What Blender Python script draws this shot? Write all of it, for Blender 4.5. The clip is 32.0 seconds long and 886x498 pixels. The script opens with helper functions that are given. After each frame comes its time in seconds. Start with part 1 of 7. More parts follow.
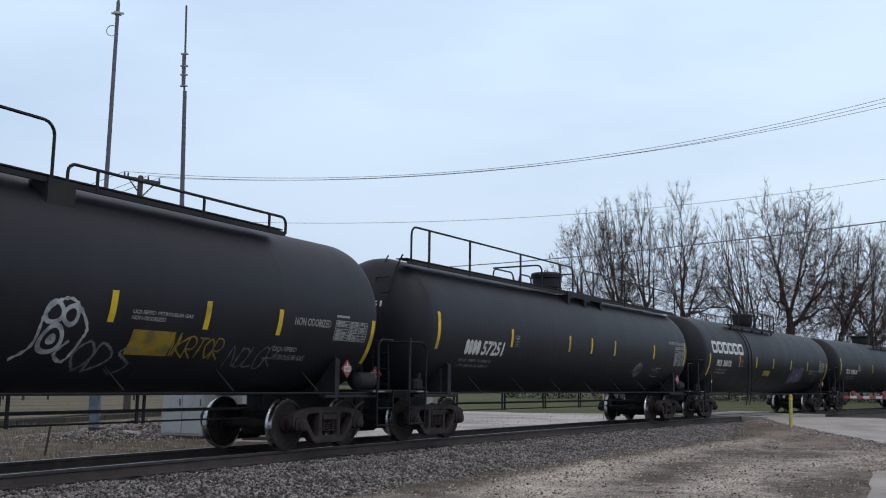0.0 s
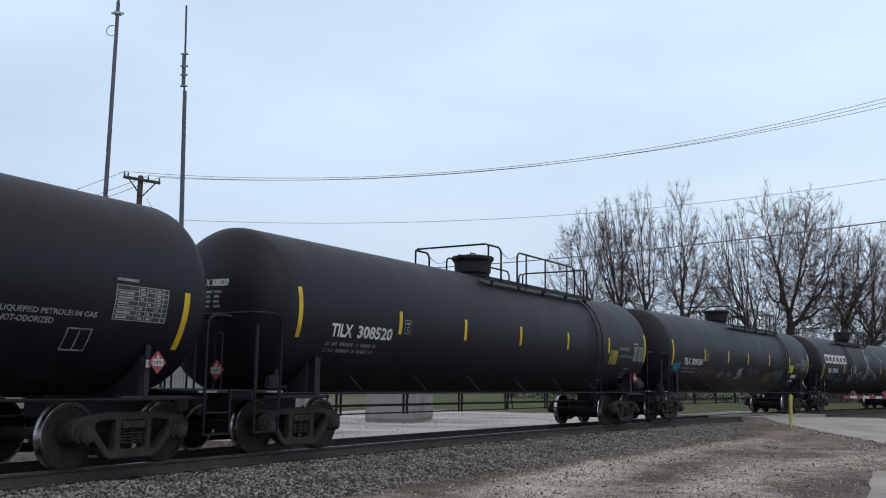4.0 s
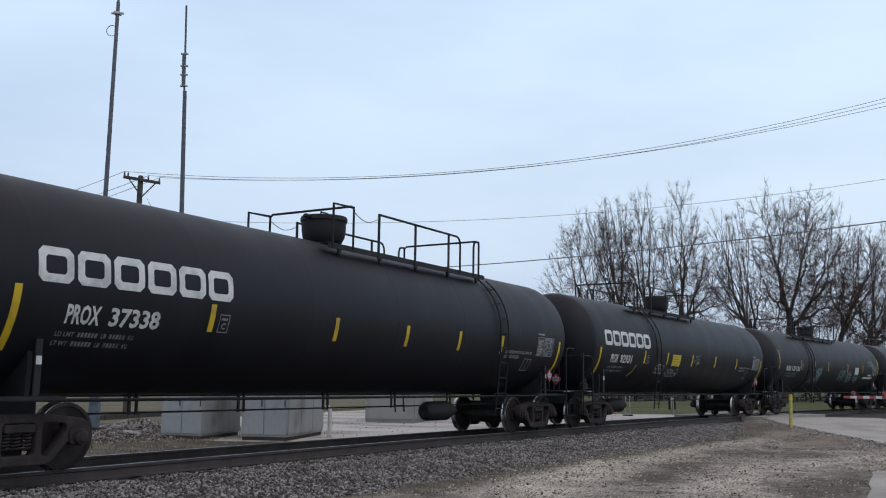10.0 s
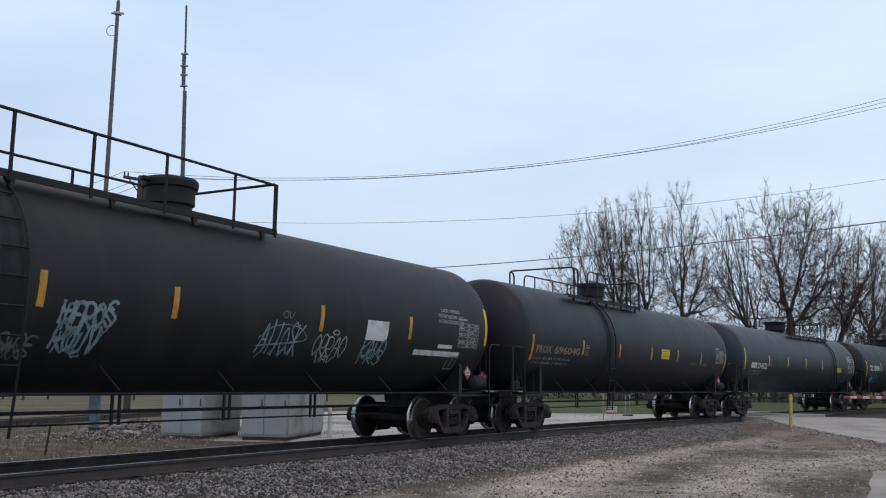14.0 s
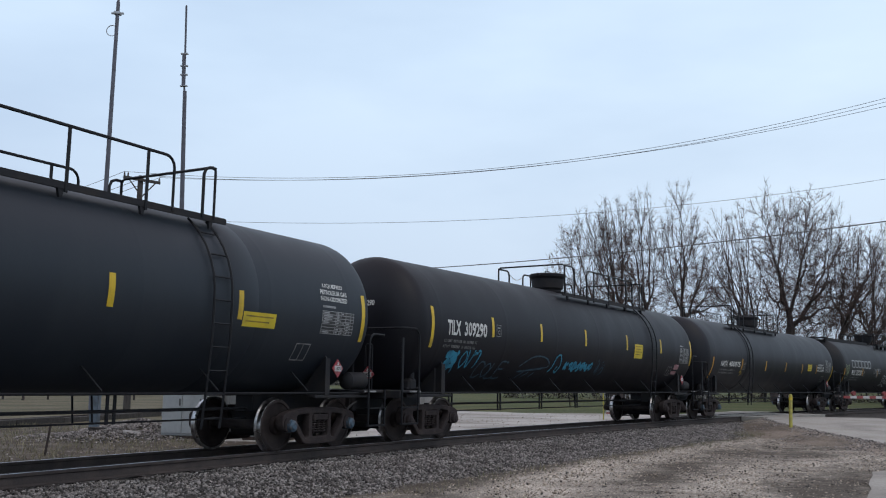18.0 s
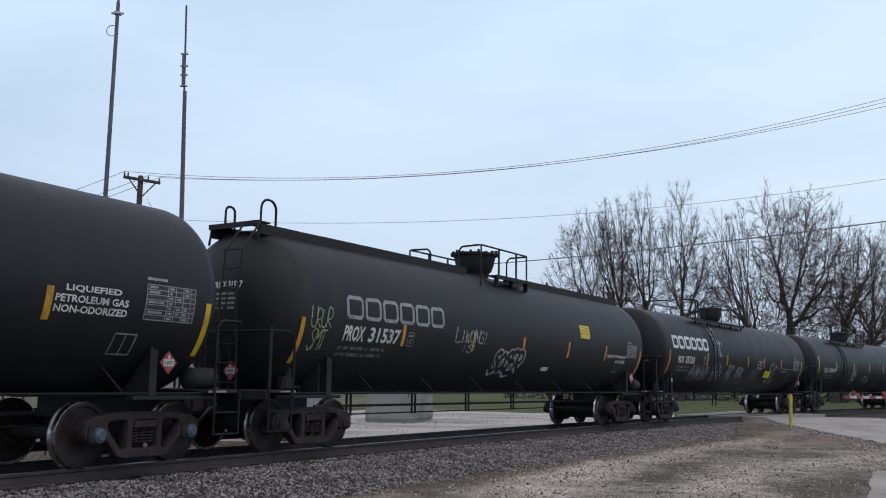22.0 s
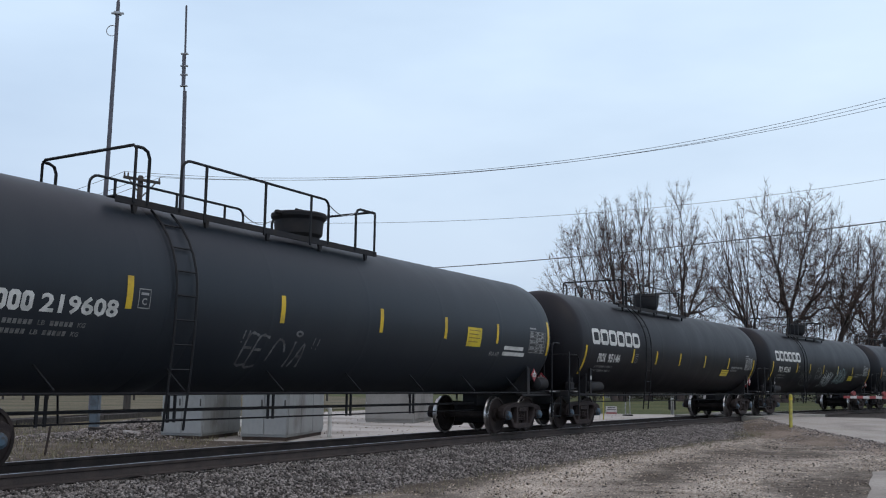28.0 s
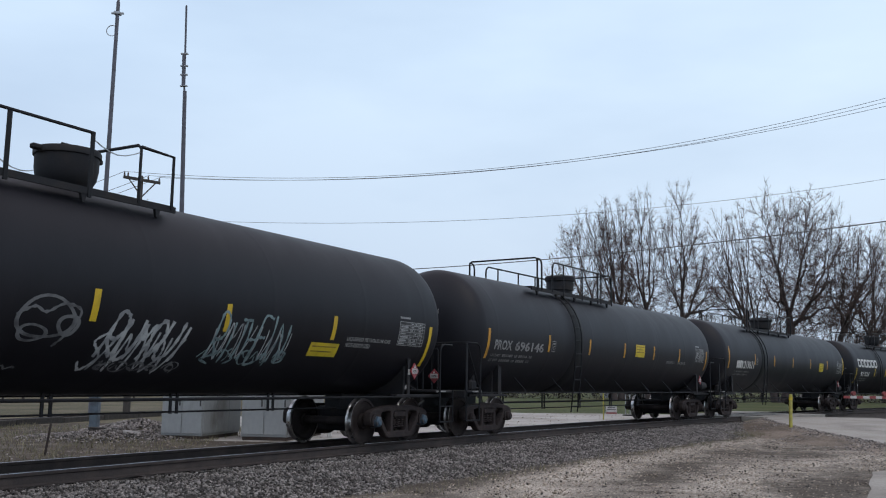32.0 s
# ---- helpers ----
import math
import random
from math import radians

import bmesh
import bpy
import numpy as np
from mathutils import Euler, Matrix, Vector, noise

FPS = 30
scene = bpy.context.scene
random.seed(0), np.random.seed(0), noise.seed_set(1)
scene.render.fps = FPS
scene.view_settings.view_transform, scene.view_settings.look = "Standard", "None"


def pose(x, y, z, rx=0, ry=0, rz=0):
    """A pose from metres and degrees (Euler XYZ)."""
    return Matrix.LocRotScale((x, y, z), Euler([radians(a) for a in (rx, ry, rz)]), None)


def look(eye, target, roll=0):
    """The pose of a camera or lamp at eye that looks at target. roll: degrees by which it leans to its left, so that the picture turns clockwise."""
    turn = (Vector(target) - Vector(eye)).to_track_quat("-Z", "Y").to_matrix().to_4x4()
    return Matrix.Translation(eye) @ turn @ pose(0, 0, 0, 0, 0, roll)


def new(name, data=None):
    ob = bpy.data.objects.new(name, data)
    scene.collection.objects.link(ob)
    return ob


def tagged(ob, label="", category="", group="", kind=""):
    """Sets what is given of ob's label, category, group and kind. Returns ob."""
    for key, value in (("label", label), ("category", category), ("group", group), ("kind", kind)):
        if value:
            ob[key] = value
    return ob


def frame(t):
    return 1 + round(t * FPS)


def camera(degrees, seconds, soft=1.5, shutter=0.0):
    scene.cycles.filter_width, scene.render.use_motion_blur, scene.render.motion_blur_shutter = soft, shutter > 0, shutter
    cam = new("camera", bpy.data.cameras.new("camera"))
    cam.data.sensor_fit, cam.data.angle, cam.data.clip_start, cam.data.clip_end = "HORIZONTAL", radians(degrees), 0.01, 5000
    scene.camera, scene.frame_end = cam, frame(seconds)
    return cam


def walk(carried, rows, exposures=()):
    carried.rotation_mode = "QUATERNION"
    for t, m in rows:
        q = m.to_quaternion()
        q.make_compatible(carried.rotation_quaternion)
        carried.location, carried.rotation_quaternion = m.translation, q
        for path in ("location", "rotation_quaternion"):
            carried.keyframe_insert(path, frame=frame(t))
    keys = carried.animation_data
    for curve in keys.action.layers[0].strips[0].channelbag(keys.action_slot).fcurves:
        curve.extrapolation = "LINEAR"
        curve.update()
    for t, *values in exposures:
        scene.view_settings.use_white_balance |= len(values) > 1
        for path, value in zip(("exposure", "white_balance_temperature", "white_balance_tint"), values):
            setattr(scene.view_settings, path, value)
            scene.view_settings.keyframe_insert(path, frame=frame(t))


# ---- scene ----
cam = camera(50.91, 32.0, soft=1.1, shutter=0.0)
EYE = Vector((0, 0, 1.238))
VIEW = Matrix.Translation(EYE) @ pose(0, 0, 0, 90 + 8.205, 0, 0) @ pose(0, 0, 0, 0, 0, 0.789)
walk(cam, [(0.0, VIEW), (32.0, VIEW)])

# ---- daylight: a bright overcast sky ----
SUN_UP, SUN_TURN = radians(58), radians(150)
world = bpy.data.worlds.new("overcast")
scene.world = world
world.use_nodes = True
wn, wl = world.node_tree.nodes, world.node_tree.links
wn.clear()
w_out = wn.new("ShaderNodeOutputWorld")
w_bg = wn.new("ShaderNodeBackground")
w_sky = wn.new("ShaderNodeTexSky")
w_sky.sky_type, w_sky.sun_disc = "NISHITA", False
w_sky.sun_elevation, w_sky.sun_rotation = SUN_UP, SUN_TURN
w_sky.air_density, w_sky.dust_density = 1.0, 2.0
w_co = wn.new("ShaderNodeTexCoord")
w_map = wn.new("ShaderNodeMapping")
w_map.inputs["Scale"].default_value = (1.0, 1.0, 3.2)
w_noise = wn.new("ShaderNodeTexNoise")
w_noise.inputs["Scale"].default_value = 1.7
w_noise.inputs["Detail"].default_value = 5.0
w_noise.inputs["Roughness"].default_value = 0.5
w_ramp = wn.new("ShaderNodeValToRGB")
w_ramp.color_ramp.elements[0].position, w_ramp.color_ramp.elements[0].color = 0.33, (6.35, 8.0, 10.05, 1)
w_ramp.color_ramp.elements[1].position, w_ramp.color_ramp.elements[1].color = 0.66, (8.15, 9.9, 11.75, 1)
w_mix = wn.new("ShaderNodeMix")
w_mix.data_type = "RGBA"
w_mix.inputs[0].default_value = 0.92
wl.new(w_co.outputs["Generated"], w_map.inputs["Vector"])
wl.new(w_map.outputs["Vector"], w_noise.inputs["Vector"])
wl.new(w_noise.outputs["Fac"], w_ramp.inputs["Fac"])
wl.new(w_sky.outputs["Color"], w_mix.inputs[6])
wl.new(w_ramp.outputs["Color"], w_mix.inputs[7])
w_sep = wn.new("ShaderNodeSeparateXYZ")
wl.new(w_co.outputs["Generated"], w_sep.inputs[0])
w_up = wn.new("ShaderNodeMapRange")
w_up.inputs["From Min"].default_value, w_up.inputs["From Max"].default_value = 0.42, 0.75
wl.new(w_sep.outputs["Z"], w_up.inputs["Value"])
w_top = wn.new("ShaderNodeMix")
w_top.data_type = "RGBA"
w_top.inputs[7].default_value = (7.1, 6.9, 7.9, 1)
wl.new(w_up.outputs["Result"], w_top.inputs[0])
w_lowr = wn.new("ShaderNodeMapRange")
w_lowr.inputs["From Min"].default_value, w_lowr.inputs["From Max"].default_value = 0.08, 0.33
w_lowr.inputs["To Min"].default_value, w_lowr.inputs["To Max"].default_value = 1.0, 0.0
wl.new(w_sep.outputs["Z"], w_lowr.inputs["Value"])
w_low = wn.new("ShaderNodeMix")
w_low.data_type, w_low.blend_type = "RGBA", "MULTIPLY"
w_low.inputs[7].default_value = (0.84, 0.815, 0.82, 1)
wl.new(w_lowr.outputs["Result"], w_low.inputs[0])
wl.new(w_mix.outputs[2], w_low.inputs[6])
# the cloud is a little thicker towards the west
w_west = wn.new("ShaderNodeMapRange")
w_west.inputs["From Min"].default_value, w_west.inputs["From Max"].default_value = 0.35, -0.5
wl.new(w_sep.outputs["X"], w_west.inputs["Value"])
w_side = wn.new("ShaderNodeMix")
w_side.data_type, w_side.blend_type = "RGBA", "MULTIPLY"
w_side.inputs[7].default_value = (0.85, 0.87, 0.91, 1)
wl.new(w_west.outputs["Result"], w_side.inputs[0])
wl.new(w_low.outputs[2], w_side.inputs[6])
wl.new(w_side.outputs[2], w_top.inputs[6])
wl.new(w_top.outputs[2], w_bg.inputs["Color"])
w_bg.inputs["Strength"].default_value = 0.1
wl.new(w_bg.outputs["Background"], w_out.inputs["Surface"])

sun = new("sun", bpy.data.lights.new("sun", "SUN"))
sun.data.energy, sun.data.angle, sun.data.color = 0.5, radians(25), (1.0, 0.96, 0.9)
sun.matrix_world = look((0, 0, 60), (0 - 60 * math.sin(SUN_TURN) / math.tan(SUN_UP), 0 - 60 * math.cos(SUN_TURN) / math.tan(SUN_UP), 0))


# ---- materials ----
def material(name, base, rough=0.6, metal=0.0, vary=0.25, grain=0.0, scale=4.0, fine=60.0, bump=0.2, second=None, spec=0.5, per_thing=0.0, per_island=0.0, space="Object", stretch=(1, 1, 1), cover=(0.45, 0.65)):
    """A surface with stains at one scale, grain at another and fine relief."""
    m = bpy.data.materials.new(name)
    m.use_nodes = True
    n, l = m.node_tree.nodes, m.node_tree.links
    b = n["Principled BSDF"]
    b.inputs["Metallic"].default_value = metal
    b.inputs["Specular IOR Level"].default_value = spec
    co = n.new("ShaderNodeTexCoord")
    mp = n.new("ShaderNodeMapping")
    mp.inputs["Scale"].default_value = stretch
    l.new(co.outputs[space], mp.inputs["Vector"])
    big, small = n.new("ShaderNodeTexNoise"), n.new("ShaderNodeTexNoise")
    big.inputs["Scale"].default_value, big.inputs["Detail"].default_value = scale, 6
    small.inputs["Scale"].default_value, small.inputs["Detail"].default_value = fine, 3
    for t in (big, small):
        l.new(mp.outputs["Vector"], t.inputs["Vector"])
    other = second or tuple(c * (1 - vary) for c in base)
    ramp = n.new("ShaderNodeValToRGB")
    ramp.color_ramp.elements[0].position, ramp.color_ramp.elements[1].position = cover
    ramp.color_ramp.elements[0].color, ramp.color_ramp.elements[1].color = (*base, 1), (*other, 1)
    l.new(big.outputs["Fac"], ramp.inputs["Fac"])
    hsv = n.new("ShaderNodeHueSaturation")
    l.new(ramp.outputs["Color"], hsv.inputs["Color"])
    val = n.new("ShaderNodeMath")
    val.operation = "MULTIPLY_ADD"
    l.new(small.outputs["Fac"], val.inputs[0])
    val.inputs[1].default_value, val.inputs[2].default_value = 2 * grain, 1 - grain
    out = val.outputs[0]
    if per_thing or per_island:
        src = n.new("ShaderNodeObjectInfo").outputs["Random"] if per_thing else n.new("ShaderNodeNewGeometry").outputs["Random Per Island"]
        k = per_thing or per_island
        add = n.new("ShaderNodeMath")
        add.operation = "MULTIPLY_ADD"
        l.new(src, add.inputs[0])
        add.inputs[1].default_value, add.inputs[2].default_value = 2 * k, 1 - k
        mul = n.new("ShaderNodeMath")
        mul.operation = "MULTIPLY"
        l.new(out, mul.inputs[0])
        l.new(add.outputs[0], mul.inputs[1])
        out = mul.outputs[0]
    l.new(out, hsv.inputs["Value"])
    l.new(hsv.outputs["Color"], b.inputs["Base Color"])
    rr = n.new("ShaderNodeMapRange")
    rr.inputs["To Min"].default_value, rr.inputs["To Max"].default_value = max(0.03, rough - 0.12), min(1, rough + 0.12)
    l.new(big.outputs["Fac"], rr.inputs["Value"])
    l.new(rr.outputs["Result"], b.inputs["Roughness"])
    if bump:
        bp = n.new("ShaderNodeBump")
        bp.inputs["Strength"].default_value, bp.inputs["Distance"].default_value = bump, 0.01
        l.new(small.outputs["Fac"], bp.inputs["Height"])
        l.new(bp.outputs["Normal"], b.inputs["Normal"])
    return m


M_BLACK = material("black_tank_paint", (0.0063, 0.0063, 0.0096), 0.52, second=(0.0106, 0.0104, 0.0144), grain=0.15, scale=0.9, fine=35, bump=0.06, stretch=(1.6, 1, 0.5), spec=0.27)
M_CHAR = material("charcoal_tank_paint", (0.0114, 0.0117, 0.0160), 0.52, second=(0.0172, 0.0172, 0.0212), grain=0.12, scale=0.8, fine=30, bump=0.05, stretch=(1.6, 1, 0.5), spec=0.28)
M_BLUE = material("blue_grey_tank_paint", (0.015, 0.0205, 0.0285), 0.5, second=(0.021, 0.0265, 0.034), grain=0.1, scale=0.7, fine=30, bump=0.05, stretch=(1.6, 1, 0.5), spec=0.32)
M_RUSTY = material("rusty_black_paint", (0.0116, 0.0126, 0.0148), 0.54, second=(0.0215, 0.021, 0.022), grain=0.2, scale=1.1, fine=30, bump=0.08, stretch=(1.6, 1, 0.5), spec=0.27)
M_FRAME = material("black_underframe_paint", (0.0155, 0.0155, 0.0185), 0.7, second=(0.026, 0.023, 0.0225), grain=0.25, scale=3, fine=50, spec=0.3)
M_CAST = material("dusty_cast_steel", (0.034, 0.027, 0.027), 0.85, second=(0.055, 0.043, 0.04), grain=0.4, scale=5, fine=50, bump=0.4, spec=0.2)
M_WHEEL = material("brown_wheel_steel", (0.025, 0.019, 0.0185), 0.8, second=(0.044, 0.034, 0.031), grain=0.35, scale=4, fine=60, spec=0.25)
M_TREAD = material("polished_tread_steel", (0.52, 0.505, 0.5), 0.3, 1.0, second=(0.16, 0.15, 0.145), scale=6)
M_CAP = material("blue_bearing_cap", (0.05, 0.09, 0.13), 0.5, second=(0.06, 0.05, 0.045), scale=12)
M_RAILING = material("black_railing_paint", (0.0082, 0.009, 0.0118), 0.6, second=(0.0135, 0.0135, 0.015), scale=6, spec=0.28)
M_PINK = material("faded_red_paper_notice", (0.36, 0.2, 0.21), 0.6, second=(0.26, 0.1, 0.11), grain=0.3, scale=9)
M_BAND = material("dull_band_paint", (0.009, 0.0102, 0.012), 0.6, second=(0.014, 0.0145, 0.0155), grain=0.15, scale=1.2, fine=30, bump=0.05, stretch=(1.6, 1, 0.5), spec=0.27)
M_YELLOW = material("yellow_reflective_tape", (0.62, 0.42, 0.015), 0.45, second=(0.4, 0.27, 0.02), grain=0.15, scale=3)
M_ORANGE = material("weathered_orange_tape", (0.55, 0.27, 0.02), 0.5, second=(0.3, 0.15, 0.02), grain=0.2, scale=4)
M_PANEL = material("yellow_decal", (0.62, 0.47, 0.02), 0.5, second=(0.48, 0.36, 0.03), grain=0.1, scale=4)
M_OCHRE = material("dirty_ochre_decal", (0.3, 0.2, 0.02), 0.6, second=(0.16, 0.12, 0.03), grain=0.2, scale=5)
M_WHITE = material("white_stencil_paint", (0.62, 0.62, 0.6), 0.6, second=(0.45, 0.45, 0.43), grain=0.2, scale=5)
M_DIM = material("worn_white_stencil", (0.27, 0.27, 0.265), 0.65, second=(0.14, 0.14, 0.14), grain=0.4, scale=7)
M_STENCIL = material("small_worn_stencil", (0.19, 0.19, 0.187), 0.7, second=(0.08, 0.08, 0.08), grain=0.5, scale=9)
M_RUSTTEXT = material("faded_rusty_stencil", (0.24, 0.17, 0.11), 0.7, second=(0.14, 0.12, 0.11), grain=0.3, scale=7)
M_GREYPANEL = material("grey_stencil_table", (0.3, 0.305, 0.305), 0.6, second=(0.18, 0.18, 0.18), grain=0.2, scale=6)
M_TABLE = material("weathered_table_ground", (0.045, 0.046, 0.048), 0.65, second=(0.02, 0.02, 0.022), grain=0.3, scale=5)
M_INK = material("dark_ink", (0.03, 0.03, 0.03), 0.6)
M_RED = material("red_placard", (0.3, 0.045, 0.055), 0.5, second=(0.2, 0.035, 0.04), scale=9)
M_SPRAY = material("white_spray_paint", (0.44, 0.455, 0.46), 0.7, second=(0.22, 0.23, 0.24), grain=0.3, scale=5, cover=(0.4, 0.6))
M_SPRAYDIM = material("faded_grey_spray_paint", (0.15, 0.155, 0.16), 0.7, second=(0.07, 0.07, 0.075), grain=0.3, scale=5)
M_VEIL = material("thin_chalky_streaks", (0.11, 0.116, 0.12), 0.7, second=(0.03, 0.033, 0.037), grain=0.4, scale=3, fine=30, cover=(0.35, 0.6), stretch=(6, 1, 0.6))
M_SPRAYBLUE = material("blue_spray_paint", (0.03, 0.25, 0.38), 0.65, second=(0.02, 0.14, 0.22), grain=0.2, scale=4)
M_SPRAYDARKBLUE = material("dark_blue_spray_paint", (0.03, 0.07, 0.1), 0.65, second=(0.025, 0.05, 0.07), grain=0.2, scale=4)
M_SPRAYRED = material("faded_red_spray_paint", (0.16, 0.035, 0.045), 0.7, second=(0.08, 0.03, 0.035), grain=0.3, scale=4)
M_SPRAYTEAL = material("pale_teal_spray_paint", (0.21, 0.29, 0.3), 0.7, second=(0.11, 0.16, 0.17), grain=0.3, scale=5)
M_SPRAYVIOLET = material("pale_violet_spray_paint", (0.19, 0.19, 0.28), 0.7, second=(0.1, 0.1, 0.15), grain=0.3, scale=5)
M_SPRAYGREEN = material("yellow_green_spray_paint", (0.3, 0.36, 0.2), 0.7, second=(0.17, 0.2, 0.11), grain=0.3, scale=5)
M_GALV = material("galvanised_steel", (0.4, 0.41, 0.42), 0.45, 0.6, second=(0.3, 0.3, 0.31), scale=5)
M_RAIL = material("rail_steel", (0.045, 0.035, 0.032), 0.85, second=(0.068, 0.052, 0.046), grain=0.3, scale=3, fine=40)
M_RAILTOP = material("polished_rail_head", (0.34, 0.33, 0.36), 0.36, 1.0, second=(0.2, 0.19, 0.21), scale=2)
M_TIE = material("creosoted_timber", (0.035, 0.03, 0.026), 0.85, second=(0.062, 0.054, 0.047), grain=0.35, scale=3, fine=40, bump=0.5, per_thing=0.25, stretch=(1, 4, 1))
M_BALLAST = material("ballast_stone", (0.236, 0.213, 0.198), 0.9, second=(0.12, 0.106, 0.098), grain=0.4, scale=2.5, fine=45, bump=0.6, per_island=0.8)
M_BED = material("ballast_bed", (0.082, 0.074, 0.069), 0.95, second=(0.042, 0.037, 0.034), grain=1.1, scale=9, fine=30, bump=1.0, spec=0.12)
M_LOT = material("brown_gravel_lot", (0.3, 0.25, 0.203), 0.95, second=(0.125, 0.099, 0.078), grain=1.1, scale=0.45, fine=22, bump=1.0, cover=(0.38, 0.62), stretch=(1.2, 0.6, 1), spec=0.12)
M_PEBBLE = material("lot_pebbles", (0.36, 0.305, 0.25), 0.9, second=(0.17, 0.14, 0.112), grain=0.3, scale=1.5, fine=30, bump=0.3, per_island=0.7, spec=0.12)
M_LANE = material("pale_lane_gravel", (0.5, 0.435, 0.36), 0.9, second=(0.34, 0.29, 0.235), grain=0.3, scale=1.5, fine=30, bump=0.3, per_island=0.4, spec=0.12)
M_DARKSTONE = material("dark_lot_stones", (0.06, 0.055, 0.05), 0.9, second=(0.1, 0.09, 0.08), grain=0.3, scale=1.5, fine=30, bump=0.3, per_island=0.5)
M_DIRT = material("brown_dirt", (0.07, 0.056, 0.042), 0.95, second=(0.135, 0.114, 0.09), grain=1.0, scale=1.3, fine=18, bump=0.9, spec=0.12)
M_YARD = material("pale_yard_gravel", (0.44, 0.415, 0.385), 0.95, second=(0.26, 0.24, 0.215), grain=0.45, scale=0.35, fine=9, bump=0.5, stretch=(0.6, 1.2, 1), spec=0.12)
M_GRASS = material("winter_grass", (0.062, 0.075, 0.028), 0.95, second=(0.105, 0.1, 0.045), grain=0.8, scale=0.12, fine=5, bump=0.8, spec=0.12)
M_DRYGRASS = material("dry_tan_grass", (0.135, 0.118, 0.078), 0.95, second=(0.085, 0.08, 0.048), grain=0.8, scale=0.25, fine=6, bump=0.8, spec=0.12)
M_BLADE = material("grass_blade", (0.23, 0.205, 0.135), 0.9, second=(0.13, 0.135, 0.07), scale=0.8, per_island=0.4)
M_ROAD = material("worn_road_concrete", (0.36, 0.335, 0.3), 0.9, second=(0.26, 0.24, 0.213), grain=0.4, scale=0.5, fine=20, bump=0.4, spec=0.25)
M_CONCRETE = material("pale_concrete", (0.26, 0.25, 0.235), 0.85, second=(0.19, 0.182, 0.17), grain=0.3, scale=0.9, fine=30, bump=0.25)
M_CAB = material("grey_white_cabinet_paint", (0.31, 0.325, 0.325), 0.55, second=(0.17, 0.165, 0.15), grain=0.12, scale=0.9, fine=9, bump=0.06, stretch=(1.3, 1.3, 0.8), cover=(0.5, 0.74))
M_CABDARK = material("cabinet_shadow_gap", (0.06, 0.06, 0.06), 0.8)
M_PIPE = material("white_pipe", (0.6, 0.61, 0.6), 0.4, second=(0.5, 0.5, 0.48), scale=5)
M_POSTBLUE = material("blue_grey_post_paint", (0.1, 0.13, 0.16), 0.6, second=(0.07, 0.085, 0.1), scale=5)
M_POSTYELLOW = material("yellow_post_paint", (0.42, 0.37, 0.07), 0.55, second=(0.3, 0.27, 0.08), scale=6)
M_POLEWOOD = material("weathered_pole_wood", (0.06, 0.052, 0.047), 0.9, second=(0.04, 0.035, 0.032), grain=0.3, scale=2, fine=30, stretch=(4, 4, 0.5))
M_MAST = material("dark_grey_mast_paint", (0.09, 0.09, 0.115), 0.5, second=(0.07, 0.07, 0.085), scale=3)
M_WIRE = material("weathered_cable", (0.11, 0.1, 0.1), 0.7)
M_INSUL = material("brown_insulator_glaze", (0.06, 0.04, 0.035), 0.25)
M_BARK = material("grey_brown_bark", (0.066, 0.05, 0.047), 0.95, second=(0.043, 0.034, 0.032), grain=0.35, scale=1.2, fine=14, bump=0.7, stretch=(3, 3, 0.6))
M_TWIG = material("twig_bark", (0.1, 0.063, 0.056), 0.95, second=(0.066, 0.044, 0.04), scale=0.6, bump=0)
M_HAZE = material("distant_woods", (0.09, 0.085, 0.075), 1.0, second=(0.06, 0.065, 0.05), scale=0.05, fine=0.4, bump=0, spec=0.12)
M_SIDING = material("pale_grey_siding", (0.27, 0.27, 0.27), 0.7, second=(0.2, 0.2, 0.2), grain=0.1, scale=0.8, fine=8)
M_ROOF = material("grey_roof_shingle", (0.11, 0.11, 0.115), 0.9, second=(0.08, 0.08, 0.082), grain=0.3, scale=2, fine=20)
M_PANE = material("dark_window_glass", (0.02, 0.023, 0.027), 0.12)
M_HEDGE = material("dark_bare_hedge", (0.045, 0.042, 0.03), 0.95, second=(0.07, 0.06, 0.042), scale=0.5, fine=6, bump=0.5)
M_GATERED = material("red_gate_stripe", (0.26, 0.05, 0.05), 0.5)
M_GATEWHITE = material("white_gate_stripe", (0.5, 0.48, 0.47), 0.5)
M_RUST = material("rusty_brown_steel", (0.055, 0.036, 0.028), 0.85, second=(0.03, 0.024, 0.02), grain=0.3, scale=3)
M_WALLBRICK = material("brown_shed_wall", (0.12, 0.085, 0.065), 0.9, second=(0.09, 0.07, 0.055), grain=0.2, scale=2)


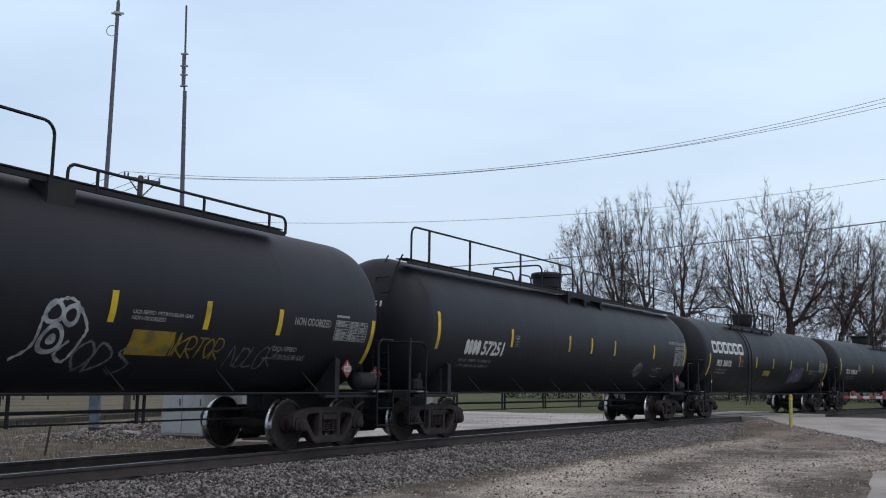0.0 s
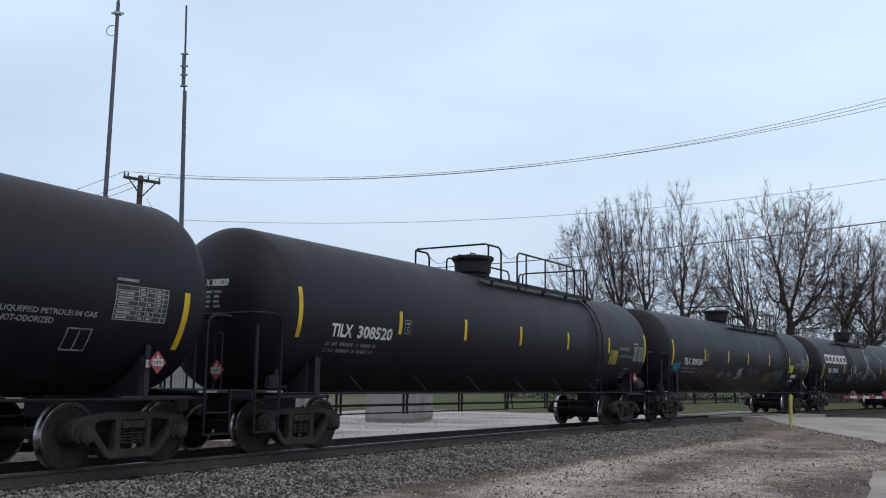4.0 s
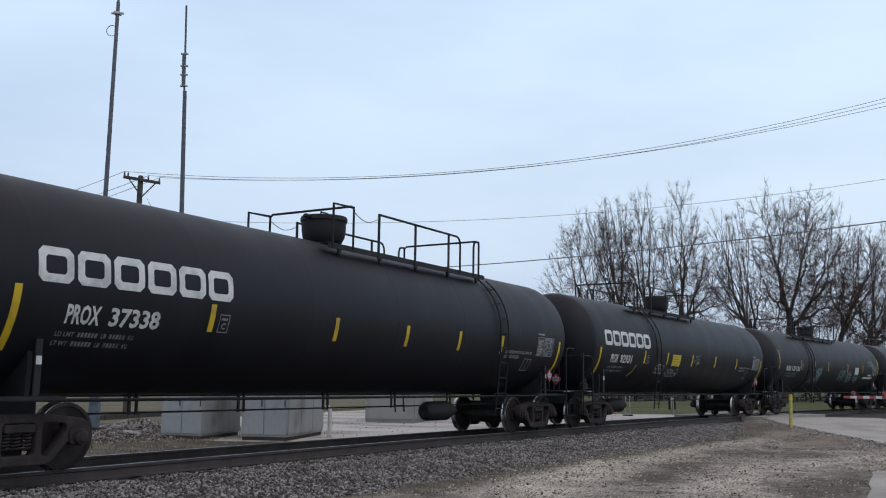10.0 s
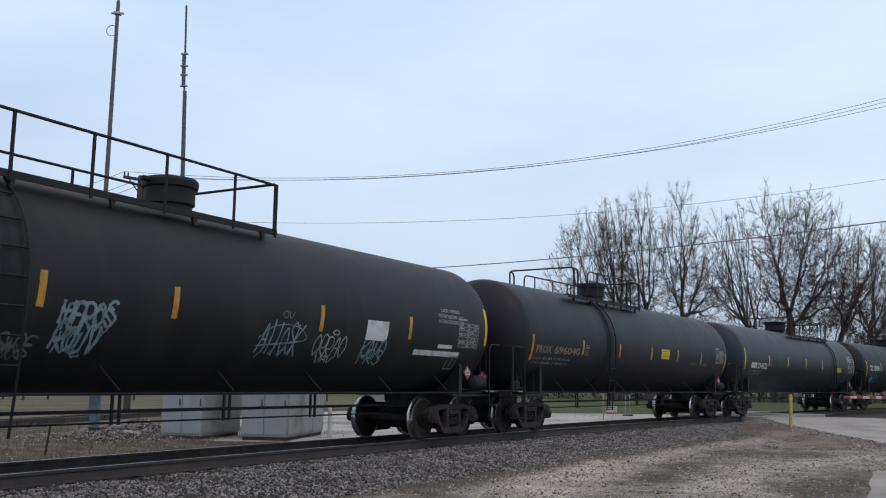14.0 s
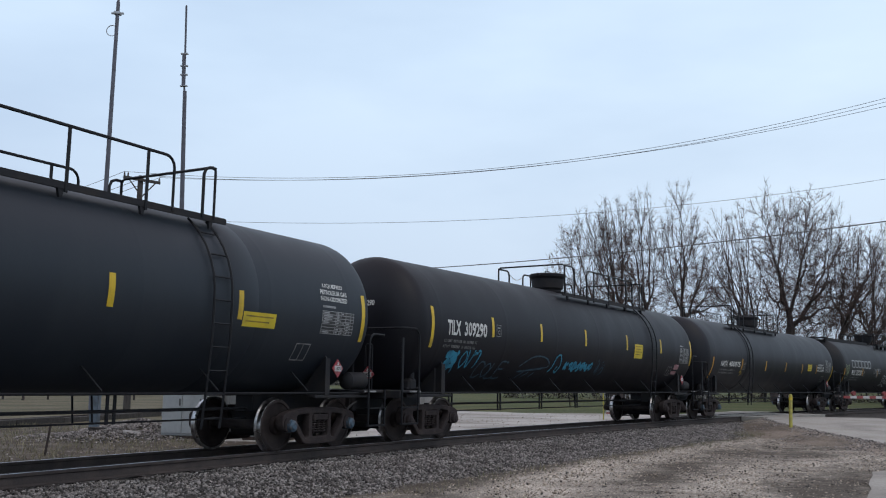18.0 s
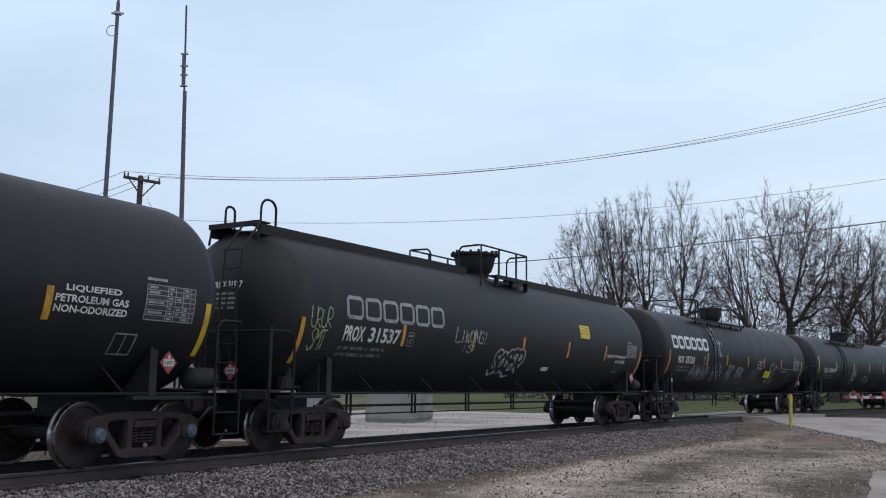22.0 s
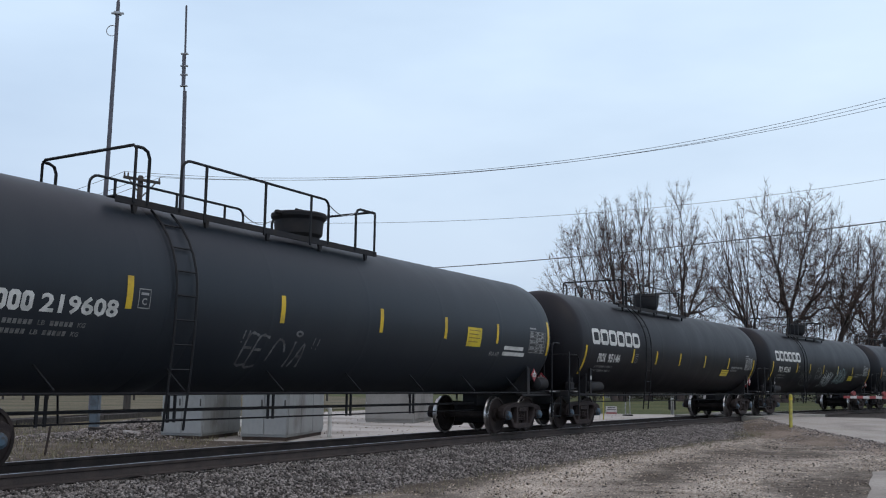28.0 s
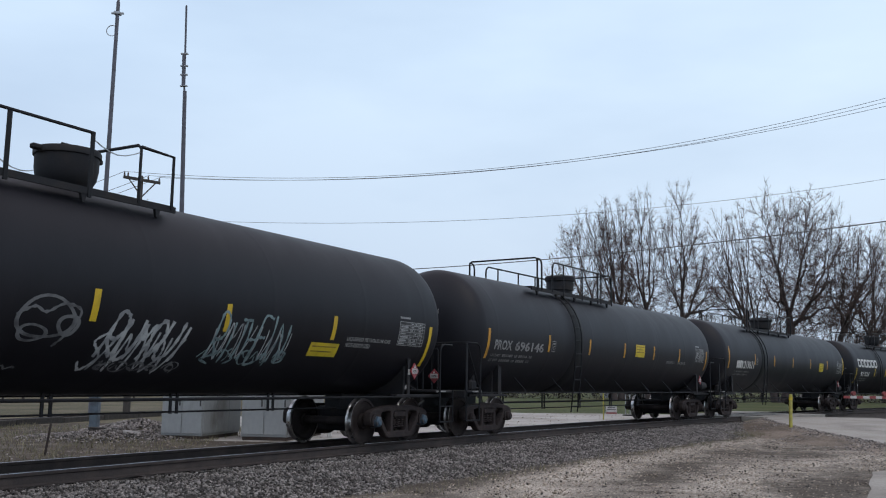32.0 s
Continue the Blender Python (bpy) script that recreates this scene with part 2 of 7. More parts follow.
def worn_gravel():
    """Fine gravel that the wheels have ground pale along their lanes."""
    m = material("worn_lot_gravel", (0.29, 0.262, 0.23), 0.95, second=(0.215, 0.194, 0.17), grain=1.9, scale=1.6, fine=34, bump=0.9, cover=(0.35, 0.65), spec=0.12)
    n, l = m.node_tree.nodes, m.node_tree.links
    at = n.new("ShaderNodeAttribute")
    at.attribute_name = "wear"
    ramp = n.new("ShaderNodeValToRGB")
    e = ramp.color_ramp.elements
    e[0].position, e[0].color = 0.05, (0.4, 0.375, 0.35, 1)
    e[1].position, e[1].color = 1.0, (1.85, 1.82, 1.78, 1)
    l.new(at.outputs["Fac"], ramp.inputs["Fac"])
    mix = n.new("ShaderNodeMix")
    mix.data_type, mix.blend_type = "RGBA", "MULTIPLY"
    mix.inputs[0].default_value = 1.0
    hsv = [q for q in n if q.bl_idname == "ShaderNodeHueSaturation"][0]
    l.new(hsv.outputs["Color"], mix.inputs[6])
    l.new(ramp.outputs["Color"], mix.inputs[7])
    l.new(mix.outputs[2], n["Principled BSDF"].inputs["Base Color"])
    return m


M_WORN = worn_gravel()


# ---- mesh building ----
class Geo:
    """Collects the faces of one mesh."""

    def __init__(self):
        self.v, self.f = [], []

    def add(self, verts, faces):
        k = len(self.v)
        self.v += [tuple(p) for p in verts]
        self.f += [tuple(i + k for i in f) for f in faces]
        return self

    def box(self, c, s, m=None, chamfer=0.0):
        if chamfer:
            bm = bmesh.new()
            bmesh.ops.create_cube(bm, size=1)
            bmesh.ops.scale(bm, vec=s, verts=bm.verts)
            bmesh.ops.bevel(bm, geom=bm.edges[:], offset=chamfer, segments=1, affect="EDGES")
            bm.verts.index_update()
            vs = [Vector(q.co) + (Vector(c) if m is None else Vector((0, 0, 0))) for q in bm.verts]
            fs = [[q.index for q in f.verts] for f in bm.faces]
            bm.free()
            if m is not None:
                vs = [m @ (q + Vector(c)) for q in vs]
            return self.add(vs, fs)
        x, y, z = (a / 2 for a in s)
        vs = [Vector((c[0] + i * x, c[1] + j * y, c[2] + k * z)) for i in (-1, 1) for j in (-1, 1) for k in (-1, 1)]
        if m is not None:
            vs = [m @ q for q in vs]
        return self.add(vs, [(0, 1, 3, 2), (4, 6, 7, 5), (0, 4, 5, 1), (2, 3, 7, 6), (0, 2, 6, 4), (1, 5, 7, 3)])

    def prism(self, poly, y0, y1):
        """A polygon in the xz plane, given thickness along y."""
        n = len(poly)
        vs = [(x, y0, z) for x, z in poly] + [(x, y1, z) for x, z in poly]
        return self.add(vs, [tuple(range(n)), tuple(range(2 * n - 1, n - 1, -1))] + [(i, i + n, (i + 1) % n + n, (i + 1) % n) for i in range(n)])

    def tube(self, pts, r, n=6, r1=None, radii=None):
        pts = [Vector(p) for p in pts]
        k, rings = len(self.v), []
        prev = None
        for i, p in enumerate(pts):
            d = (pts[min(i + 1, len(pts) - 1)] - pts[max(i - 1, 0)]).normalized()
            if prev is None:
                a = d.orthogonal().normalized()
            else:
                a = (prev - d * prev.dot(d))
                a = a.normalized() if a.length > 1e-6 else d.orthogonal().normalized()
            prev = a
            b = d.cross(a)
            rr = radii[i] if radii else r if r1 is None else r + (r1 - r) * i / (len(pts) - 1)
            rings.append([p + (a * math.cos(6.28319 * j / n) + b * math.sin(6.28319 * j / n)) * rr for j in range(n)])
        vs = [q for ring in rings for q in ring]
        fs = [(i * n + j, i * n + (j + 1) % n, (i + 1) * n + (j + 1) % n, (i + 1) * n + j) for i in range(len(pts) - 1) for j in range(n)]
        fs += [tuple(range(n - 1, -1, -1)), tuple((len(pts) - 1) * n + j for j in range(n))]
        return self.add(vs, fs)

    def revolve(self, profile, axis="x", n=32, at=(0, 0, 0)):
        """profile: (radius, along the axis)."""
        vs, fs = [], []
        for r, a in profile:
            for j in range(n):
                c, s = r * math.cos(2 * math.pi * j / n), r * math.sin(2 * math.pi * j / n)
                q = {"x": (a, c, s), "y": (s, a, c), "z": (c, s, a)}[axis]
                vs.append((q[0] + at[0], q[1] + at[1], q[2] + at[2]))
        for i in range(len(profile) - 1):
            for j in range(n):
                fs.append((i * n + j, (i + 1) * n + j, (i + 1) * n + (j + 1) % n, i * n + (j + 1) % n))
        return self.add(vs, fs)

    def data(self, name, mat, smooth=0.0):
        me = bpy.data.meshes.new(name)
        me.from_pydata(self.v, [], self.f)
        me.materials.append(mat)
        if smooth:
            me.polygons.foreach_set("use_smooth", [True] * len(me.polygons))
            me.set_sharp_from_angle(angle=smooth)
        me.update()
        return me


def fix_normals(me):
    bm = bmesh.new()
    bm.from_mesh(me)
    bmesh.ops.recalc_face_normals(bm, faces=bm.faces)
    bm.to_mesh(me)
    bm.free()
    return me


def part(name, data, parent, label="", at=None):
    ob = new(name, data)
    ob.parent = parent
    if at is not None:
        ob.location = at
    return tagged(ob, label)


def thing(name, label, category, group="", kind="", at=None):
    ob = new(name)
    ob.empty_display_size = 0.2
    if at is not None:
        ob.matrix_basis = at
    return tagged(ob, label, category, group, kind)


def arc(c, r, a0, a1, n, plane="xz", fixed=0.0):
    out = []
    for i in range(n + 1):
        a = radians(a0 + (a1 - a0) * i / n)
        p, q = c[0] + r * math.cos(a), c[1] + r * math.sin(a)
        out.append((p, fixed, q) if plane == "xz" else (fixed, p, q))
    return out


# ---- the track's line ----
TX, TY, TH, TK = -6.4697, 12.2653, 0.5142, 0.00347
S_LOW, S_HIGH = -14.0, 115.0


def track(s):
    """Place and heading (from +y towards +x) of the main track's centre line, s metres along it."""
    k = min(max(s, S_LOW), S_HIGH)
    h = TH + TK * k
    x, y = TX + (math.cos(TH) - math.cos(h)) / TK, TY + (math.sin(h) - math.sin(TH)) / TK
    return x + (s - k) * math.sin(h), y + (s - k) * math.cos(h), h


def beside(s, lat, z):
    """A point lat metres to the camera's side of the main track."""
    x, y, h = track(s)
    return Vector((x + lat * math.cos(h), y - lat * math.sin(h), z))


GROUND = -0.5


# ---- ground ----
def sheet(name, poly, z, mat, label, category="ground", step=1.2, rough=0.35, thick=0.06, seed=1):
    """A patch of ground with an uneven outline, lying on the ground sheet."""
    rnd = random.Random(seed)
    pts = []
    for i, p in enumerate(poly):
        q = poly[(i + 1) % len(poly)]
        n = max(1, min(60, int(math.dist(p, q) / step)))
        for j in range(n):
            t = j / n
            pts.append((p[0] + (q[0] - p[0]) * t + rnd.uniform(-rough, rough), p[1] + (q[1] - p[1]) * t + rnd.uniform(-rough, rough)))
    bm = bmesh.new()
    top = [bm.verts.new((x, y, z)) for x, y in pts]
    face = bm.faces.new(top)
    if face.normal.z < 0:
        face.normal_flip()
    ext = bmesh.ops.extrude_face_region(bm, geom=[face])
    for e in ext["geom"]:
        if isinstance(e, bmesh.types.BMVert):
            e.co.z += thick * 0.2
    bmesh.ops.triangulate(bm, faces=bm.faces)
    bmesh.ops.recalc_face_normals(bm, faces=bm.faces)
    me = bpy.data.meshes.new(name)
    bm.to_mesh(me)
    bm.free()
    me.materials.append(mat)
    return tagged(new(name, me), label, category, kind="structure")


def make_ground():
    xs = [-2500, -1200, -600, -300, -160, -90, -60, -40, -28, -20, -14, -9, -5, 0, 5, 9, 14, 20, 28, 40, 60, 90, 160, 300, 600, 1200, 2500]
    g = Geo()
    n = len(xs)
    vs = [(x, y + 20, GROUND + (0.012 * noise.noise((x * 0.2, y * 0.2, 0)) if abs(x) + abs(y) < 60 else 0)) for y in xs for x in xs]
    g.add(vs, [(j * n + i, j * n + i + 1, (j + 1) * n + i + 1, (j + 1) * n + i) for j in range(n - 1) for i in range(n - 1)])
    tagged(new("ground", g.data("ground", M_GRASS)), "flat winter grass field reaching the horizon", "ground", kind="structure")
    z = GROUND + 0.04
    near = [tuple(beside(s, 3.9 + 0.3 * math.sin(s * 0.4), 0).xy) for s in (-14, -8, -3, 0, 3, 6, 9, 12, 15, 18, 21, 24, 27, 30, 33)]
    sheet("gravel_lot", near + [(12.6, 32), (13.5, 20), (14, 6), (14, -14), (-16, -14), (-18, 2)], z - 0.04, M_LOT, "pale gravel lot beside the railway bed", step=1.0, seed=3)
    yard = [tuple(beside(s, -2.6, 0).xy) for s in (4, 10, 16, 22, 28, 34)]
    sheet("gravel_yard", yard + [(13.6, 47), (14.5, 57), (9.5, 57.2), (5, 56), (0, 60), (-4, 58), (-9.0, 48), (-11, 40), (-10.0, 31), (-9.3, 25), (-8, 18)], z, M_YARD, "wide pale gravel yard behind the track", step=1.5, seed=7)
    sheet("dry_field", [(-12, 29), (-10.5, 44), (-7, 60), (-2, 74), (-6, 100), (-30, 140), (-120, 140), (-120, 20), (-24, 12)], z - 0.015, M_DRYGRASS, "tan winter grass field beyond the side track", step=3.0, rough=0.9, seed=17)
    sheet("dirt_patch", [(-7.6, 14.5), (-5.4, 19.5), (-4.6, 22.5), (-3.6, 25.4), (-4.2, 26.7), (-7.2, 26.8), (-9.0, 30), (-10.5, 36), (-14, 36), (-20, 33), (-26, 22), (-24, 10), (-14, 8)], z + 0.004, M_DIRT, "dry brown dirt and weeds beside the track", step=0.9, seed=9)


PALE_LANES = (((11.4, 31.9), (7.7, 28.2), (4.5, 22.4), (2.6, 18.3), (1.4, 14.7)), ((11.4, 24.3), (8.7, 22.1), (6.1, 18.8), (4.1, 15.2)))
DARK_SPOTS = (((7.4, 24.5), (9.6, 24.4)), ((8.3, 19.2), (6.1, 15.2)), ((11.5, 27.9), (12.6, 26.8)), ((5.6, 21.2), (3.2, 16.2)))


def way_off(p, line):
    """How far p lies from a line of points."""
    best = 99.0
    for a, b in zip(line, line[1:]):
        dx, dy = b[0] - a[0], b[1] - a[1]
        k = max(0.0, min(1.0, ((p[0] - a[0]) * dx + (p[1] - a[1]) * dy) / (dx * dx + dy * dy)))
        best = min(best, math.hypot(p[0] - a[0] - k * dx, p[1] - a[1] - k * dy))
    return best


def lot_wear(x, y):
    """From 0, dark unworn gravel, to 1, the pale dust of the wheel lanes."""
    q = Vector((x * 0.9, y * 0.45, 0))
    w = 0.3 + 0.34 * noise.noise(q) + 0.3 * noise.noise(q * 3.1) + 0.3 * noise.noise(q * 9.0)
    for line, wide, k in ((PALE_LANES[0], 1.05, 0.62), (PALE_LANES[1], 0.75, 0.42)):
        w += k * math.exp(-(way_off((x, y), line) / wide) ** 2)
    for line in DARK_SPOTS:
        w -= 0.3 * math.exp(-(way_off((x, y), line) / 0.7) ** 2)
    return max(0.0, min(1.0, w))


def worn_lot():
    """The part of the gravel lot beside the track, with its shallow ruts."""
    ss, ls = np.arange(-1.0, 33.5, 0.19), np.arange(3.1, 13.0, 0.14)
    g = Geo()
    wear = []
    for sv in ss:
        for lv in ls:
            p = beside(sv, lv, 0)
            foot = lv + 0.55 * noise.noise((sv * 0.35, 2, 0)) + 0.25 * noise.noise((sv * 1.7, lv, 0))
            w = lot_wear(p.x, p.y) * max(0.0, min(1.0, (foot - 3.7) / 0.5))
            wear.append(w)
            g.v.append((p.x, p.y, GROUND + 0.055 - 0.018 * w + 0.02 * noise.noise((p.x * 1.3, p.y * 1.3, 5)) - 0.05 * max(0, 3.5 - lv)))
    n = len(ls)
    g.f = [(i * n + j, (i + 1) * n + j, (i + 1) * n + j + 1, i * n + j + 1) for i in range(len(ss) - 1) for j in range(n - 1)]
    me = fix_normals(g.data("worn_lot", M_WORN, 3.0))
    me.attributes.new("wear", "FLOAT", "POINT").data.foreach_set("value", wear)
    tagged(new("worn_lot", me), "gravel lot with pale dusty wheel lanes", "ground", kind="structure")


def make_bed():
    """The ballast bed under the main track, its ends running out of sight."""
    prof = [(-4.2, -0.52), (-3.0, -0.42), (-1.75, -0.235), (-0.9, -0.215), (0.9, -0.215), (1.75, -0.235), (2.9, -0.4), (4.15, -0.53), (4.15, -0.7), (-4.2, -0.7)]
    ss = [-400, -200, -100, -50] + [i * 2.0 for i in range(-16, 60)] + [130, 160, 220, 300, 480]
    g = Geo()
    n = len(prof)
    vs = [beside(s, l, z + 0.02 * noise.noise((s * 0.7, l * 2, 3))) for s in ss for l, z in prof]
    g.add(vs, [(i * n + j, i * n + (j + 1) % n, (i + 1) * n + (j + 1) % n, (i + 1) * n + j) for i in range(len(ss) - 1) for j in range(n)])
    me = g.data("ballast_bed", M_BED)
    tagged(new("ballast_bed", fix_normals(me)), "grey crushed-stone ballast bed under the track", "ballast", kind="structure")


def stones(name, places, mat, label, category, seed):
    """Many loose stones in one object. places: (x, y, z, size)."""
    rnd = np.random.default_rng(seed)
    base = np.array([(1.1, 0, 0.1), (-0.5, 0.87, -0.1), (-0.6, -0.87, 0.1), (0.45, 0.3, 0.55), (-0.55, -0.1, 0.5), (0, 0, -0.6)], float)
    tri = np.array([(0, 1, 3), (1, 4, 3), (1, 2, 4), (2, 0, 3), (2, 3, 4), (1, 0, 5), (2, 1, 5), (0, 2, 5)])
    p = np.array(places)
    n = len(p)
    v = base[None] * rnd.uniform(0.65, 1.35, (n, 6, 3))
    a, b = rnd.uniform(0, 6.28, n), rnd.uniform(-0.9, 0.9, n)
    x, y, z = v[..., 0], v[..., 1], v[..., 2]
    x, z = x * np.cos(b)[:, None] - z * np.sin(b)[:, None], x * np.sin(b)[:, None] + z * np.cos(b)[:, None]
    x, y = x * np.cos(a)[:, None] - y * np.sin(a)[:, None], x * np.sin(a)[:, None] + y * np.cos(a)[:, None]
    v = np.stack([x, y, z], -1) * p[:, None, 3:4] + p[:, None, :3]
    f = (tri[None] + 6 * np.arange(n)[:, None, None]).reshape(-1, 3)
    me = bpy.data.meshes.new(name)
    me.vertices.add(n * 6)
    me.vertices.foreach_set("co", v.reshape(-1))
    me.loops.add(f.size)
    me.loops.foreach_set("vertex_index", f.reshape(-1))
    me.polygons.add(len(f))
    me.polygons.foreach_set("loop_start", np.arange(0, f.size, 3))
    me.update(calc_edges=True)
    me.materials.append(mat)
    return tagged(new(name, me), label, category, kind="stuff")


def bed_height(lat):
    return float(np.interp(lat, [-4.2, -3.0, -1.75, -0.9, 0.9, 1.75, 2.9, 4.15, 6], [-0.52, -0.42, -0.235, -0.215, -0.215, -0.235, -0.4, -0.53, -0.5]))


def make_stones():
    rnd = random.Random(11)
    out = []
    for _ in range(52000):
        s = 35.5 * rnd.random() ** 1.35 - 2
        lat = rnd.uniform(0.85, 4.3)
        if 1.0 < lat < 1.35 and rnd.random() < 0.5:
            continue
        if lat > 3.3 and rnd.random() < 0.2 + 0.8 * (lat - 3.3):
            continue
        p = beside(s, lat, bed_height(lat) + 0.012)
        out.append((*p, rnd.uniform(0.014, 0.026) if rnd.random() < 0.65 else rnd.uniform(0.024, 0.04)))
    for _ in range(4500):
        s, lat = 26 * rnd.random() - 2, rnd.uniform(-3.6, 0.6)
        p = beside(s, lat, bed_height(lat) + 0.01)
        out.append((*p, rnd.uniform(0.022, 0.045)))
    stones("ballast_stones", out, M_BALLAST, "loose grey crushed stones of the railway bed", "ballast", 21)
    out, pale, dark = [], [], []
    for _ in range(64000):
        sv, lat = 33 * rnd.random() ** 1.2 - 0.5, 3.5 + 9 * rnd.random()
        p = beside(sv, lat, GROUND + 0.05)
        if p.y < 12 or p.x > 12.6 or (p.x > 8.2 and p.y < 19.5):
            continue
        w, k = lot_wear(p.x, p.y), rnd.random()
        size = rnd.uniform(0.009, 0.018) if rnd.random() < 0.8 else rnd.uniform(0.018, 0.034)
        if k < 0.16 + 0.3 * (1 - w):
            (dark if rnd.random() < 0.3 else out).append((*p, size))
        elif k > 1.04 - 0.5 * w:
            pale.append((*p, size))
    stones("pale_lane_gravel", pale, M_LANE, "pale worn grit of the wheel lanes on the lot", "gravel", 24)
    slope = []
    for _ in range(7000):
        y, k = rnd.uniform(20, 40), rnd.random() ** 1.3
        x1 = float(np.interp(y, [15, 22, 27, 31, 35, 38, 41], [12.6, 12.9, 12.9, 12.7, 12.7, 13.0, 14.1]))
        z1 = float(np.interp(y, [15, 22, 27, 31, 35, 38, 41], [-0.45, -0.42, -0.34, -0.22, -0.09, -0.02, 0]))
        slope.append((x1 - 2.4 * k + 0.1, y, z1 + (-0.52 - z1) * min(1, k * 1.09) + 0.004, rnd.uniform(0.016, 0.045)))
    stones("shoulder_gravel", slope, M_BALLAST, "brown-grey stones on the sloping road shoulder", "gravel", 28)
    stones("dark_lot_stones", dark, M_DARKSTONE, "dark loose stones strewn over the gravel lot", "stones", 26)
    stones("lot_pebbles", out, M_PEBBLE, "scattered pale pebbles on the gravel lot", "pebbles", 23)
    out = []
    for _ in range(3600):
        a, r = rnd.uniform(0, 6.28), rnd.random() ** 0.7
        x, y = -9.6 + 2.5 * r * math.cos(a), 27.4 + 2.6 * r * math.sin(a)
        out.append((x, y, GROUND + 0.05 + 0.24 * (1 - r) ** 0.8 * rnd.uniform(0.7, 1), rnd.uniform(0.012, 0.05)))
    for _ in range(2600):
        a, r = rnd.uniform(0, 6.28), rnd.random() ** 0.6
        out.append((-9.9 + 1.9 * r * math.cos(a), 31.2 + 1.5 * r * math.sin(a), GROUND + 0.05 + 0.42 * (1 - r) * rnd.uniform(0.8, 1), rnd.uniform(0.02, 0.07)))
    for _ in range(4200):
        x, y = rnd.uniform(-13.5, -5.6), rnd.uniform(18, 34)
        if noise.noise((x * 0.7, y * 0.5, 3)) > rnd.uniform(-0.5, 0.35):
            out.append((x, y, GROUND + 0.045, rnd.uniform(0.012, 0.045)))
    yard = []
    for _ in range(1100):
        x, y = rnd.uniform(-8, 10), 22 + 34 * rnd.random()
        q = track(max(0, (y - 12.3) / 0.86))
        if x < q[0] - 3.2:
            yard.append((x, y, GROUND + 0.06, rnd.uniform(0.015, 0.04)))
    stones("yard_stones", yard, M_PEBBLE, "loose stones scattered over the gravel yard", "stones", 27)
    stones("rubble_heap", out, M_BALLAST, "low heap of grey stone rubble beside the cabinets", "rubble", 25)


def make_weeds():
    """Dry grass at the lot's edge, beside the road and in the dirt patch."""
    rnd = random.Random(31)
    g = Geo()
    for _ in range(12600):
        k = rnd.random()
        if k < 0.55:
            x, y = rnd.uniform(-17, -6.2), rnd.uniform(18.5, 34)
            x, y = x + 0.5 * noise.noise((x * 0.9, y * 0.9, 1)), y + 0.7 * noise.noise((x * 0.9, y * 0.9, 5))
        elif k < 0.95:
            p = beside(rnd.uniform(26.5, 34.5), rnd.gauss(3.1, 0.8), 0)
            x, y = p.x, p.y
        else:
            p = beside(rnd.uniform(2, 30), rnd.gauss(3.9, 0.25), 0)
            x, y = p.x, p.y
        h, a = rnd.uniform(0.05, 0.2), rnd.uniform(0, 6.28)
        w = 0.008 if k > 0.55 else 0.012
        c, s = math.cos(a), math.sin(a)
        lx, ly = rnd.gauss(0, 0.06), rnd.gauss(0, 0.06)
        z = GROUND + 0.03
        g.add([(x - w * c, y - w * s, z), (x + w * c, y + w * s, z), (x + lx, y + ly, z + h)], [(0, 1, 2)])
    tagged(new("dry_weeds", g.data("dry_weeds", M_BLADE)), "sparse dry winter weeds and grass tufts", "weeds", kind="stuff")


# ---- rails and ties ----
RAILSEC = [(-0.069, -0.185), (0.069, -0.185), (0.069, -0.172), (0.012, -0.15), (0.0085, -0.055), (0.034, -0.04), (0.036, -0.008), (0.028, -0.0015), (-0.028, -0.0015), (-0.036, -0.008), (-0.034, -0.04), (-0.0085, -0.055), (-0.012, -0.15), (-0.069, -0.172)]


def swept(name, sec, ss, lat0, mat, place=beside):
    g = Geo()
    n = len(sec)
    vs = [place(s, lat0 + l, z) for s in ss for l, z in sec]
    g.add(vs, [(i * n + j, (i + 1) * n + j, (i + 1) * n + (j + 1) % n, i * n + (j + 1) % n) for i in range(len(ss) - 1) for j in range(n)])
    return fix_normals(g.data(name, mat))


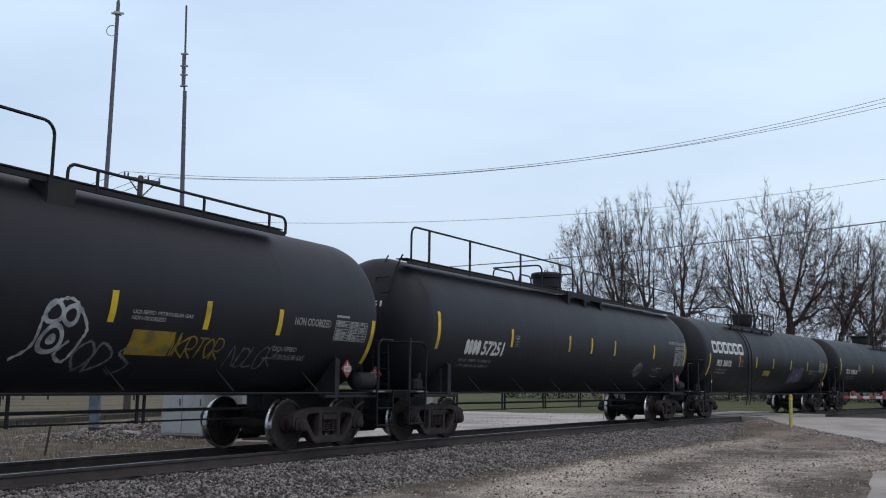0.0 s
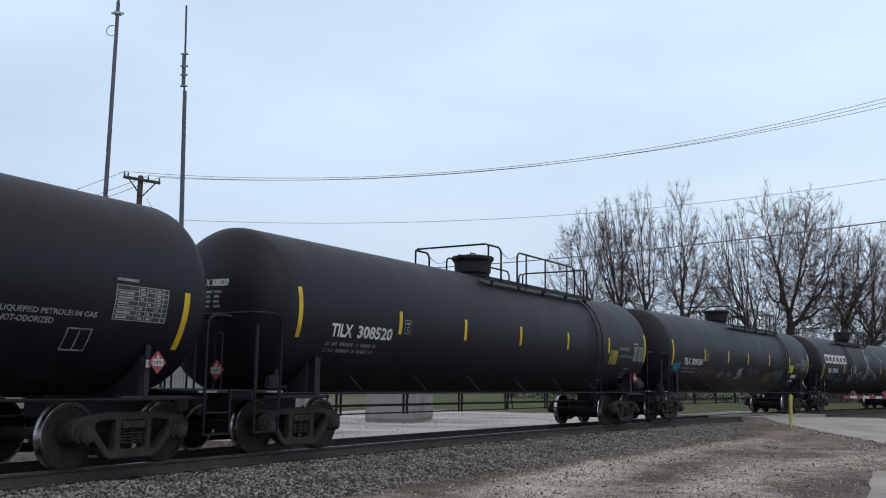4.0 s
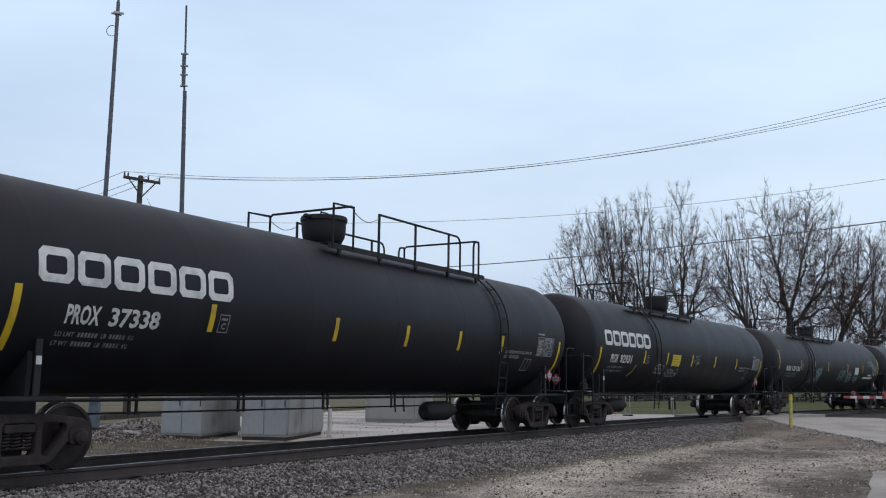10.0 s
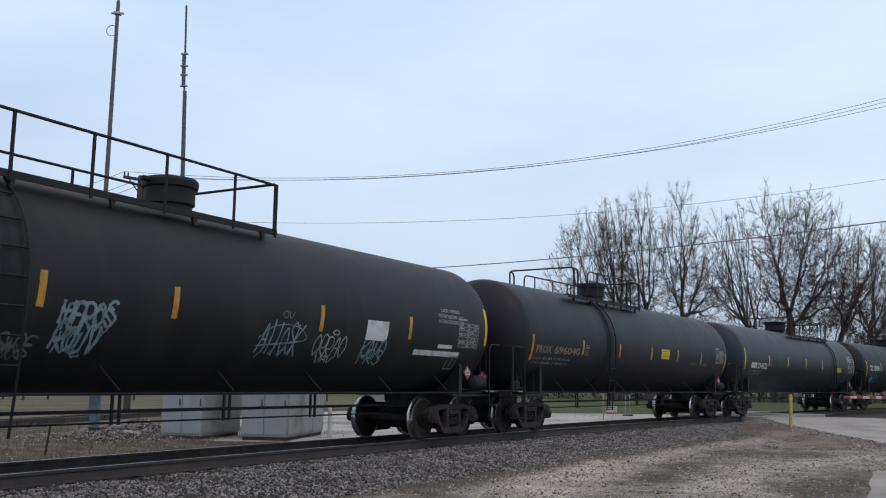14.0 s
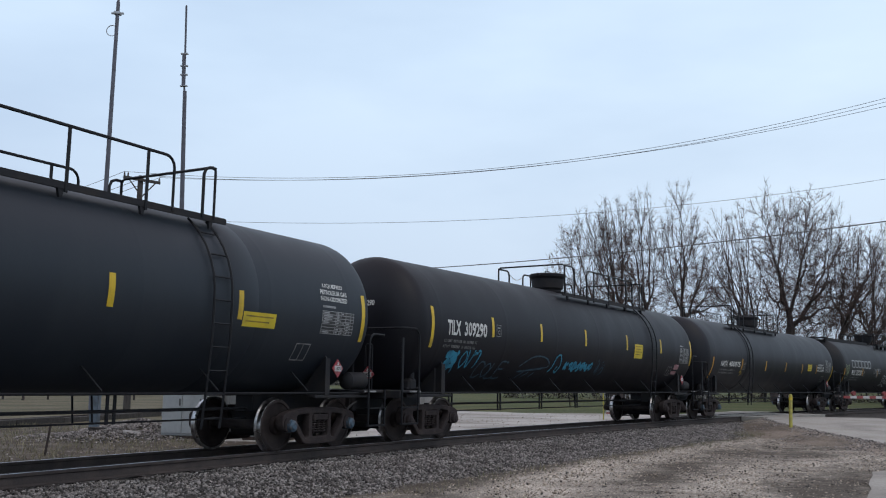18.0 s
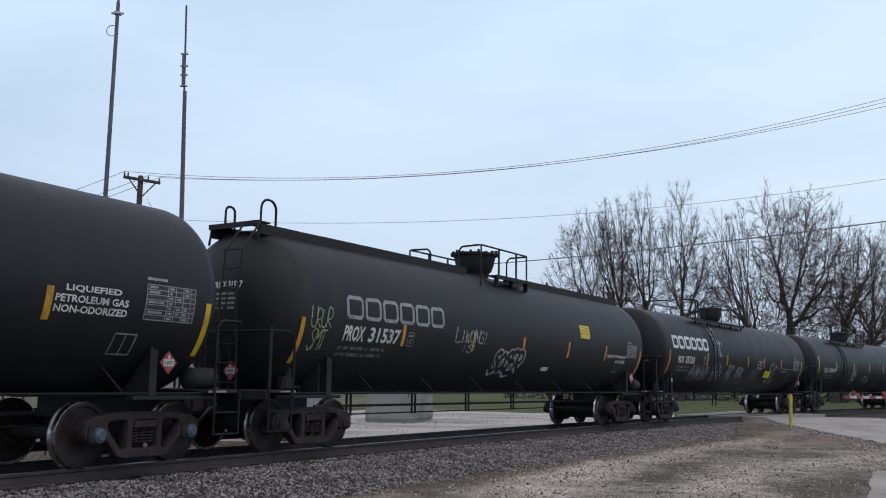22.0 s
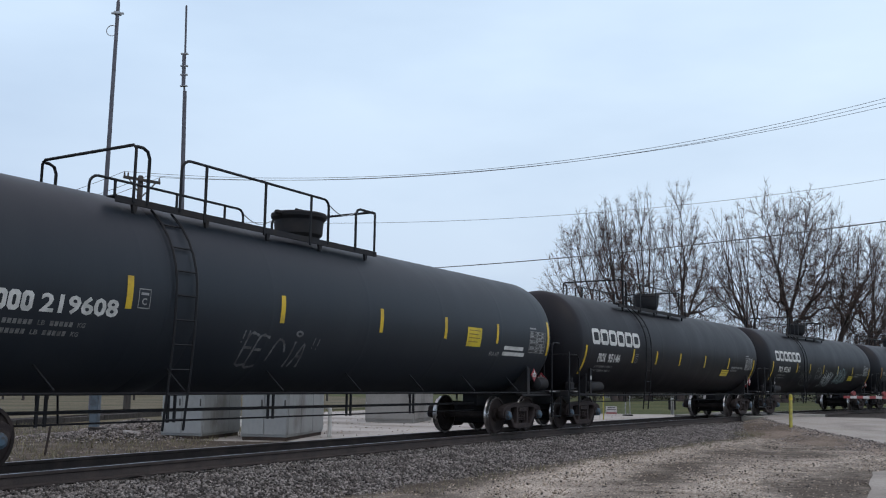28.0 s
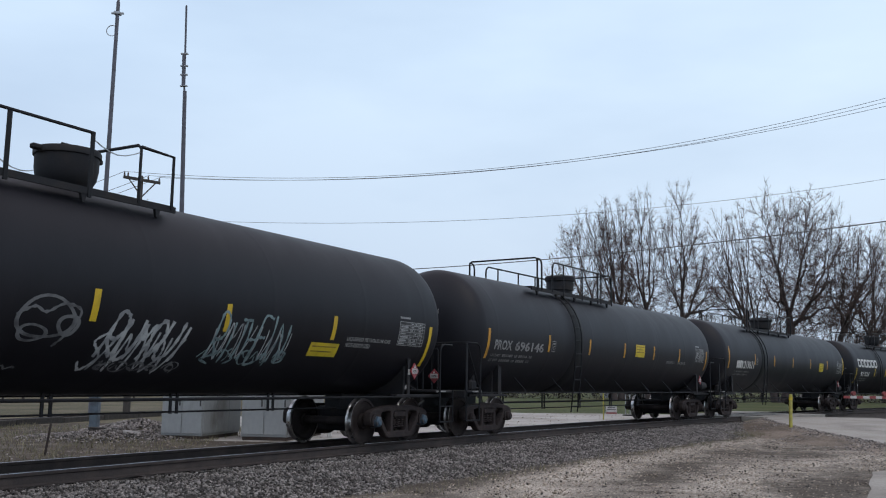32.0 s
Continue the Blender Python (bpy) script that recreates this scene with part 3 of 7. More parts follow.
def make_track():
    ss = [-400, -200, -100, -50, -30] + [i * 1.5 for i in range(-14, 78)] + [130, 200, 300, 480]
    for side, label in ((0.7535, "rust-brown steel rail with a polished head"), (-0.7535, "rust-brown steel rail with a polished head")):
        t = thing("rail", label, "rail", "rails of the main track", "structure")
        part("rail_web", swept("rail_web", RAILSEC, ss, side, M_RAIL), t)
        part("rail_head_top", swept("rail_head_top", [(-0.026, -0.004), (0.026, -0.004), (0.026, 0.0015), (-0.026, 0.0015)], ss, side, M_RAILTOP), t, "worn shiny running surface")
    tie = Geo().box((0, 0, -0.31), (0.23, 2.6, 0.18), chamfer=0.012).data("tie", M_TIE)
    plate = Geo().box((0, 0.7535, -0.2), (0.19, 0.36, 0.03)).box((0, -0.7535, -0.2), (0.19, 0.36, 0.03)).data("tie_plate", M_RAIL)
    base = thing("track_ties", "row of dark creosoted wooden ties half sunk in ballast", "ties", kind="structure")
    rnd = random.Random(5)
    for i in range(-10, 66):
        s = i * 0.535
        x, y, h = track(s)
        m = pose(x, y, rnd.uniform(-0.008, 0.008), 0, 0, 90 - math.degrees(h) + rnd.uniform(-0.8, 0.8))
        o = part("tie", tie, base)
        o.matrix_basis = m
        part("tie_plate", plate, o)
    # the rest of the ties, far off, in one piece
    g = Geo()
    for i in list(range(-120, -10)) + list(range(66, 400)):
        x, y, h = track(i * 0.535)
        g.box((0, 0, -0.31), (0.23, 2.6, 0.18), m=pose(x, y, 0, 0, 0, 90 - math.degrees(h)))
    tagged(part("far_ties", g.data("far_ties", M_TIE), base), kind="stuff")


def side_track():
    """A second track beyond the main one, to the left of the cabinets."""
    def far(s, lat, z):
        return Vector((-17.2 + 0.17 * s + lat * 0.985, 28.0 + 0.985 * s - lat * 0.17, z - 0.33))
    ss = [-60, -20, 0, 4, 8, 12, 16, 19]
    for side in (0.75, -0.75):
        t = thing("side_rail", "dull rusty rail of a disused side track", "rail", "rails of the side track", "structure")
        part("rail_web", swept("rail_web", RAILSEC, ss, side, M_RAIL, far), t)
    kerb = thing("timber_kerb", "row of dark old timbers laid beside the side track", "timbers", kind="structure")
    beam = Geo().box((0, 0, -0.06), (0.24, 2.9, 0.3), chamfer=0.015).data("timber", M_TIE)
    for i in range(12):
        o = part("timber", beam, kerb)
        o.matrix_basis = Matrix.Translation(far(-13.5 + i * 2.94, 1.25, 0.02 * math.sin(i * 2.1))) @ pose(0, 0, 0, 0, 0, -9.8)
    base = thing("side_track_ties", "row of old grey wooden ties on a disused track", "ties", kind="structure")
    tie = Geo().box((0, 0, -0.26), (2.5, 0.22, 0.16), chamfer=0.012).data("side_tie", M_TIE)
    for i in range(60):
        s = -13 + i * 0.55
        o = part("tie", tie, base)
        o.matrix_basis = Matrix.Translation(far(s, 0, 0)) @ pose(0, 0, 0, 0, 0, -9.8)


# ---- the road over the track ----
def make_road():
    # surface: rises to the rails at the crossing and falls to the lot on the near side
    rows = [(-40, 9.0, 19.4, -0.45), (0, 11.5, 19.3, -0.45), (15, 12.6, 19.2, -0.45), (22, 12.9, 19.2, -0.42), (27, 12.9, 19.1, -0.34), (31, 12.7, 19.0, -0.22), (35, 12.7, 18.9, -0.09), (38, 13.0, 18.9, -0.02), (41.2, 14.1, 18.9, 0.0)]
    g = Geo()
    n = 4
    for y, x0, x1, z in rows:
        g.v += [(x0 - 2.2, y, -0.52), (x0, y, z), (x1, y, z), (x1 + 2.2, y, -0.52)]
    for i in range(len(rows) - 1):
        g.f += [(i * n + j, i * n + j + 1, (i + 1) * n + j + 1, (i + 1) * n + j) for j in (1,)]
    me = g.data("road", M_ROAD)
    tagged(new("road", fix_normals(me)), "worn pale concrete road rising to the level crossing", "road", kind="structure")
    g2 = Geo()
    g2.v = [(x, y, z - 0.012 if i % 4 in (1, 2) else z) for i, (x, y, z) in enumerate(g.v)]
    for i in range(len(rows) - 1):
        g2.f += [(i * n + j, i * n + j + 1, (i + 1) * n + j + 1, (i + 1) * n + j) for j in (0, 2)]
    tagged(new("road_shoulder", fix_normals(g2.data("road_shoulder", M_LOT))), "sloping dirt and gravel road shoulder", "road shoulder", kind="structure")
    # crossing panels between and beside the rails
    deck = thing("level_crossing", "concrete crossing panels set between the rails", "crossing", kind="structure")
    for lat0, lat1 in ((-0.64, 0.64), (0.84, 2.2), (-2.2, -0.84)):
        for i in range(4):
            a, b = 34.6 + i * 2.0, 36.57 + i * 2.0
            g = Geo()
            g.v = [beside(s, l, z) for z in (-0.2, -0.012) for s, l in ((a, lat0), (b, lat0), (b, lat1), (a, lat1))]
            g.f = [(0, 1, 2, 3), (4, 7, 6, 5), (0, 4, 5, 1), (1, 5, 6, 2), (2, 6, 7, 3), (3, 7, 4, 0)]
            part("crossing_panel", fix_normals(g.data("crossing_panel", M_ROAD)), deck)
    g = Geo()
    pts = [beside(34.2, -2.1, -0.03), beside(42.8, -2.1, -0.03), Vector((28, 66, -0.42)), Vector((20.5, 66, -0.42))]
    g.v = [tuple(p) for p in pts]
    g.f = [(0, 1, 2, 3)]
    tagged(new("far_road", fix_normals(g.data("far_road", M_ROAD))), "pale road leading away beyond the crossing", "road", kind="structure")
    sheet("paved_apron", [(8.75, 19.2), (6.8, 15.2), (5.2, 11.5), (4.4, 6), (11.8, 6), (12.8, 19.6), (12.8, 22.5)], GROUND + 0.075, M_ROAD, "pale paved apron beside the gravel lot", step=0.8, rough=0.06, seed=13)


def yellow_post():
    t = thing("marker_post", "slim yellow marker post standing beside the road", "post", at=pose(12.55, 33.9, -0.24, 0, 1.8, 0))
    part("post", Geo().revolve([(0.0, -0.3), (0.062, -0.3), (0.062, 1.2), (0.05, 1.25), (0.0, 1.26)], "z", 14).data("post", M_POSTYELLOW, 0.6), t)
    part("post_band", Geo().revolve([(0.064, 1.06), (0.0655, 1.06), (0.0655, 1.16), (0.064, 1.16)], "z", 14).data("post_band", M_PANEL, 0.6), t, "reflective band")


# ---- cabinets behind the track ----
def cabinet(name, label, a, m, b, height, doors, mat, base_mat=M_CONCRETE, roof=True):
    """A box with its front corner at m, one face running to a, the other to b (points on the ground)."""
    A, Mm, B = Vector((*a, 0)), Vector((*m, 0)), Vector((*b, 0))
    u, w = A - Mm, B - Mm
    w -= u * (w.dot(u) / u.dot(u))
    lu, lw = u.length, w.length
    rz = math.degrees(math.atan2(-u.y, -u.x))
    side = 1 if (-u).cross(w).z > 0 else -1
    t = thing(name, label, "cabinet", at=pose(Mm.x, Mm.y, GROUND + 0.02, 0, 0, rz))
    sx, sy = lu, lw * side
    # under the cabinets: rusty edge, with the dark gap's shade put into its colour
    part("plinth", Geo().box((-sx / 2, sy / 2, 0.06), (sx - 0.05, abs(sy) - 0.05, 0.16), chamfer=0.01).data("plinth", base_mat), t, "recessed dark strip, rusty edge and shaded gap in one colour" if base_mat is M_RUST else "concrete base")
    part("body", Geo().box((-sx / 2, sy / 2, height / 2 + 0.13), (sx, abs(sy), height), chamfer=0.015).data("body", mat), t)
    if roof:
        part("roof", Geo().box((-sx / 2, sy / 2, height + 0.16), (sx + 0.12, abs(sy) + 0.12, 0.07), chamfer=0.015).data("roof", mat), t)
    for i in range(doors[0]):
        w0 = sx / doors[0]
        x = -sx + w0 * (i + 0.5)
        y0 = -0.014 * (1 if sy > 0 else -1)
        d = part("door", Geo().box((x, y0, height / 2 + 0.12), (w0 - 0.035, 0.03, height - 0.16), chamfer=0.006).data("door", mat), t)
        part("door_handle", Geo().box((x + w0 * 0.38, y0 * 2.6, height * 0.48), (0.035, 0.03, 0.2), chamfer=0.006).data("door_handle", M_CABDARK), d, "dark handle")
        for hz in (0.3, 0.85):
            part("hinge", Geo().tube([(x - w0 * 0.47, y0 * 2.2, height * hz), (x - w0 * 0.47, y0 * 2.2, height * hz + 0.12)], 0.014, 6).data("hinge", M_GALV), d)
    for i in range(doors[1]):
        w0 = abs(sy) / doors[1]
        y = (w0 * (i + 0.5)) * (1 if sy > 0 else -1)
        d = part("side_panel", Geo().box((0.014, y, height / 2 + 0.12), (0.03, w0 - 0.035, height - 0.16), chamfer=0.006).data("side_panel", mat), t)
    return t


def make_cabinets():
    cabinet("equipment_cabinet", "grey-white steel equipment cabinet, doors streaked with dirt", (-8.02, 27.2), (-6.78, 26.95), (-6.26, 29.5), 2.25, (2, 3), M_CAB, M_RUST)
    cabinet("equipment_cabinet", "grey-white steel equipment cabinet with a white vent pipe beside it", (-5.71, 27.12), (-4.35, 26.9), (-3.65, 30.35), 2.25, (2, 3), M_CAB, M_RUST)
    t = thing("vent_pipe", "white plastic pipe bent over at its top", "pipe", at=pose(-3.42, 29.2, GROUND + 0.02))
    part("pipe", Geo().tube([(0, 0, -0.1), (0, 0, 0.82)] + arc((-0.12, 0.82), 0.12, 0, 100, 8), 0.062, 12).data("pipe", M_PIPE, 0.7), t)
    part("pipe_collar", Geo().revolve([(0.062, 0.02), (0.078, 0.02), (0.078, 0.1), (0.062, 0.1)], "z", 14).data("pipe_collar", M_PIPE), t)
    cabinet("concrete_hut", "windowless pale concrete hut standing in the yard", (-3.2, 40.0), (-1.11, 39.6), (0.15, 43.3), 2.5, (1, 1), M_CONCRETE)
    t = thing("steel_post", "blue-grey square steel post with a dark lower half", "post", at=pose(-10.68, 29.2, GROUND))
    part("post", Geo().box((0, 0, 0.72), (0.25, 0.25, 1.5), chamfer=0.012).data("post", M_POSTBLUE), t)
    part("cap", Geo().box((0, 0, 1.5), (0.27, 0.27, 0.06), chamfer=0.012).data("cap", M_GALV), t, "pale steel cap")
    t = thing("fence_stake", "thin leaning dark steel fence stake", "stake", at=pose(-8.65, 20.8, GROUND, 0, 7, 0))
    part("stake", Geo().box((0, 0, 0.3), (0.05, 0.012, 0.9)).box((0.0, 0.02, 0.3), (0.012, 0.045, 0.9)).data("stake", M_RAIL), t)
    t = thing("concrete_chunk", "broken white concrete slab lying on the rubble", "rubble", at=pose(-8.85, 27.2, GROUND + 0.17, 12, 8, 25))
    part("slab", Geo().box((0, 0, 0), (0.5, 0.3, 0.14), chamfer=0.03).data("slab", M_CONCRETE), t)
    t = thing("scrap_timber", "dark broken timber lying on the rubble", "scrap wood", at=pose(-9.7, 27.6, GROUND + 0.25, 6, 4, 40))
    part("timber", Geo().box((0, 0, 0), (1.1, 0.16, 0.14), chamfer=0.02).data("timber", M_TIE), t)


def yard_fence():
    """A low dark pipe fence and small signs beyond the yard."""
    t = thing("yard_sign", "small white yard sign with a red foot strip", "sign", at=pose(9.65, 53.4, GROUND, 0, 0, -8))
    for x in (-0.24, 0.24):
        part("sign_post", Geo().box((x, 0, 0.2), (0.03, 0.03, 0.5)).data("sign_post", M_GALV), t)
    b = part("board", Geo().box((0, -0.03, 0.36), (0.62, 0.025, 0.42), chamfer=0.006).data("board", M_GATEWHITE), t)
    part("foot_strip", Geo().box((0, -0.046, 0.2), (0.58, 0.006, 0.08)).data("foot_strip", M_GATERED), b)
    for i, w in enumerate((0.42, 0.5)):
        part("text_bar", Geo().box((0, -0.046, 0.5 - 0.11 * i), (w, 0.006, 0.04)).data("text_bar", M_INK), b)
    t = thing("slim_post", "slim yellow-green steel post in the yard", "post", at=pose(8.1, 47.0, GROUND))
    part("post", Geo().box((0, 0, 0.8), (0.06, 0.05, 1.7), chamfer=0.006).data("post", M_POSTYELLOW), t)
    t = thing("valve_stand", "dark pipe stand on a square foot", "pipe stand", at=pose(10.6, 53.5, GROUND, 0, 0, 10))
    part("foot", Geo().box((0, 0, 0.08), (0.5, 0.4, 0.1), chamfer=0.02).data("foot", M_FRAME), t)
    for x in (-0.14, 0.14):
        part("leg", Geo().tube([(x, 0, 0.1), (x * 0.8, 0, 1.3)], 0.03, 8).data("leg", M_GALV, 1.0), t)
    part("crosspiece", Geo().box((0, 0, 1.3), (0.4, 0.08, 0.1), chamfer=0.02).data("crosspiece", M_FRAME), t)
    t = thing("white_bollards", "pair of white bollards with a dark frame between", "bollards", at=pose(14.18, 57.8, GROUND, 0, 0, 15))
    for x in (-0.35, 0.35):
        part("bollard", Geo().revolve([(0, 0), (0.11, 0), (0.11, 0.95), (0.08, 1.02), (0, 1.03)], "z", 12).data("bollard", M_PIPE, 0.6), t)
    part("frame", Geo().box((0, 0.02, 0.62), (0.5, 0.05, 0.6), chamfer=0.02).data("frame", M_FRAME), t)
    pts = [(-46, 70), (-38, 73), (-30, 76), (-22, 79)]
    f = thing("pasture_fence", "low wooden post and wire pasture fence in the field", "fence")
    post = Geo().revolve([(0, 0), (0.09, 0), (0.08, 1.25), (0, 1.27)], "z", 8).data("post", M_POLEWOOD)
    tops = []
    for i in range(15):
        x, y = -52 + i * 3.0, 66 + i * 1.2
        part("post", post, f, at=(x, y, GROUND))
        tops.append((x, y))
    for z in (0.35, 0.7, 1.1):
        part("wire", Geo().tube([(x, y - 0.1, GROUND + z) for x, y in tops], 0.012, 4).data("wire", M_WIRE), f)


def gate():
    """The lowered near gate of the crossing: a red and white arm reaching over the road from its stand."""
    t = thing("crossing_gate", "lowered red and white striped crossing gate arm", "crossing gate", at=pose(20.3, 38.65, -0.3, 0, 0, 196.9))
    part("stand", Geo().revolve([(0, -0.3), (0.2, -0.3), (0.2, 0.3), (0.08, 0.4), (0.08, 1.5), (0, 1.52)], "z", 14).data("stand", M_GALV, 0.6), t)
    part("mechanism", Geo().box((0, 0, 1.12), (0.4, 0.35, 0.5), chamfer=0.03).data("mechanism", M_GALV), t)
    part("counterweight", Geo().box((-0.75, 0, 1.2), (0.5, 0.1, 0.3), chamfer=0.02).data("counterweight", M_FRAME), t)
    for i in range(14):
        part("arm_stripe", Geo().box((0.35 + i * 0.31, 0, 1.21), (0.309, 0.04, 0.105), chamfer=0.006).data("arm_stripe", M_GATERED if i % 2 else M_GATEWHITE), t, "red stripe" if i % 2 else "white stripe")
    for x in (1.0, 2.55, 4.05):
        part("gate_lamp", Geo().revolve([(0, -0.05), (0.085, -0.05), (0.085, 0.05), (0, 0.05)], "y", 12, at=(x, 0, 1.36)).data("gate_lamp", M_GATERED), t, "round red lamp on the arm")


# ---- masts, poles and wires ----
def masts():
    t = thing("tall_mast", "tall dark grey steel mast with a cable loop near its top", "mast", "masts behind the train", at=pose(-16.28, 44.0, GROUND))
    part("pole", Geo().revolve([(0.0, 0), (0.135, 0), (0.108, 10.5), (0.088, 20.2), (0.055, 20.3), (0.05, 26), (0, 26)], "z", 14).data("pole", M_MAST, 0.6), t)
    part("bracket", Geo().box((0, 0, 19.65), (0.62, 0.09, 0.09), chamfer=0.01).box((0.0, 0, 19.65), (0.3, 0.3, 0.14), chamfer=0.01).data("bracket", M_GALV), t)
    part("cable_loop", Geo().tube(arc((-0.22, 18.75), 0.27, 40, 330, 16), 0.022, 6).data("cable_loop", M_GALV), t)
    part("base_plate", Geo().box((0, 0, 0.03), (0.5, 0.5, 0.05), chamfer=0.01).data("base_plate", M_GALV), t)
    t = thing("antenna_mast", "slim dark steel mast carrying a clamped antenna tube", "mast", "masts behind the train", at=pose(-12.3, 44.0, GROUND, 0, -1.6, 0))
    part("pole", Geo().revolve([(0, 0), (0.13, 0), (0.115, 9), (0.095, 15.7), (0, 15.75)], "z", 12).data("pole", M_MAST, 0.6), t)
    part("antenna", Geo().revolve([(0, 15.4), (0.05, 15.4), (0.05, 20.1), (0, 20.15)], "z", 10, at=(-0.03, 0, 0)).data("antenna", M_MAST, 0.6), t)
    part("antenna_sleeve", Geo().revolve([(0.05, 15.95), (0.085, 15.95), (0.085, 17.6), (0.05, 17.6)], "z", 10, at=(-0.09, 0, 0)).data("antenna_sleeve", M_MAST, 0.6), t)
    for z in (15.98, 16.55, 17.0, 17.62):
        part("clamp", Geo().box((-0.06, 0, z), (0.36, 0.14, 0.06), chamfer=0.008).data("clamp", M_GALV), t)
    part("base_plate", Geo().box((0, 0, 0.03), (0.45, 0.45, 0.05), chamfer=0.01).data("base_plate", M_GALV), t)


POLE = (-16.3, 49.0)
ARM = 45


def utility_pole():
    x, y = POLE
    t = thing("utility_pole", "weathered wooden utility pole with a braced crossarm", "utility pole", at=pose(x, y, GROUND, 0, 0, ARM))
    part("pole", Geo().revolve([(0, 0), (0.19, 0), (0.14, 12.5), (0.1, 12.56), (0, 12.56)], "z", 14).data("pole", M_POLEWOOD, 0.6), t)
    part("crossarm", Geo().box((0, -0.17, 12.3), (2.1, 0.12, 0.15), chamfer=0.01).data("crossarm", M_POLEWOOD), t)
    for sx in (-1, 1):
        part("brace", Geo().tube([(sx * 0.75, -0.22, 12.22), (sx * 0.03, -0.22, 11.4)], 0.035, 6).data("brace", M_POLEWOOD), t)
    for xx in (-1.0, -0.8, 0.35, 1.0):
        part("insulator", Geo().revolve([(0, 12.36), (0.022, 12.36), (0.05, 12.43), (0.04, 12.48), (0.05, 12.51), (0.022, 12.58), (0, 12.58)], "z", 10, at=(xx, -0.17, 0)).data("insulator", M_INSUL, 0.6), t)


def wire(name, a, b, sag, r, label, k1=1.0, n=48):
    """A hanging wire from a, through b, as far as k1 times the way."""
    a, b = Vector(a), Vector(b)
    pts = []
    for i in range(n + 1):
        k = k1 * i / n
        p = a.lerp(b, k)
        p.z -= sag * 4 * k * (1 - k)
        pts.append(p)
    return tagged(new(name, Geo().tube(pts, r, 5).data(name, M_WIRE, 1.0)), label, "cable", "overhead wires")


def wires():
    c, s = math.cos(radians(ARM)), math.sin(radians(ARM))
    for xx, end, sag in ((-1.0, (18.0, 44, 14.4), 1.4), (0.35, (21.0, 44, 15.0), 1.5), (1.0, (21.0, 44, 14.8), 1.3)):
        a = (POLE[0] + xx * c + 0.17 * s, POLE[1] + xx * s - 0.17 * c, GROUND + 12.6)
        wire("overhead_wire", a, end, sag, 0.0115, "thin overhead wire sagging from the pole across the track", 1.2)
        wire("overhead_wire", a, (POLE[0] - 34 + xx, POLE[1] + 24 + xx, 9.6), 0.8, 0.014, "thin overhead wire running away behind the masts")
    wire("service_wire", (-26.82, 60, 12.1), (109.76, 46, 42.83), 10.91, 0.012, "very thin service wire high over the train", 0.5)
    wire("guy_wire", (POLE[0] + 0.4, POLE[1], 10.8), (POLE[0] + 6.5, POLE[1] + 4, GROUND), 0.0, 0.012, "thin guy wire slanting down from the pole")
    wire("telephone_cable", (-26, 92, 11.6), (37.5, 46, 12.03), 1.5, 0.035, "thick dark telephone cable above the train")


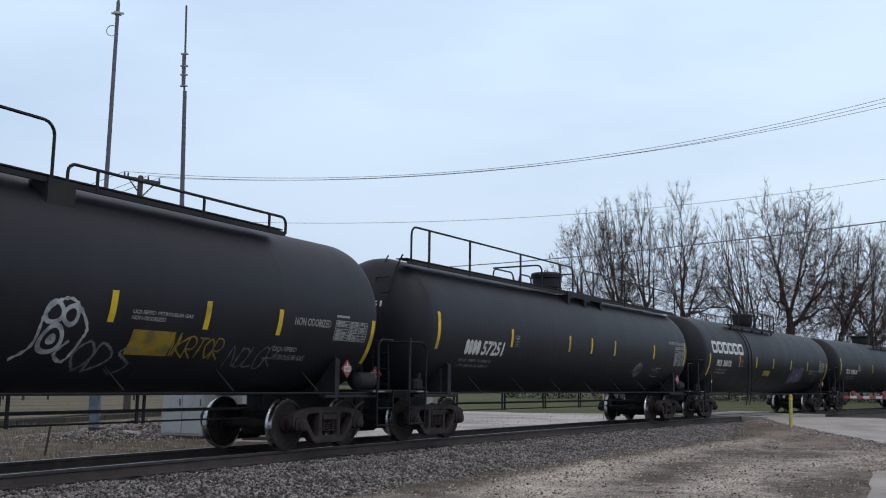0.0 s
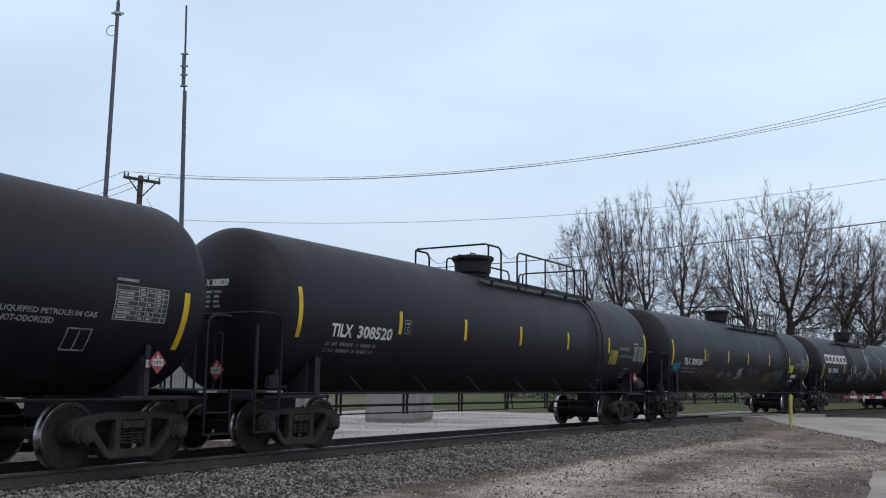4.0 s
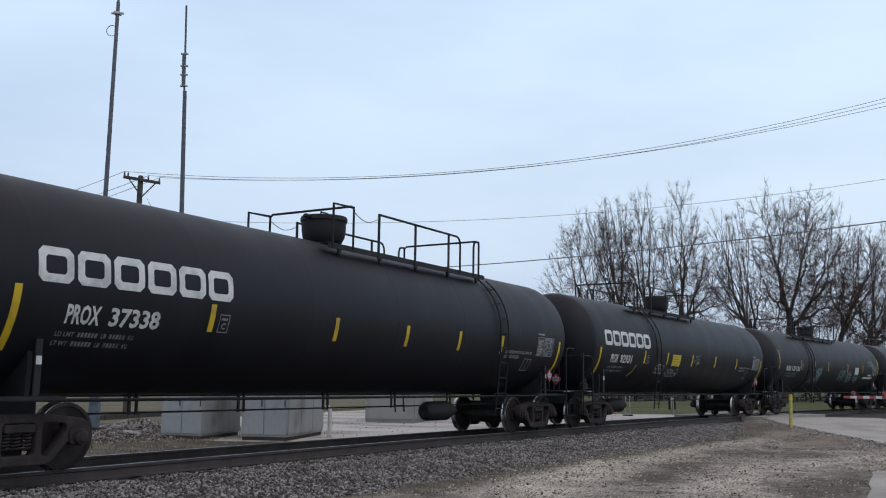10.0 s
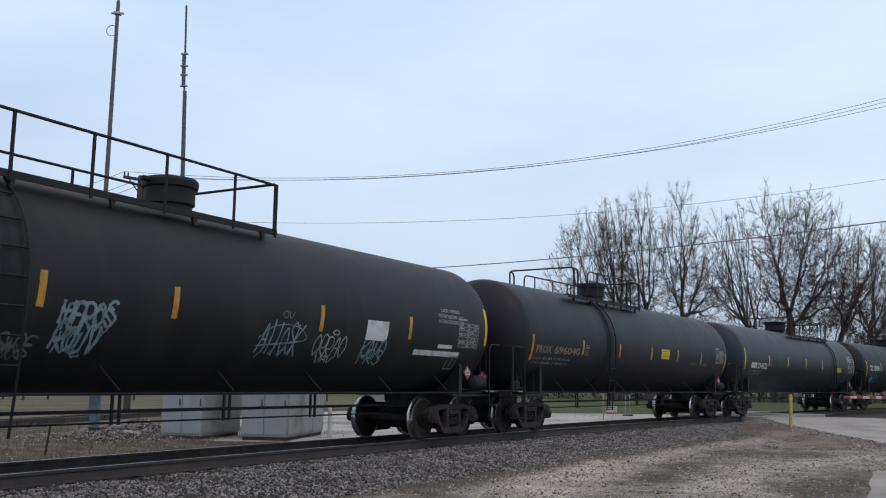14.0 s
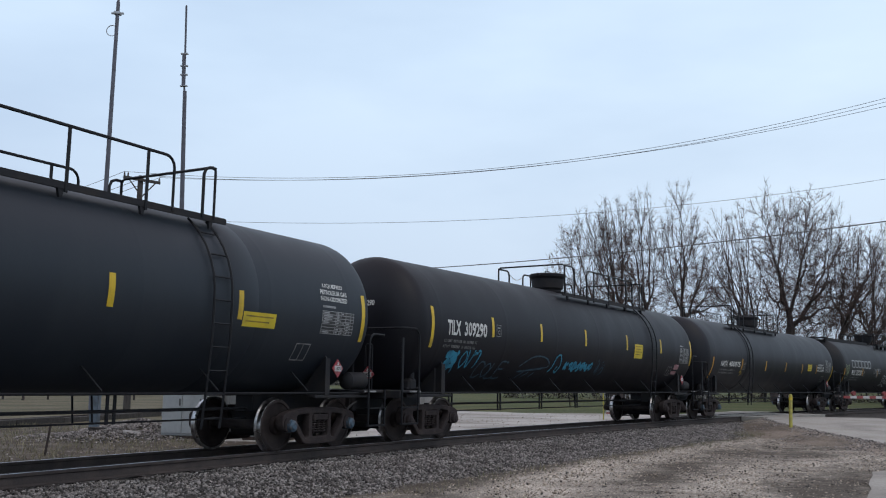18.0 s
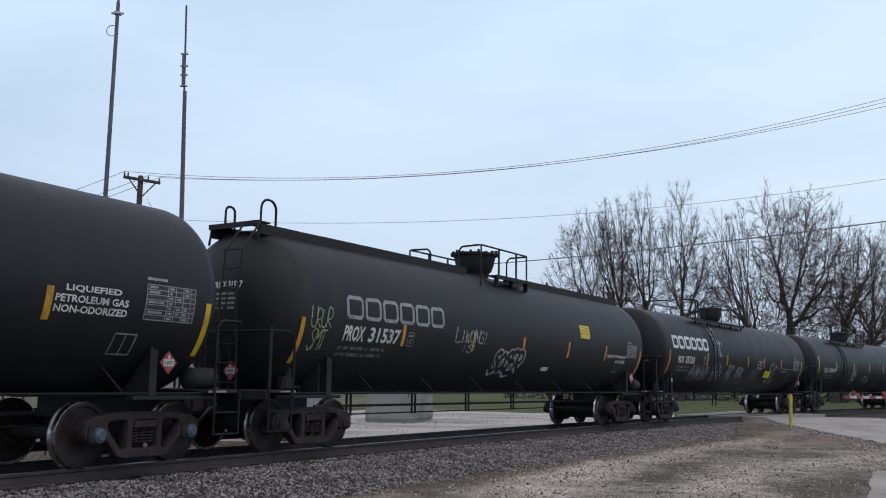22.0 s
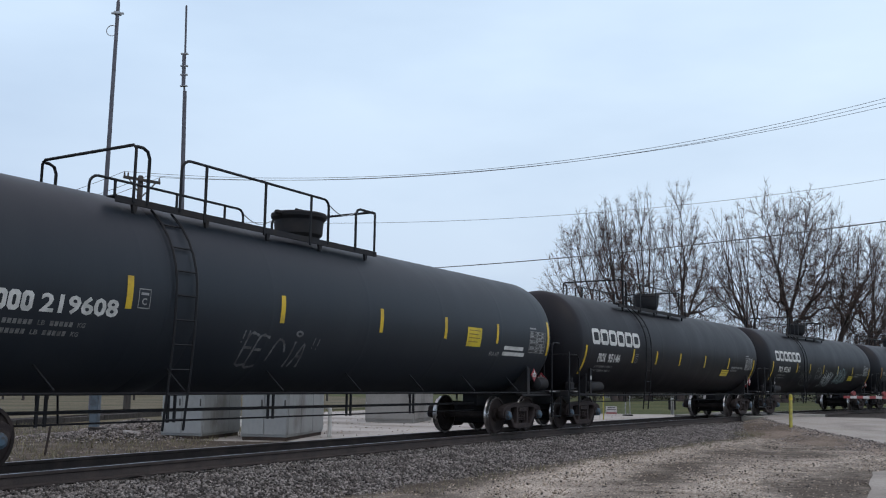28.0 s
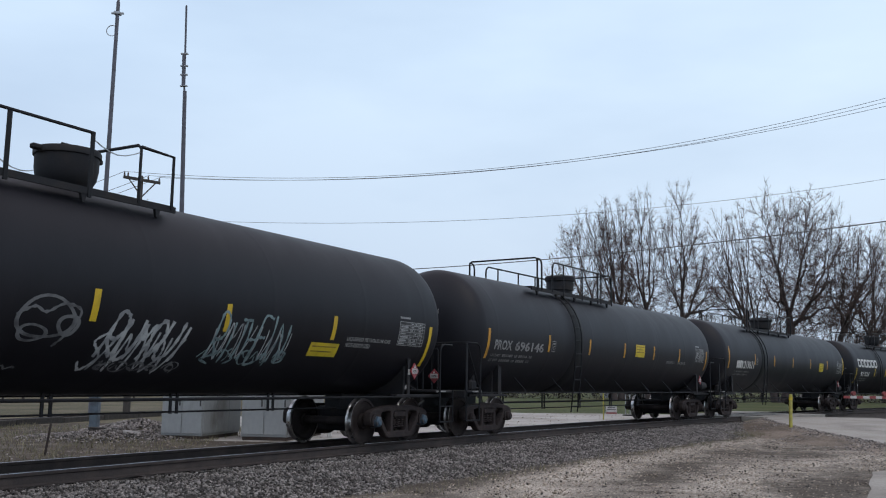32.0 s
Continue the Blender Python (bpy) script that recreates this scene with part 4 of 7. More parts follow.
# ---- bare trees ----
def bare_tree(label, x, y, stems, domes, seed, count=500, depth=0.6, twig=1.0):
    """A leafless tree. stems: (offset, radius, height of the fork, sideways lean); domes: (middle, half width, foot, top) of its crown's parts, in metres from the tree.
    The crown's buds are shared out among the stems; each bough parts its buds between two smaller ones, until every bud has a twig."""
    rnd = np.random.default_rng(seed)
    t = thing("bare_tree", label, "tree", "bare trees beyond the crossing", at=pose(x, y, GROUND))
    trunkg, limbs = Geo(), Geo()
    base, tip = [], []
    buds = []
    whole = sum(b * (e - d) for a, b, d, e in domes)
    for cx, hw, z0, z1 in domes:
        n = int(count * hw * (z1 - z0) / whole)
        d = rnd.normal(size=(n, 3))
        d /= np.linalg.norm(d, axis=1)[:, None]
        d *= rnd.random((n, 1)) ** 0.33
        zm = z0 + 0.4 * (z1 - z0)
        q = np.stack([cx + hw * d[:, 0], depth * hw * d[:, 1], zm + np.where(d[:, 2] > 0, z1 - zm, zm - z0) * d[:, 2]], 1)
        buds.append(q + rnd.normal(0, 0.045 * hw, q.shape))
    buds = np.concatenate(buds)

    def shoots(p, q, d, n):
        """Twigs along a thin branch from p to q."""
        for _ in range(n):
            k = p.lerp(q, rnd.uniform(0.1, 1.0))
            e = (d * rnd.uniform(0.5, 1.1) + Vector(rnd.normal(0, 0.42, 3)) + Vector((0, 0, 0.12))).normalized() * (twig * rnd.uniform(0.4, 1.3))
            base.append(k)
            tip.append(k + e)
            if rnd.random() < 0.6:
                k = k + e * rnd.uniform(0.25, 0.7)
                base.append(k)
                tip.append(k + (e + Vector(rnd.normal(0, 0.3 * twig, 3))) * 0.5)

    def branch(p, q, d, n, r0, r1):
        """A bent branch from p to q, setting out along d; returns the way it ends."""
        ln = (q - p).length
        c = p.lerp(q, 0.22) + d * (0.26 * ln) + Vector(rnd.normal(0, 0.025 * ln, 3))
        m = 3 if ln < 1.2 else 5
        kink = Vector(rnd.normal(0, 0.014 * ln, 3))
        pts = [p * (1 - k) ** 2 + c * (2 * k * (1 - k)) + q * k * k + kink * math.sin(6.28 * k) for k in (i / m for i in range(m + 1))]
        (limbs if r0 < 0.17 else trunkg).tube(pts, 0, 8 if r0 > 0.15 else 5 if r0 > 0.06 else 3, radii=[r0 + (r1 - r0) * i / m for i in range(m + 1)])
        out = (q - c).normalized()
        if n <= 4:
            shoots(p, q, out, 2 + int(3.0 * ln))
        return out

    def part_buds(p, d, mine, r, full):
        n = len(mine)
        if n == 1:
            q = Vector(mine[0])
            w = branch(p, q, d, 1, max(0.02, r * 0.9), 0.014)
            shoots(q, q + w * 0.25, w, 9)
            return
        u = mine - np.array(p)
        u = u / (np.linalg.norm(u, axis=1)[:, None] + 1e-6)
        axis = np.linalg.svd(u - u.mean(0), full_matrices=False)[2][0] + rnd.normal(0, 0.15, 3)
        order = np.argsort(u @ axis)
        cut = max(1, min(n - 1, int(round(n * rnd.uniform(0.3, 0.7)))))
        for half in (order[:cut], order[cut:]):
            sub = mine[half]
            far = Vector(sub.mean(0)) - p
            f = rnd.uniform(0.1, 0.22) if n > 0.4 * full else rnd.uniform(0.3, 0.45)
            f = f if n > 3 else 0.5
            q = p + Vector((far.x * f * 1.08, far.y * f * 1.08, far.z * f))
            rr = max(0.021, r * (len(sub) / n) ** 0.44)
            w = branch(p, q, d, len(sub), rr, rr * 0.94)
            part_buds(q, (w * 0.6 + far.normalized() * 0.6).normalized(), sub, rr * 0.94, full)

    leans = np.array([k[3] for k in stems])
    reach = (buds[:, 0] - np.array([k[0] for k in stems])[:, None]) / np.maximum(3, buds[:, 2])
    whose = np.argmin(np.abs(reach - leans[:, None] - rnd.normal(0, 0.06, reach.shape)), 0)
    for i, (off, r0, fork, lean) in enumerate(stems):
        mine = buds[whose == i]
        pts = [Vector((off + 0.7 * lean * fork * k / 6 + 0.07 * math.sin(k * 1.7 + seed + i), 0.1 * off, fork * k / 6 - (0.1 if k == 0 else 0))) for k in range(7)]
        trunkg.tube(pts, 0, 9, radii=[r0 * (1.25 if k == 0 else 1.0 - 0.03 * k) for k in range(7)])
        if len(mine) > 1:
            part_buds(pts[-1], (pts[-1] - pts[-2]).normalized(), mine, r0 * 0.82, len(mine))
    b, e = np.array(base), np.array(tip)
    n = len(b)
    way = (e - b) / np.linalg.norm(e - b, axis=1)[:, None]
    ax = np.cross(way, rnd.normal(size=(n, 3)))
    ax /= np.linalg.norm(ax, axis=1)[:, None]
    bx = np.cross(way, ax)
    r = rnd.uniform(0.009, 0.0135, (n, 1))
    v = np.stack([b + r * ax, b + r * (-0.5 * ax + 0.87 * bx), b + r * (-0.5 * ax - 0.87 * bx), e], 1).reshape(-1, 3)
    f = (np.array([(0, 1, 3), (1, 2, 3), (2, 0, 3)])[None] + 4 * np.arange(n)[:, None, None]).reshape(-1, 3)
    me = bpy.data.meshes.new("crown")
    me.from_pydata(v, [], f)
    me.materials.append(M_TWIG)
    part("trunk", trunkg.data("trunk", M_BARK, 0.9), t)
    part("limb_system", limbs.data("limb_system", M_BARK, 0.9), t)
    tagged(part("crown", me, t, "fine bare twigs"), kind="stuff")
    return t


def make_trees():
    bare_tree("large spreading bare tree with a broad domed crown", 41.4, 112.5, ((0, 0.66, 8.8, 0.1), (-1.3, 0.5, 5.8, -0.5)), ((-1.0, 9.2, 6.5, 26.0), (3.6, 6.4, 8.0, 26.2)), 4, 1450)
    bare_tree("bare tree with several low spreading stems", 21.2, 110, ((0, 0.46, 9.2, 0.0), (-0.9, 0.4, 7.0, -0.34)), ((-3.4, 5.8, 6.5, 22.4), (-0.7, 2.8, 10, 24.8)), 8, 760)
    bare_tree("bare tree with slender upright stems", 24.9, 113, ((0, 0.42, 9.5, 0.0),), ((-0.9, 3.4, 8, 26.2), (0.4, 3.2, 7, 17.5)), 15, 380)
    bare_tree("slender bare tree with upswept branches", 28.3, 111, ((0, 0.46, 9.5, 0.05),), ((0.2, 3.4, 9.0, 26.6), (2.8, 3.8, 8, 20.5)), 22, 480)
    bare_tree("bare tree leaning over the road", 47.6, 114, ((0, 0.5, 7.4, 0.2), (1.0, 0.42, 5.4, 0.6)), ((5.6, 7.2, 5.5, 21.8),), 27, 640)
    bare_tree("tangled bare tree with crossing limbs", 56.7, 120, ((0, 0.46, 6.4, -0.2), (0.9, 0.4, 5.4, 0.25)), ((0.6, 7.6, 5.0, 22.5),), 33, 560)
    low = ((0, 0.26, 3.0, -0.1), (1.5, 0.24, 2.6, 0.6), (-1.6, 0.24, 2.6, -0.7))
    for x, y, hw, top, seed in ((50.2, 147, 10.5, 14, 41), (36.8, 147, 10, 12.5, 47), (26.0, 150, 9.5, 12.5, 49), (62.0, 150, 10.5, 15, 53)):
        bare_tree("low bushy bare tree", x, y, low, ((0, hw, 1.5, top),), seed, 280, twig=1.3)
    for x, y, seed in ((-35.5, 74, 61), (-31.5, 71, 63)):
        bare_tree("small bare tree beside a house", x, y, ((0, 0.1, 1.5, 0.0),), ((0, 1.8, 1.2, 6.2),), seed, 90, twig=0.5)


def house(x, y, turn, w, dp, eave, ridge, label):
    t = thing("house", label, "house", "houses beyond the field", at=pose(x, y, GROUND, 0, 0, turn))
    part("wall", Geo().prism([(-w / 2, 0), (w / 2, 0), (w / 2, eave), (0, ridge - 0.1), (-w / 2, eave)], -dp / 2, dp / 2).data("wall", M_SIDING), t)
    for s in (-1, 1):
        part("roof", Geo().prism([(0, ridge), (s * (w / 2 + 0.4), eave - 0.25), (s * (w / 2 + 0.4), eave - 0.1), (0, ridge + 0.16)][::s], -dp / 2 - 0.4, dp / 2 + 0.4).data("roof", M_ROOF), t)
    part("door", Geo().box((0.1 * w, -dp / 2 - 0.02, 1.1), (1.0, 0.06, 2.1), chamfer=0.01).data("door", M_CABDARK), t)
    for z in ((1.5, 3.6) if eave > 4 else (1.5,)):
        for k in (-0.36, -0.12, 0.34):
            f = part("window", Geo().box((k * w, -dp / 2 - 0.02, z), (1.1, 0.08, 1.3), chamfer=0.01).data("window", M_GATEWHITE), t, "white window frame")
            part("pane", Geo().box((k * w, -dp / 2 - 0.07, z), (0.92, 0.02, 1.12)).data("pane", M_PANE), f)


def far_hedge():
    """Bare shrubs along the far edge of the field."""
    rnd = random.Random(91)
    g = Geo()
    for _ in range(5200):
        x, y = rnd.uniform(8, 76), rnd.uniform(117, 123)
        h = 0.5 + 1.7 * abs(noise.noise((x * 0.25, 3, 0))) * 2
        z = GROUND + rnd.random() * h
        a, b = rnd.uniform(0, 6.28), rnd.uniform(-0.5, 1.2)
        ln, w = rnd.uniform(0.25, 0.6), rnd.uniform(0.05, 0.14)
        u = Vector((math.cos(a) * math.cos(b), math.sin(a) * math.cos(b), math.sin(b))) * ln
        v = Vector((-math.sin(a), math.cos(a), 0.2)) * w
        p = Vector((x, y, z))
        g.add([p - v, p + v, p + u], [(0, 1, 2)])
    tagged(new("far_hedge", g.data("far_hedge", M_HEDGE)), "dark tangled bare hedge along the far field", "hedge", kind="stuff")


def distance():
    """Low far woods and a few farm buildings along the horizon."""
    rnd = random.Random(77)
    g = Geo()
    for i in range(900):
        a = rnd.uniform(-0.75, 0.75)
        d = rnd.uniform(430, 620)
        x, y = d * math.sin(a), d * math.cos(a)
        h, w = rnd.uniform(3.0, 7.5), rnd.uniform(3, 7)
        if -0.5 < a < 0.3:
            h *= 0.55
        k = 7
        vs = [(x + w * math.cos(6.283 * j / k) * rnd.uniform(0.6, 1), y + w * math.sin(6.283 * j / k), GROUND + h * z * rnd.uniform(0.85, 1.1)) for z, r in ((0.0, 1), (0.55, 1)) for j in range(k)] + [(x, y, GROUND + h)]
        g.add(vs, [(j, (j + 1) % k, k + (j + 1) % k, k + j) for j in range(k)] + [(k + j, k + (j + 1) % k, 2 * k) for j in range(k)])
    tagged(new("far_woods", g.data("far_woods", M_HAZE)), "low dark line of far woods on the horizon", "woods", kind="stuff")
    t = thing("farm_shed", "low brown shed beyond the crossing", "shed", at=pose(41, 70, GROUND, 0, 0, 20))
    part("wall", Geo().box((0, 0, 1.3), (9, 5, 2.6), chamfer=0.02).data("wall", M_WALLBRICK), t)
    part("roof", Geo().prism([(-4.8, 2.6), (4.8, 2.6), (4.8, 2.75), (0, 3.9), (-4.8, 2.75)], -2.9, 2.9).data("roof", M_RUST), t)
    t2 = part("door", Geo().box((-2.0, -2.52, 1.05), (1.1, 0.06, 2.1), chamfer=0.01).data("door", M_FRAME), t)


make_ground()
make_bed()
worn_lot()
make_track()
side_track()
make_road()
yellow_post()
make_cabinets()
yard_fence()
gate()
masts()
utility_pole()
wires()
make_trees()
far_hedge()
house(-51, 104, 26, 11.0, 8.0, 6.0, 8.8, "pale grey two-storey house beyond the field")
house(-37.5, 107, 20, 8.5, 7.0, 3.2, 7.6, "low grey house with a steep roof")
house(34.5, 138, -12, 9.0, 7.0, 2.8, 5.0, "small pale house behind the far hedge")
house(26.5, 134, 8, 6.0, 6.0, 2.4, 4.2, "small pale outbuilding behind the far hedge")
distance()
make_stones()
make_weeds()


# ---- tank cars ----
# A car's own space: x runs rearwards along the car from its leading axle, -y is the side towards the camera, z is up from the rail.
R, ZC = 1.509, 2.504
TEXTS = {}


def letters(body):
    """The built-in font's outlines of a text, scaled to a unit box."""
    if body not in TEXTS:
        cu = bpy.data.curves.new("lettering", "FONT")
        cu.body, cu.resolution_u, cu.offset = body, 2, 0.03
        ob = new("lettering", cu)
        me = bpy.data.meshes.new_from_object(ob.evaluated_get(bpy.context.evaluated_depsgraph_get()))
        bpy.data.objects.remove(ob)
        v = np.array([q.co[:2] for q in me.vertices])
        lo, hi = v.min(0), v.max(0)
        v = (v - lo) / (hi - lo)
        TEXTS[body] = (v, [tuple(p.vertices) for p in me.polygons])
        bpy.data.meshes.remove(me)
    return TEXTS[body]


def set_back(x):
    """Lengthwise places are taken along the curved track; the straight car body lies a little ahead of them amidships."""
    return x - 0.085 * (1 - ((x - 8.6) / 7.8) ** 2)


def on_tank(x, z, off=0.005):
    """The point of the near side of the tank at height z, off it by a little."""
    x = set_back(x)
    c = max(-1, min(1, (z - ZC) / R))
    a = math.acos(c)
    return (x, -(R + off) * math.sin(a), ZC + (R + off) * math.cos(a))


def on_head(y, z, x_seam, off=0.006, depth=0.70):
    r = math.hypot(y, z - ZC) / R
    return (x_seam - depth * math.sqrt(max(0.0, 1 - r * r)) - off, y, z)


def flat_mesh(name, verts, faces, mat, put, cuts=0, z0=0, z1=1):
    bm = bmesh.new()
    vs = [bm.verts.new((x, 0, z)) for x, z in verts]
    for f in faces:
        try:
            bm.faces.new([vs[i] for i in f])
        except ValueError:
            pass
    for i in range(cuts):
        z = z0 + (z1 - z0) * (i + 1) / (cuts + 1)
        bmesh.ops.bisect_plane(bm, geom=bm.verts[:] + bm.edges[:] + bm.faces[:], plane_co=(0, 0, z), plane_no=(0, 0, 1))
    for v in bm.verts:
        v.co = put(v.co.x, v.co.z)
    bm.normal_update()
    for f in bm.faces:
        if f.normal.y > 0:
            f.normal_flip()
    me = bpy.data.meshes.new(name)
    bm.to_mesh(me)
    bm.free()
    me.materials.append(mat)
    return me


def stencil(car, body, x0, x1, z0, z1, mat, name="lettering", label="", slant=0.0, put=on_tank):
    v, f = letters(body)
    vs = [(x0 + (x1 - x0) * a + slant * (b - 0.5) * (z1 - z0), z0 + (z1 - z0) * b) for a, b in v]
    cuts = int((z1 - z0) / 0.09)
    return part(name, flat_mesh(name, vs, f, mat, put, cuts, z0, z1), car, label)


def bars(car, rects, mat, name="lettering", label="", off=0.005):
    """Painted rectangles (x0, x1, z0, z1) on the tank's near side."""
    vs, fs = [], []
    for x0, x1, z0, z1 in rects:
        n = max(1, int((z1 - z0) / 0.08))
        k = len(vs)
        for i in range(n + 1):
            z = z0 + (z1 - z0) * i / n
            vs += [(x0, z), (x1, z)]
        fs += [(k + 2 * i, k + 2 * i + 1, k + 2 * i + 3, k + 2 * i + 2) for i in range(n)]
    return part(name, flat_mesh(name, vs, fs, mat, lambda x, z: on_tank(x, z, off)), car, label)


def scribble(car, x0, x1, z0, z1, mat, seed, cells=4, w=0.035, dens=1.0, name="graffiti", label="spray-painted scrawl"):
    """Unreadable spray-paint strokes within a box on the tank's side."""
    rnd = random.Random(seed)
    vs, fs = [], []

    def ribbon(pts, wd):
        k = len(vs)
        for i, (x, z) in enumerate(pts):
            a, b = pts[max(i - 1, 0)], pts[min(i + 1, len(pts) - 1)]
            dx, dz = b[0] - a[0], b[1] - a[1]
            d = math.hypot(dx, dz) or 1
            h = wd * (0.5 + 0.25 * math.sin(i * 0.9))
            vs.append((x - dz / d * h, z + dx / d * h))
            vs.append((x + dz / d * h, z - dx / d * h))
        fs.extend((k + 2 * i, k + 2 * i + 1, k + 2 * i + 3, k + 2 * i + 2) for i in range(len(pts) - 1))

    cw, h = (x1 - x0) / cells, z1 - z0
    for c in range(cells):
        cx = x0 + cw * (c + 0.5)
        for _ in range(max(1, round(rnd.choice((2, 3, 3)) * dens))):
            kind = rnd.choice("osnlw")
            px, pz = cx + rnd.gauss(0, 0.12 * cw), z0 + h * rnd.uniform(0.38, 0.62)
            rx, rz = cw * rnd.uniform(0.26, 0.5), h * rnd.uniform(0.26, 0.48)
            tilt = rnd.uniform(-0.15, 0.45)
            n = 18
            out = []
            a0, turn = rnd.uniform(0, 6.28), rnd.choice((-1, 1))
            for i in range(n + 1):
                t = i / n
                if kind == "o":
                    a = a0 + turn * 5.9 * t
                    q = (math.cos(a), math.sin(a))
                elif kind == "s":
                    q = (0.8 * math.sin(6.0 * t + 0.5) * turn, 1 - 2 * t)
                elif kind == "n":
                    a = math.pi * (1 - 1.25 * t)
                    q = (0.8 * math.cos(a), 0.9 * math.sin(a) * (1 if t < 0.8 else 1.2) - 0.2)
                elif kind == "l":
                    q = (0.25 * math.sin(9 * t) - 0.3 * (1 - t), 1.1 - 2.2 * t + 0.5 * max(0, t - 0.85) * 6)
                else:
                    q = (2 * t - 1, 0.75 * math.sin(10.5 * t + a0) * (1 - 0.3 * t))
                out.append((px + rx * q[0] + tilt * rz * q[1], pz + rz * q[1]))
            ribbon(out, w * rnd.uniform(0.45, 0.85))
    return tagged(part(name, flat_mesh(name, vs, fs, mat, lambda x, z: on_tank(x, z, 0.006)), car, label), kind="stuff")


# spray-can letters: strokes of grid points, x then z from 0 to 9
GLYPHS = dict(A="00 49 90;24 64", C="97 69 29 06 03 20 60 92", E="99 09 00 90;05 65", F="00 09 99;05 65", G="97 59 06 03 30 80 84 54", H="00 09;90 99;05 95", I="40 49", K="00 09;99 04 90", L="09 00 90", M="00 19 45 89 90", N="00 09 90 99",
              O="50 13 06 49 86 83 50", R="00 09 69 86 54 04 90", S="98 59 17 55 93 50 02", T="09 99;49 40", U="09 02 50 92 99", V="09 40 99", W="09 20 47 70 99", Y="09 15 45 99;45 41 20", D="00 09 58 85 52 00")
GLYPHS.update({"2": "07 39 87 64 00 90", "3": "08 59 86 45 83 40 01", "6": "89 35 02 40 82 54 13", "!": "49 43;41 40", "@": "00 22 26 38 59 78 95 93 80 61 73", "o": "50 13 06 49 86 83 50", "B": "00 09 69 86 55 05 55 83 70 00", "Z": "09 99 00 90", "/": "00 32 63 99", "~": "06 28 47 69 98 95 82 70", "w": "03 25 32 54 61 83 92", "n": "00 16 39 68 95 94", "t": "05 28 59 88 95 03 95;23 10;43 31;63 51"})


def tag(car, text, x0, x1, z0, z1, mat, w, paint=None, slant=0.12):
    """A spray-painted tag; with paint, fat letters filled in again with the tank's own colour."""
    rnd = random.Random(len(text) * 7 + int(x0 * 50))
    lines = []
    step, h = (x1 - x0) / len(text), z1 - z0
    for i, ch in enumerate(text):
        if ch == " ":
            continue
        lift, grow, lean = rnd.uniform(-0.06, 0.06) * h, rnd.uniform(0.9, 1.1), slant + rnd.uniform(-0.06, 0.06)
        for line in GLYPHS[ch].split(";"):
            pts = [(int(q[0]) / 9, int(q[1]) / 9) for q in line.split()]
            pts = [(x0 + step * (i + 0.02 + 0.98 * a) + lean * (b - 0.5) * h + rnd.gauss(0, 0.02 * step), z0 + lift + b * h * grow) for a, b in pts]
            out = []
            for k in range(len(pts) - 1):
                p, q = pts[k], pts[k + 1]
                a, b = pts[max(k - 1, 0)], pts[min(k + 2, len(pts) - 1)]
                for j in range(5):
                    u = j / 5
                    out.append(tuple(0.5 * (2 * p[c] + (q[c] - a[c]) * u + (2 * a[c] - 5 * p[c] + 4 * q[c] - b[c]) * u * u + (3 * p[c] - a[c] - 3 * q[c] + b[c]) * u ** 3) for c in (0, 1)))
            lines.append(out + [pts[-1]])
    made = None
    for m, wd, off in ((mat, w, 0.006),) + (((paint, 0.55 * w, 0.0075),) if paint else ()):
        vs, fs = [], []
        for pts in lines:
            k = len(vs)
            for i, (x, z) in enumerate(pts):
                a, b = pts[max(i - 1, 0)], pts[min(i + 1, len(pts) - 1)]
                dx, dz = b[0] - a[0], b[1] - a[1]
                d = math.hypot(dx, dz) or 1
                hw = wd * (0.5 if paint else 0.36 + 0.16 * math.sin(i * 0.7 + len(vs)))
                vs += [(x - dz / d * hw, z + dx / d * hw), (x + dz / d * hw, z - dx / d * hw)]
            fs += [(k + 2 * i, k + 2 * i + 1, k + 2 * i + 3, k + 2 * i + 2) for i in range(len(pts) - 1)]
        name = "graffiti" if made is None else "graffiti_fill"
        made = tagged(part(name, flat_mesh(name, vs, fs, m, lambda x, z: on_tank(x, z, off)), made or car, "spray-painted tag" if made is None else ""), kind="stuff")
    return made


def loops(car, shapes, mat, w=0.06, label="spray-painted outline of loops"):
    """Round spray-painted outlines: (x, z, radius x, radius z)."""
    vs, fs = [], []
    for x, z, rx, rz in shapes:
        k, n = len(vs), 26
        for i in range(n + 1):
            a = 6.2832 * i / n
            wob = 1 + 0.06 * math.sin(3 * a + x * 9)
            for q in (1 - w / (2 * rx), 1 + w / (2 * rx)):
                vs.append((x + rx * q * wob * math.cos(a), z + rz * q * wob * math.sin(a)))
        fs += [(k + 2 * i, k + 2 * i + 1, k + 2 * i + 3, k + 2 * i + 2) for i in range(n)]
    return tagged(part("graffiti", flat_mesh("graffiti", vs, fs, mat, lambda x, z: on_tank(x, z, 0.006)), car, label), kind="stuff")


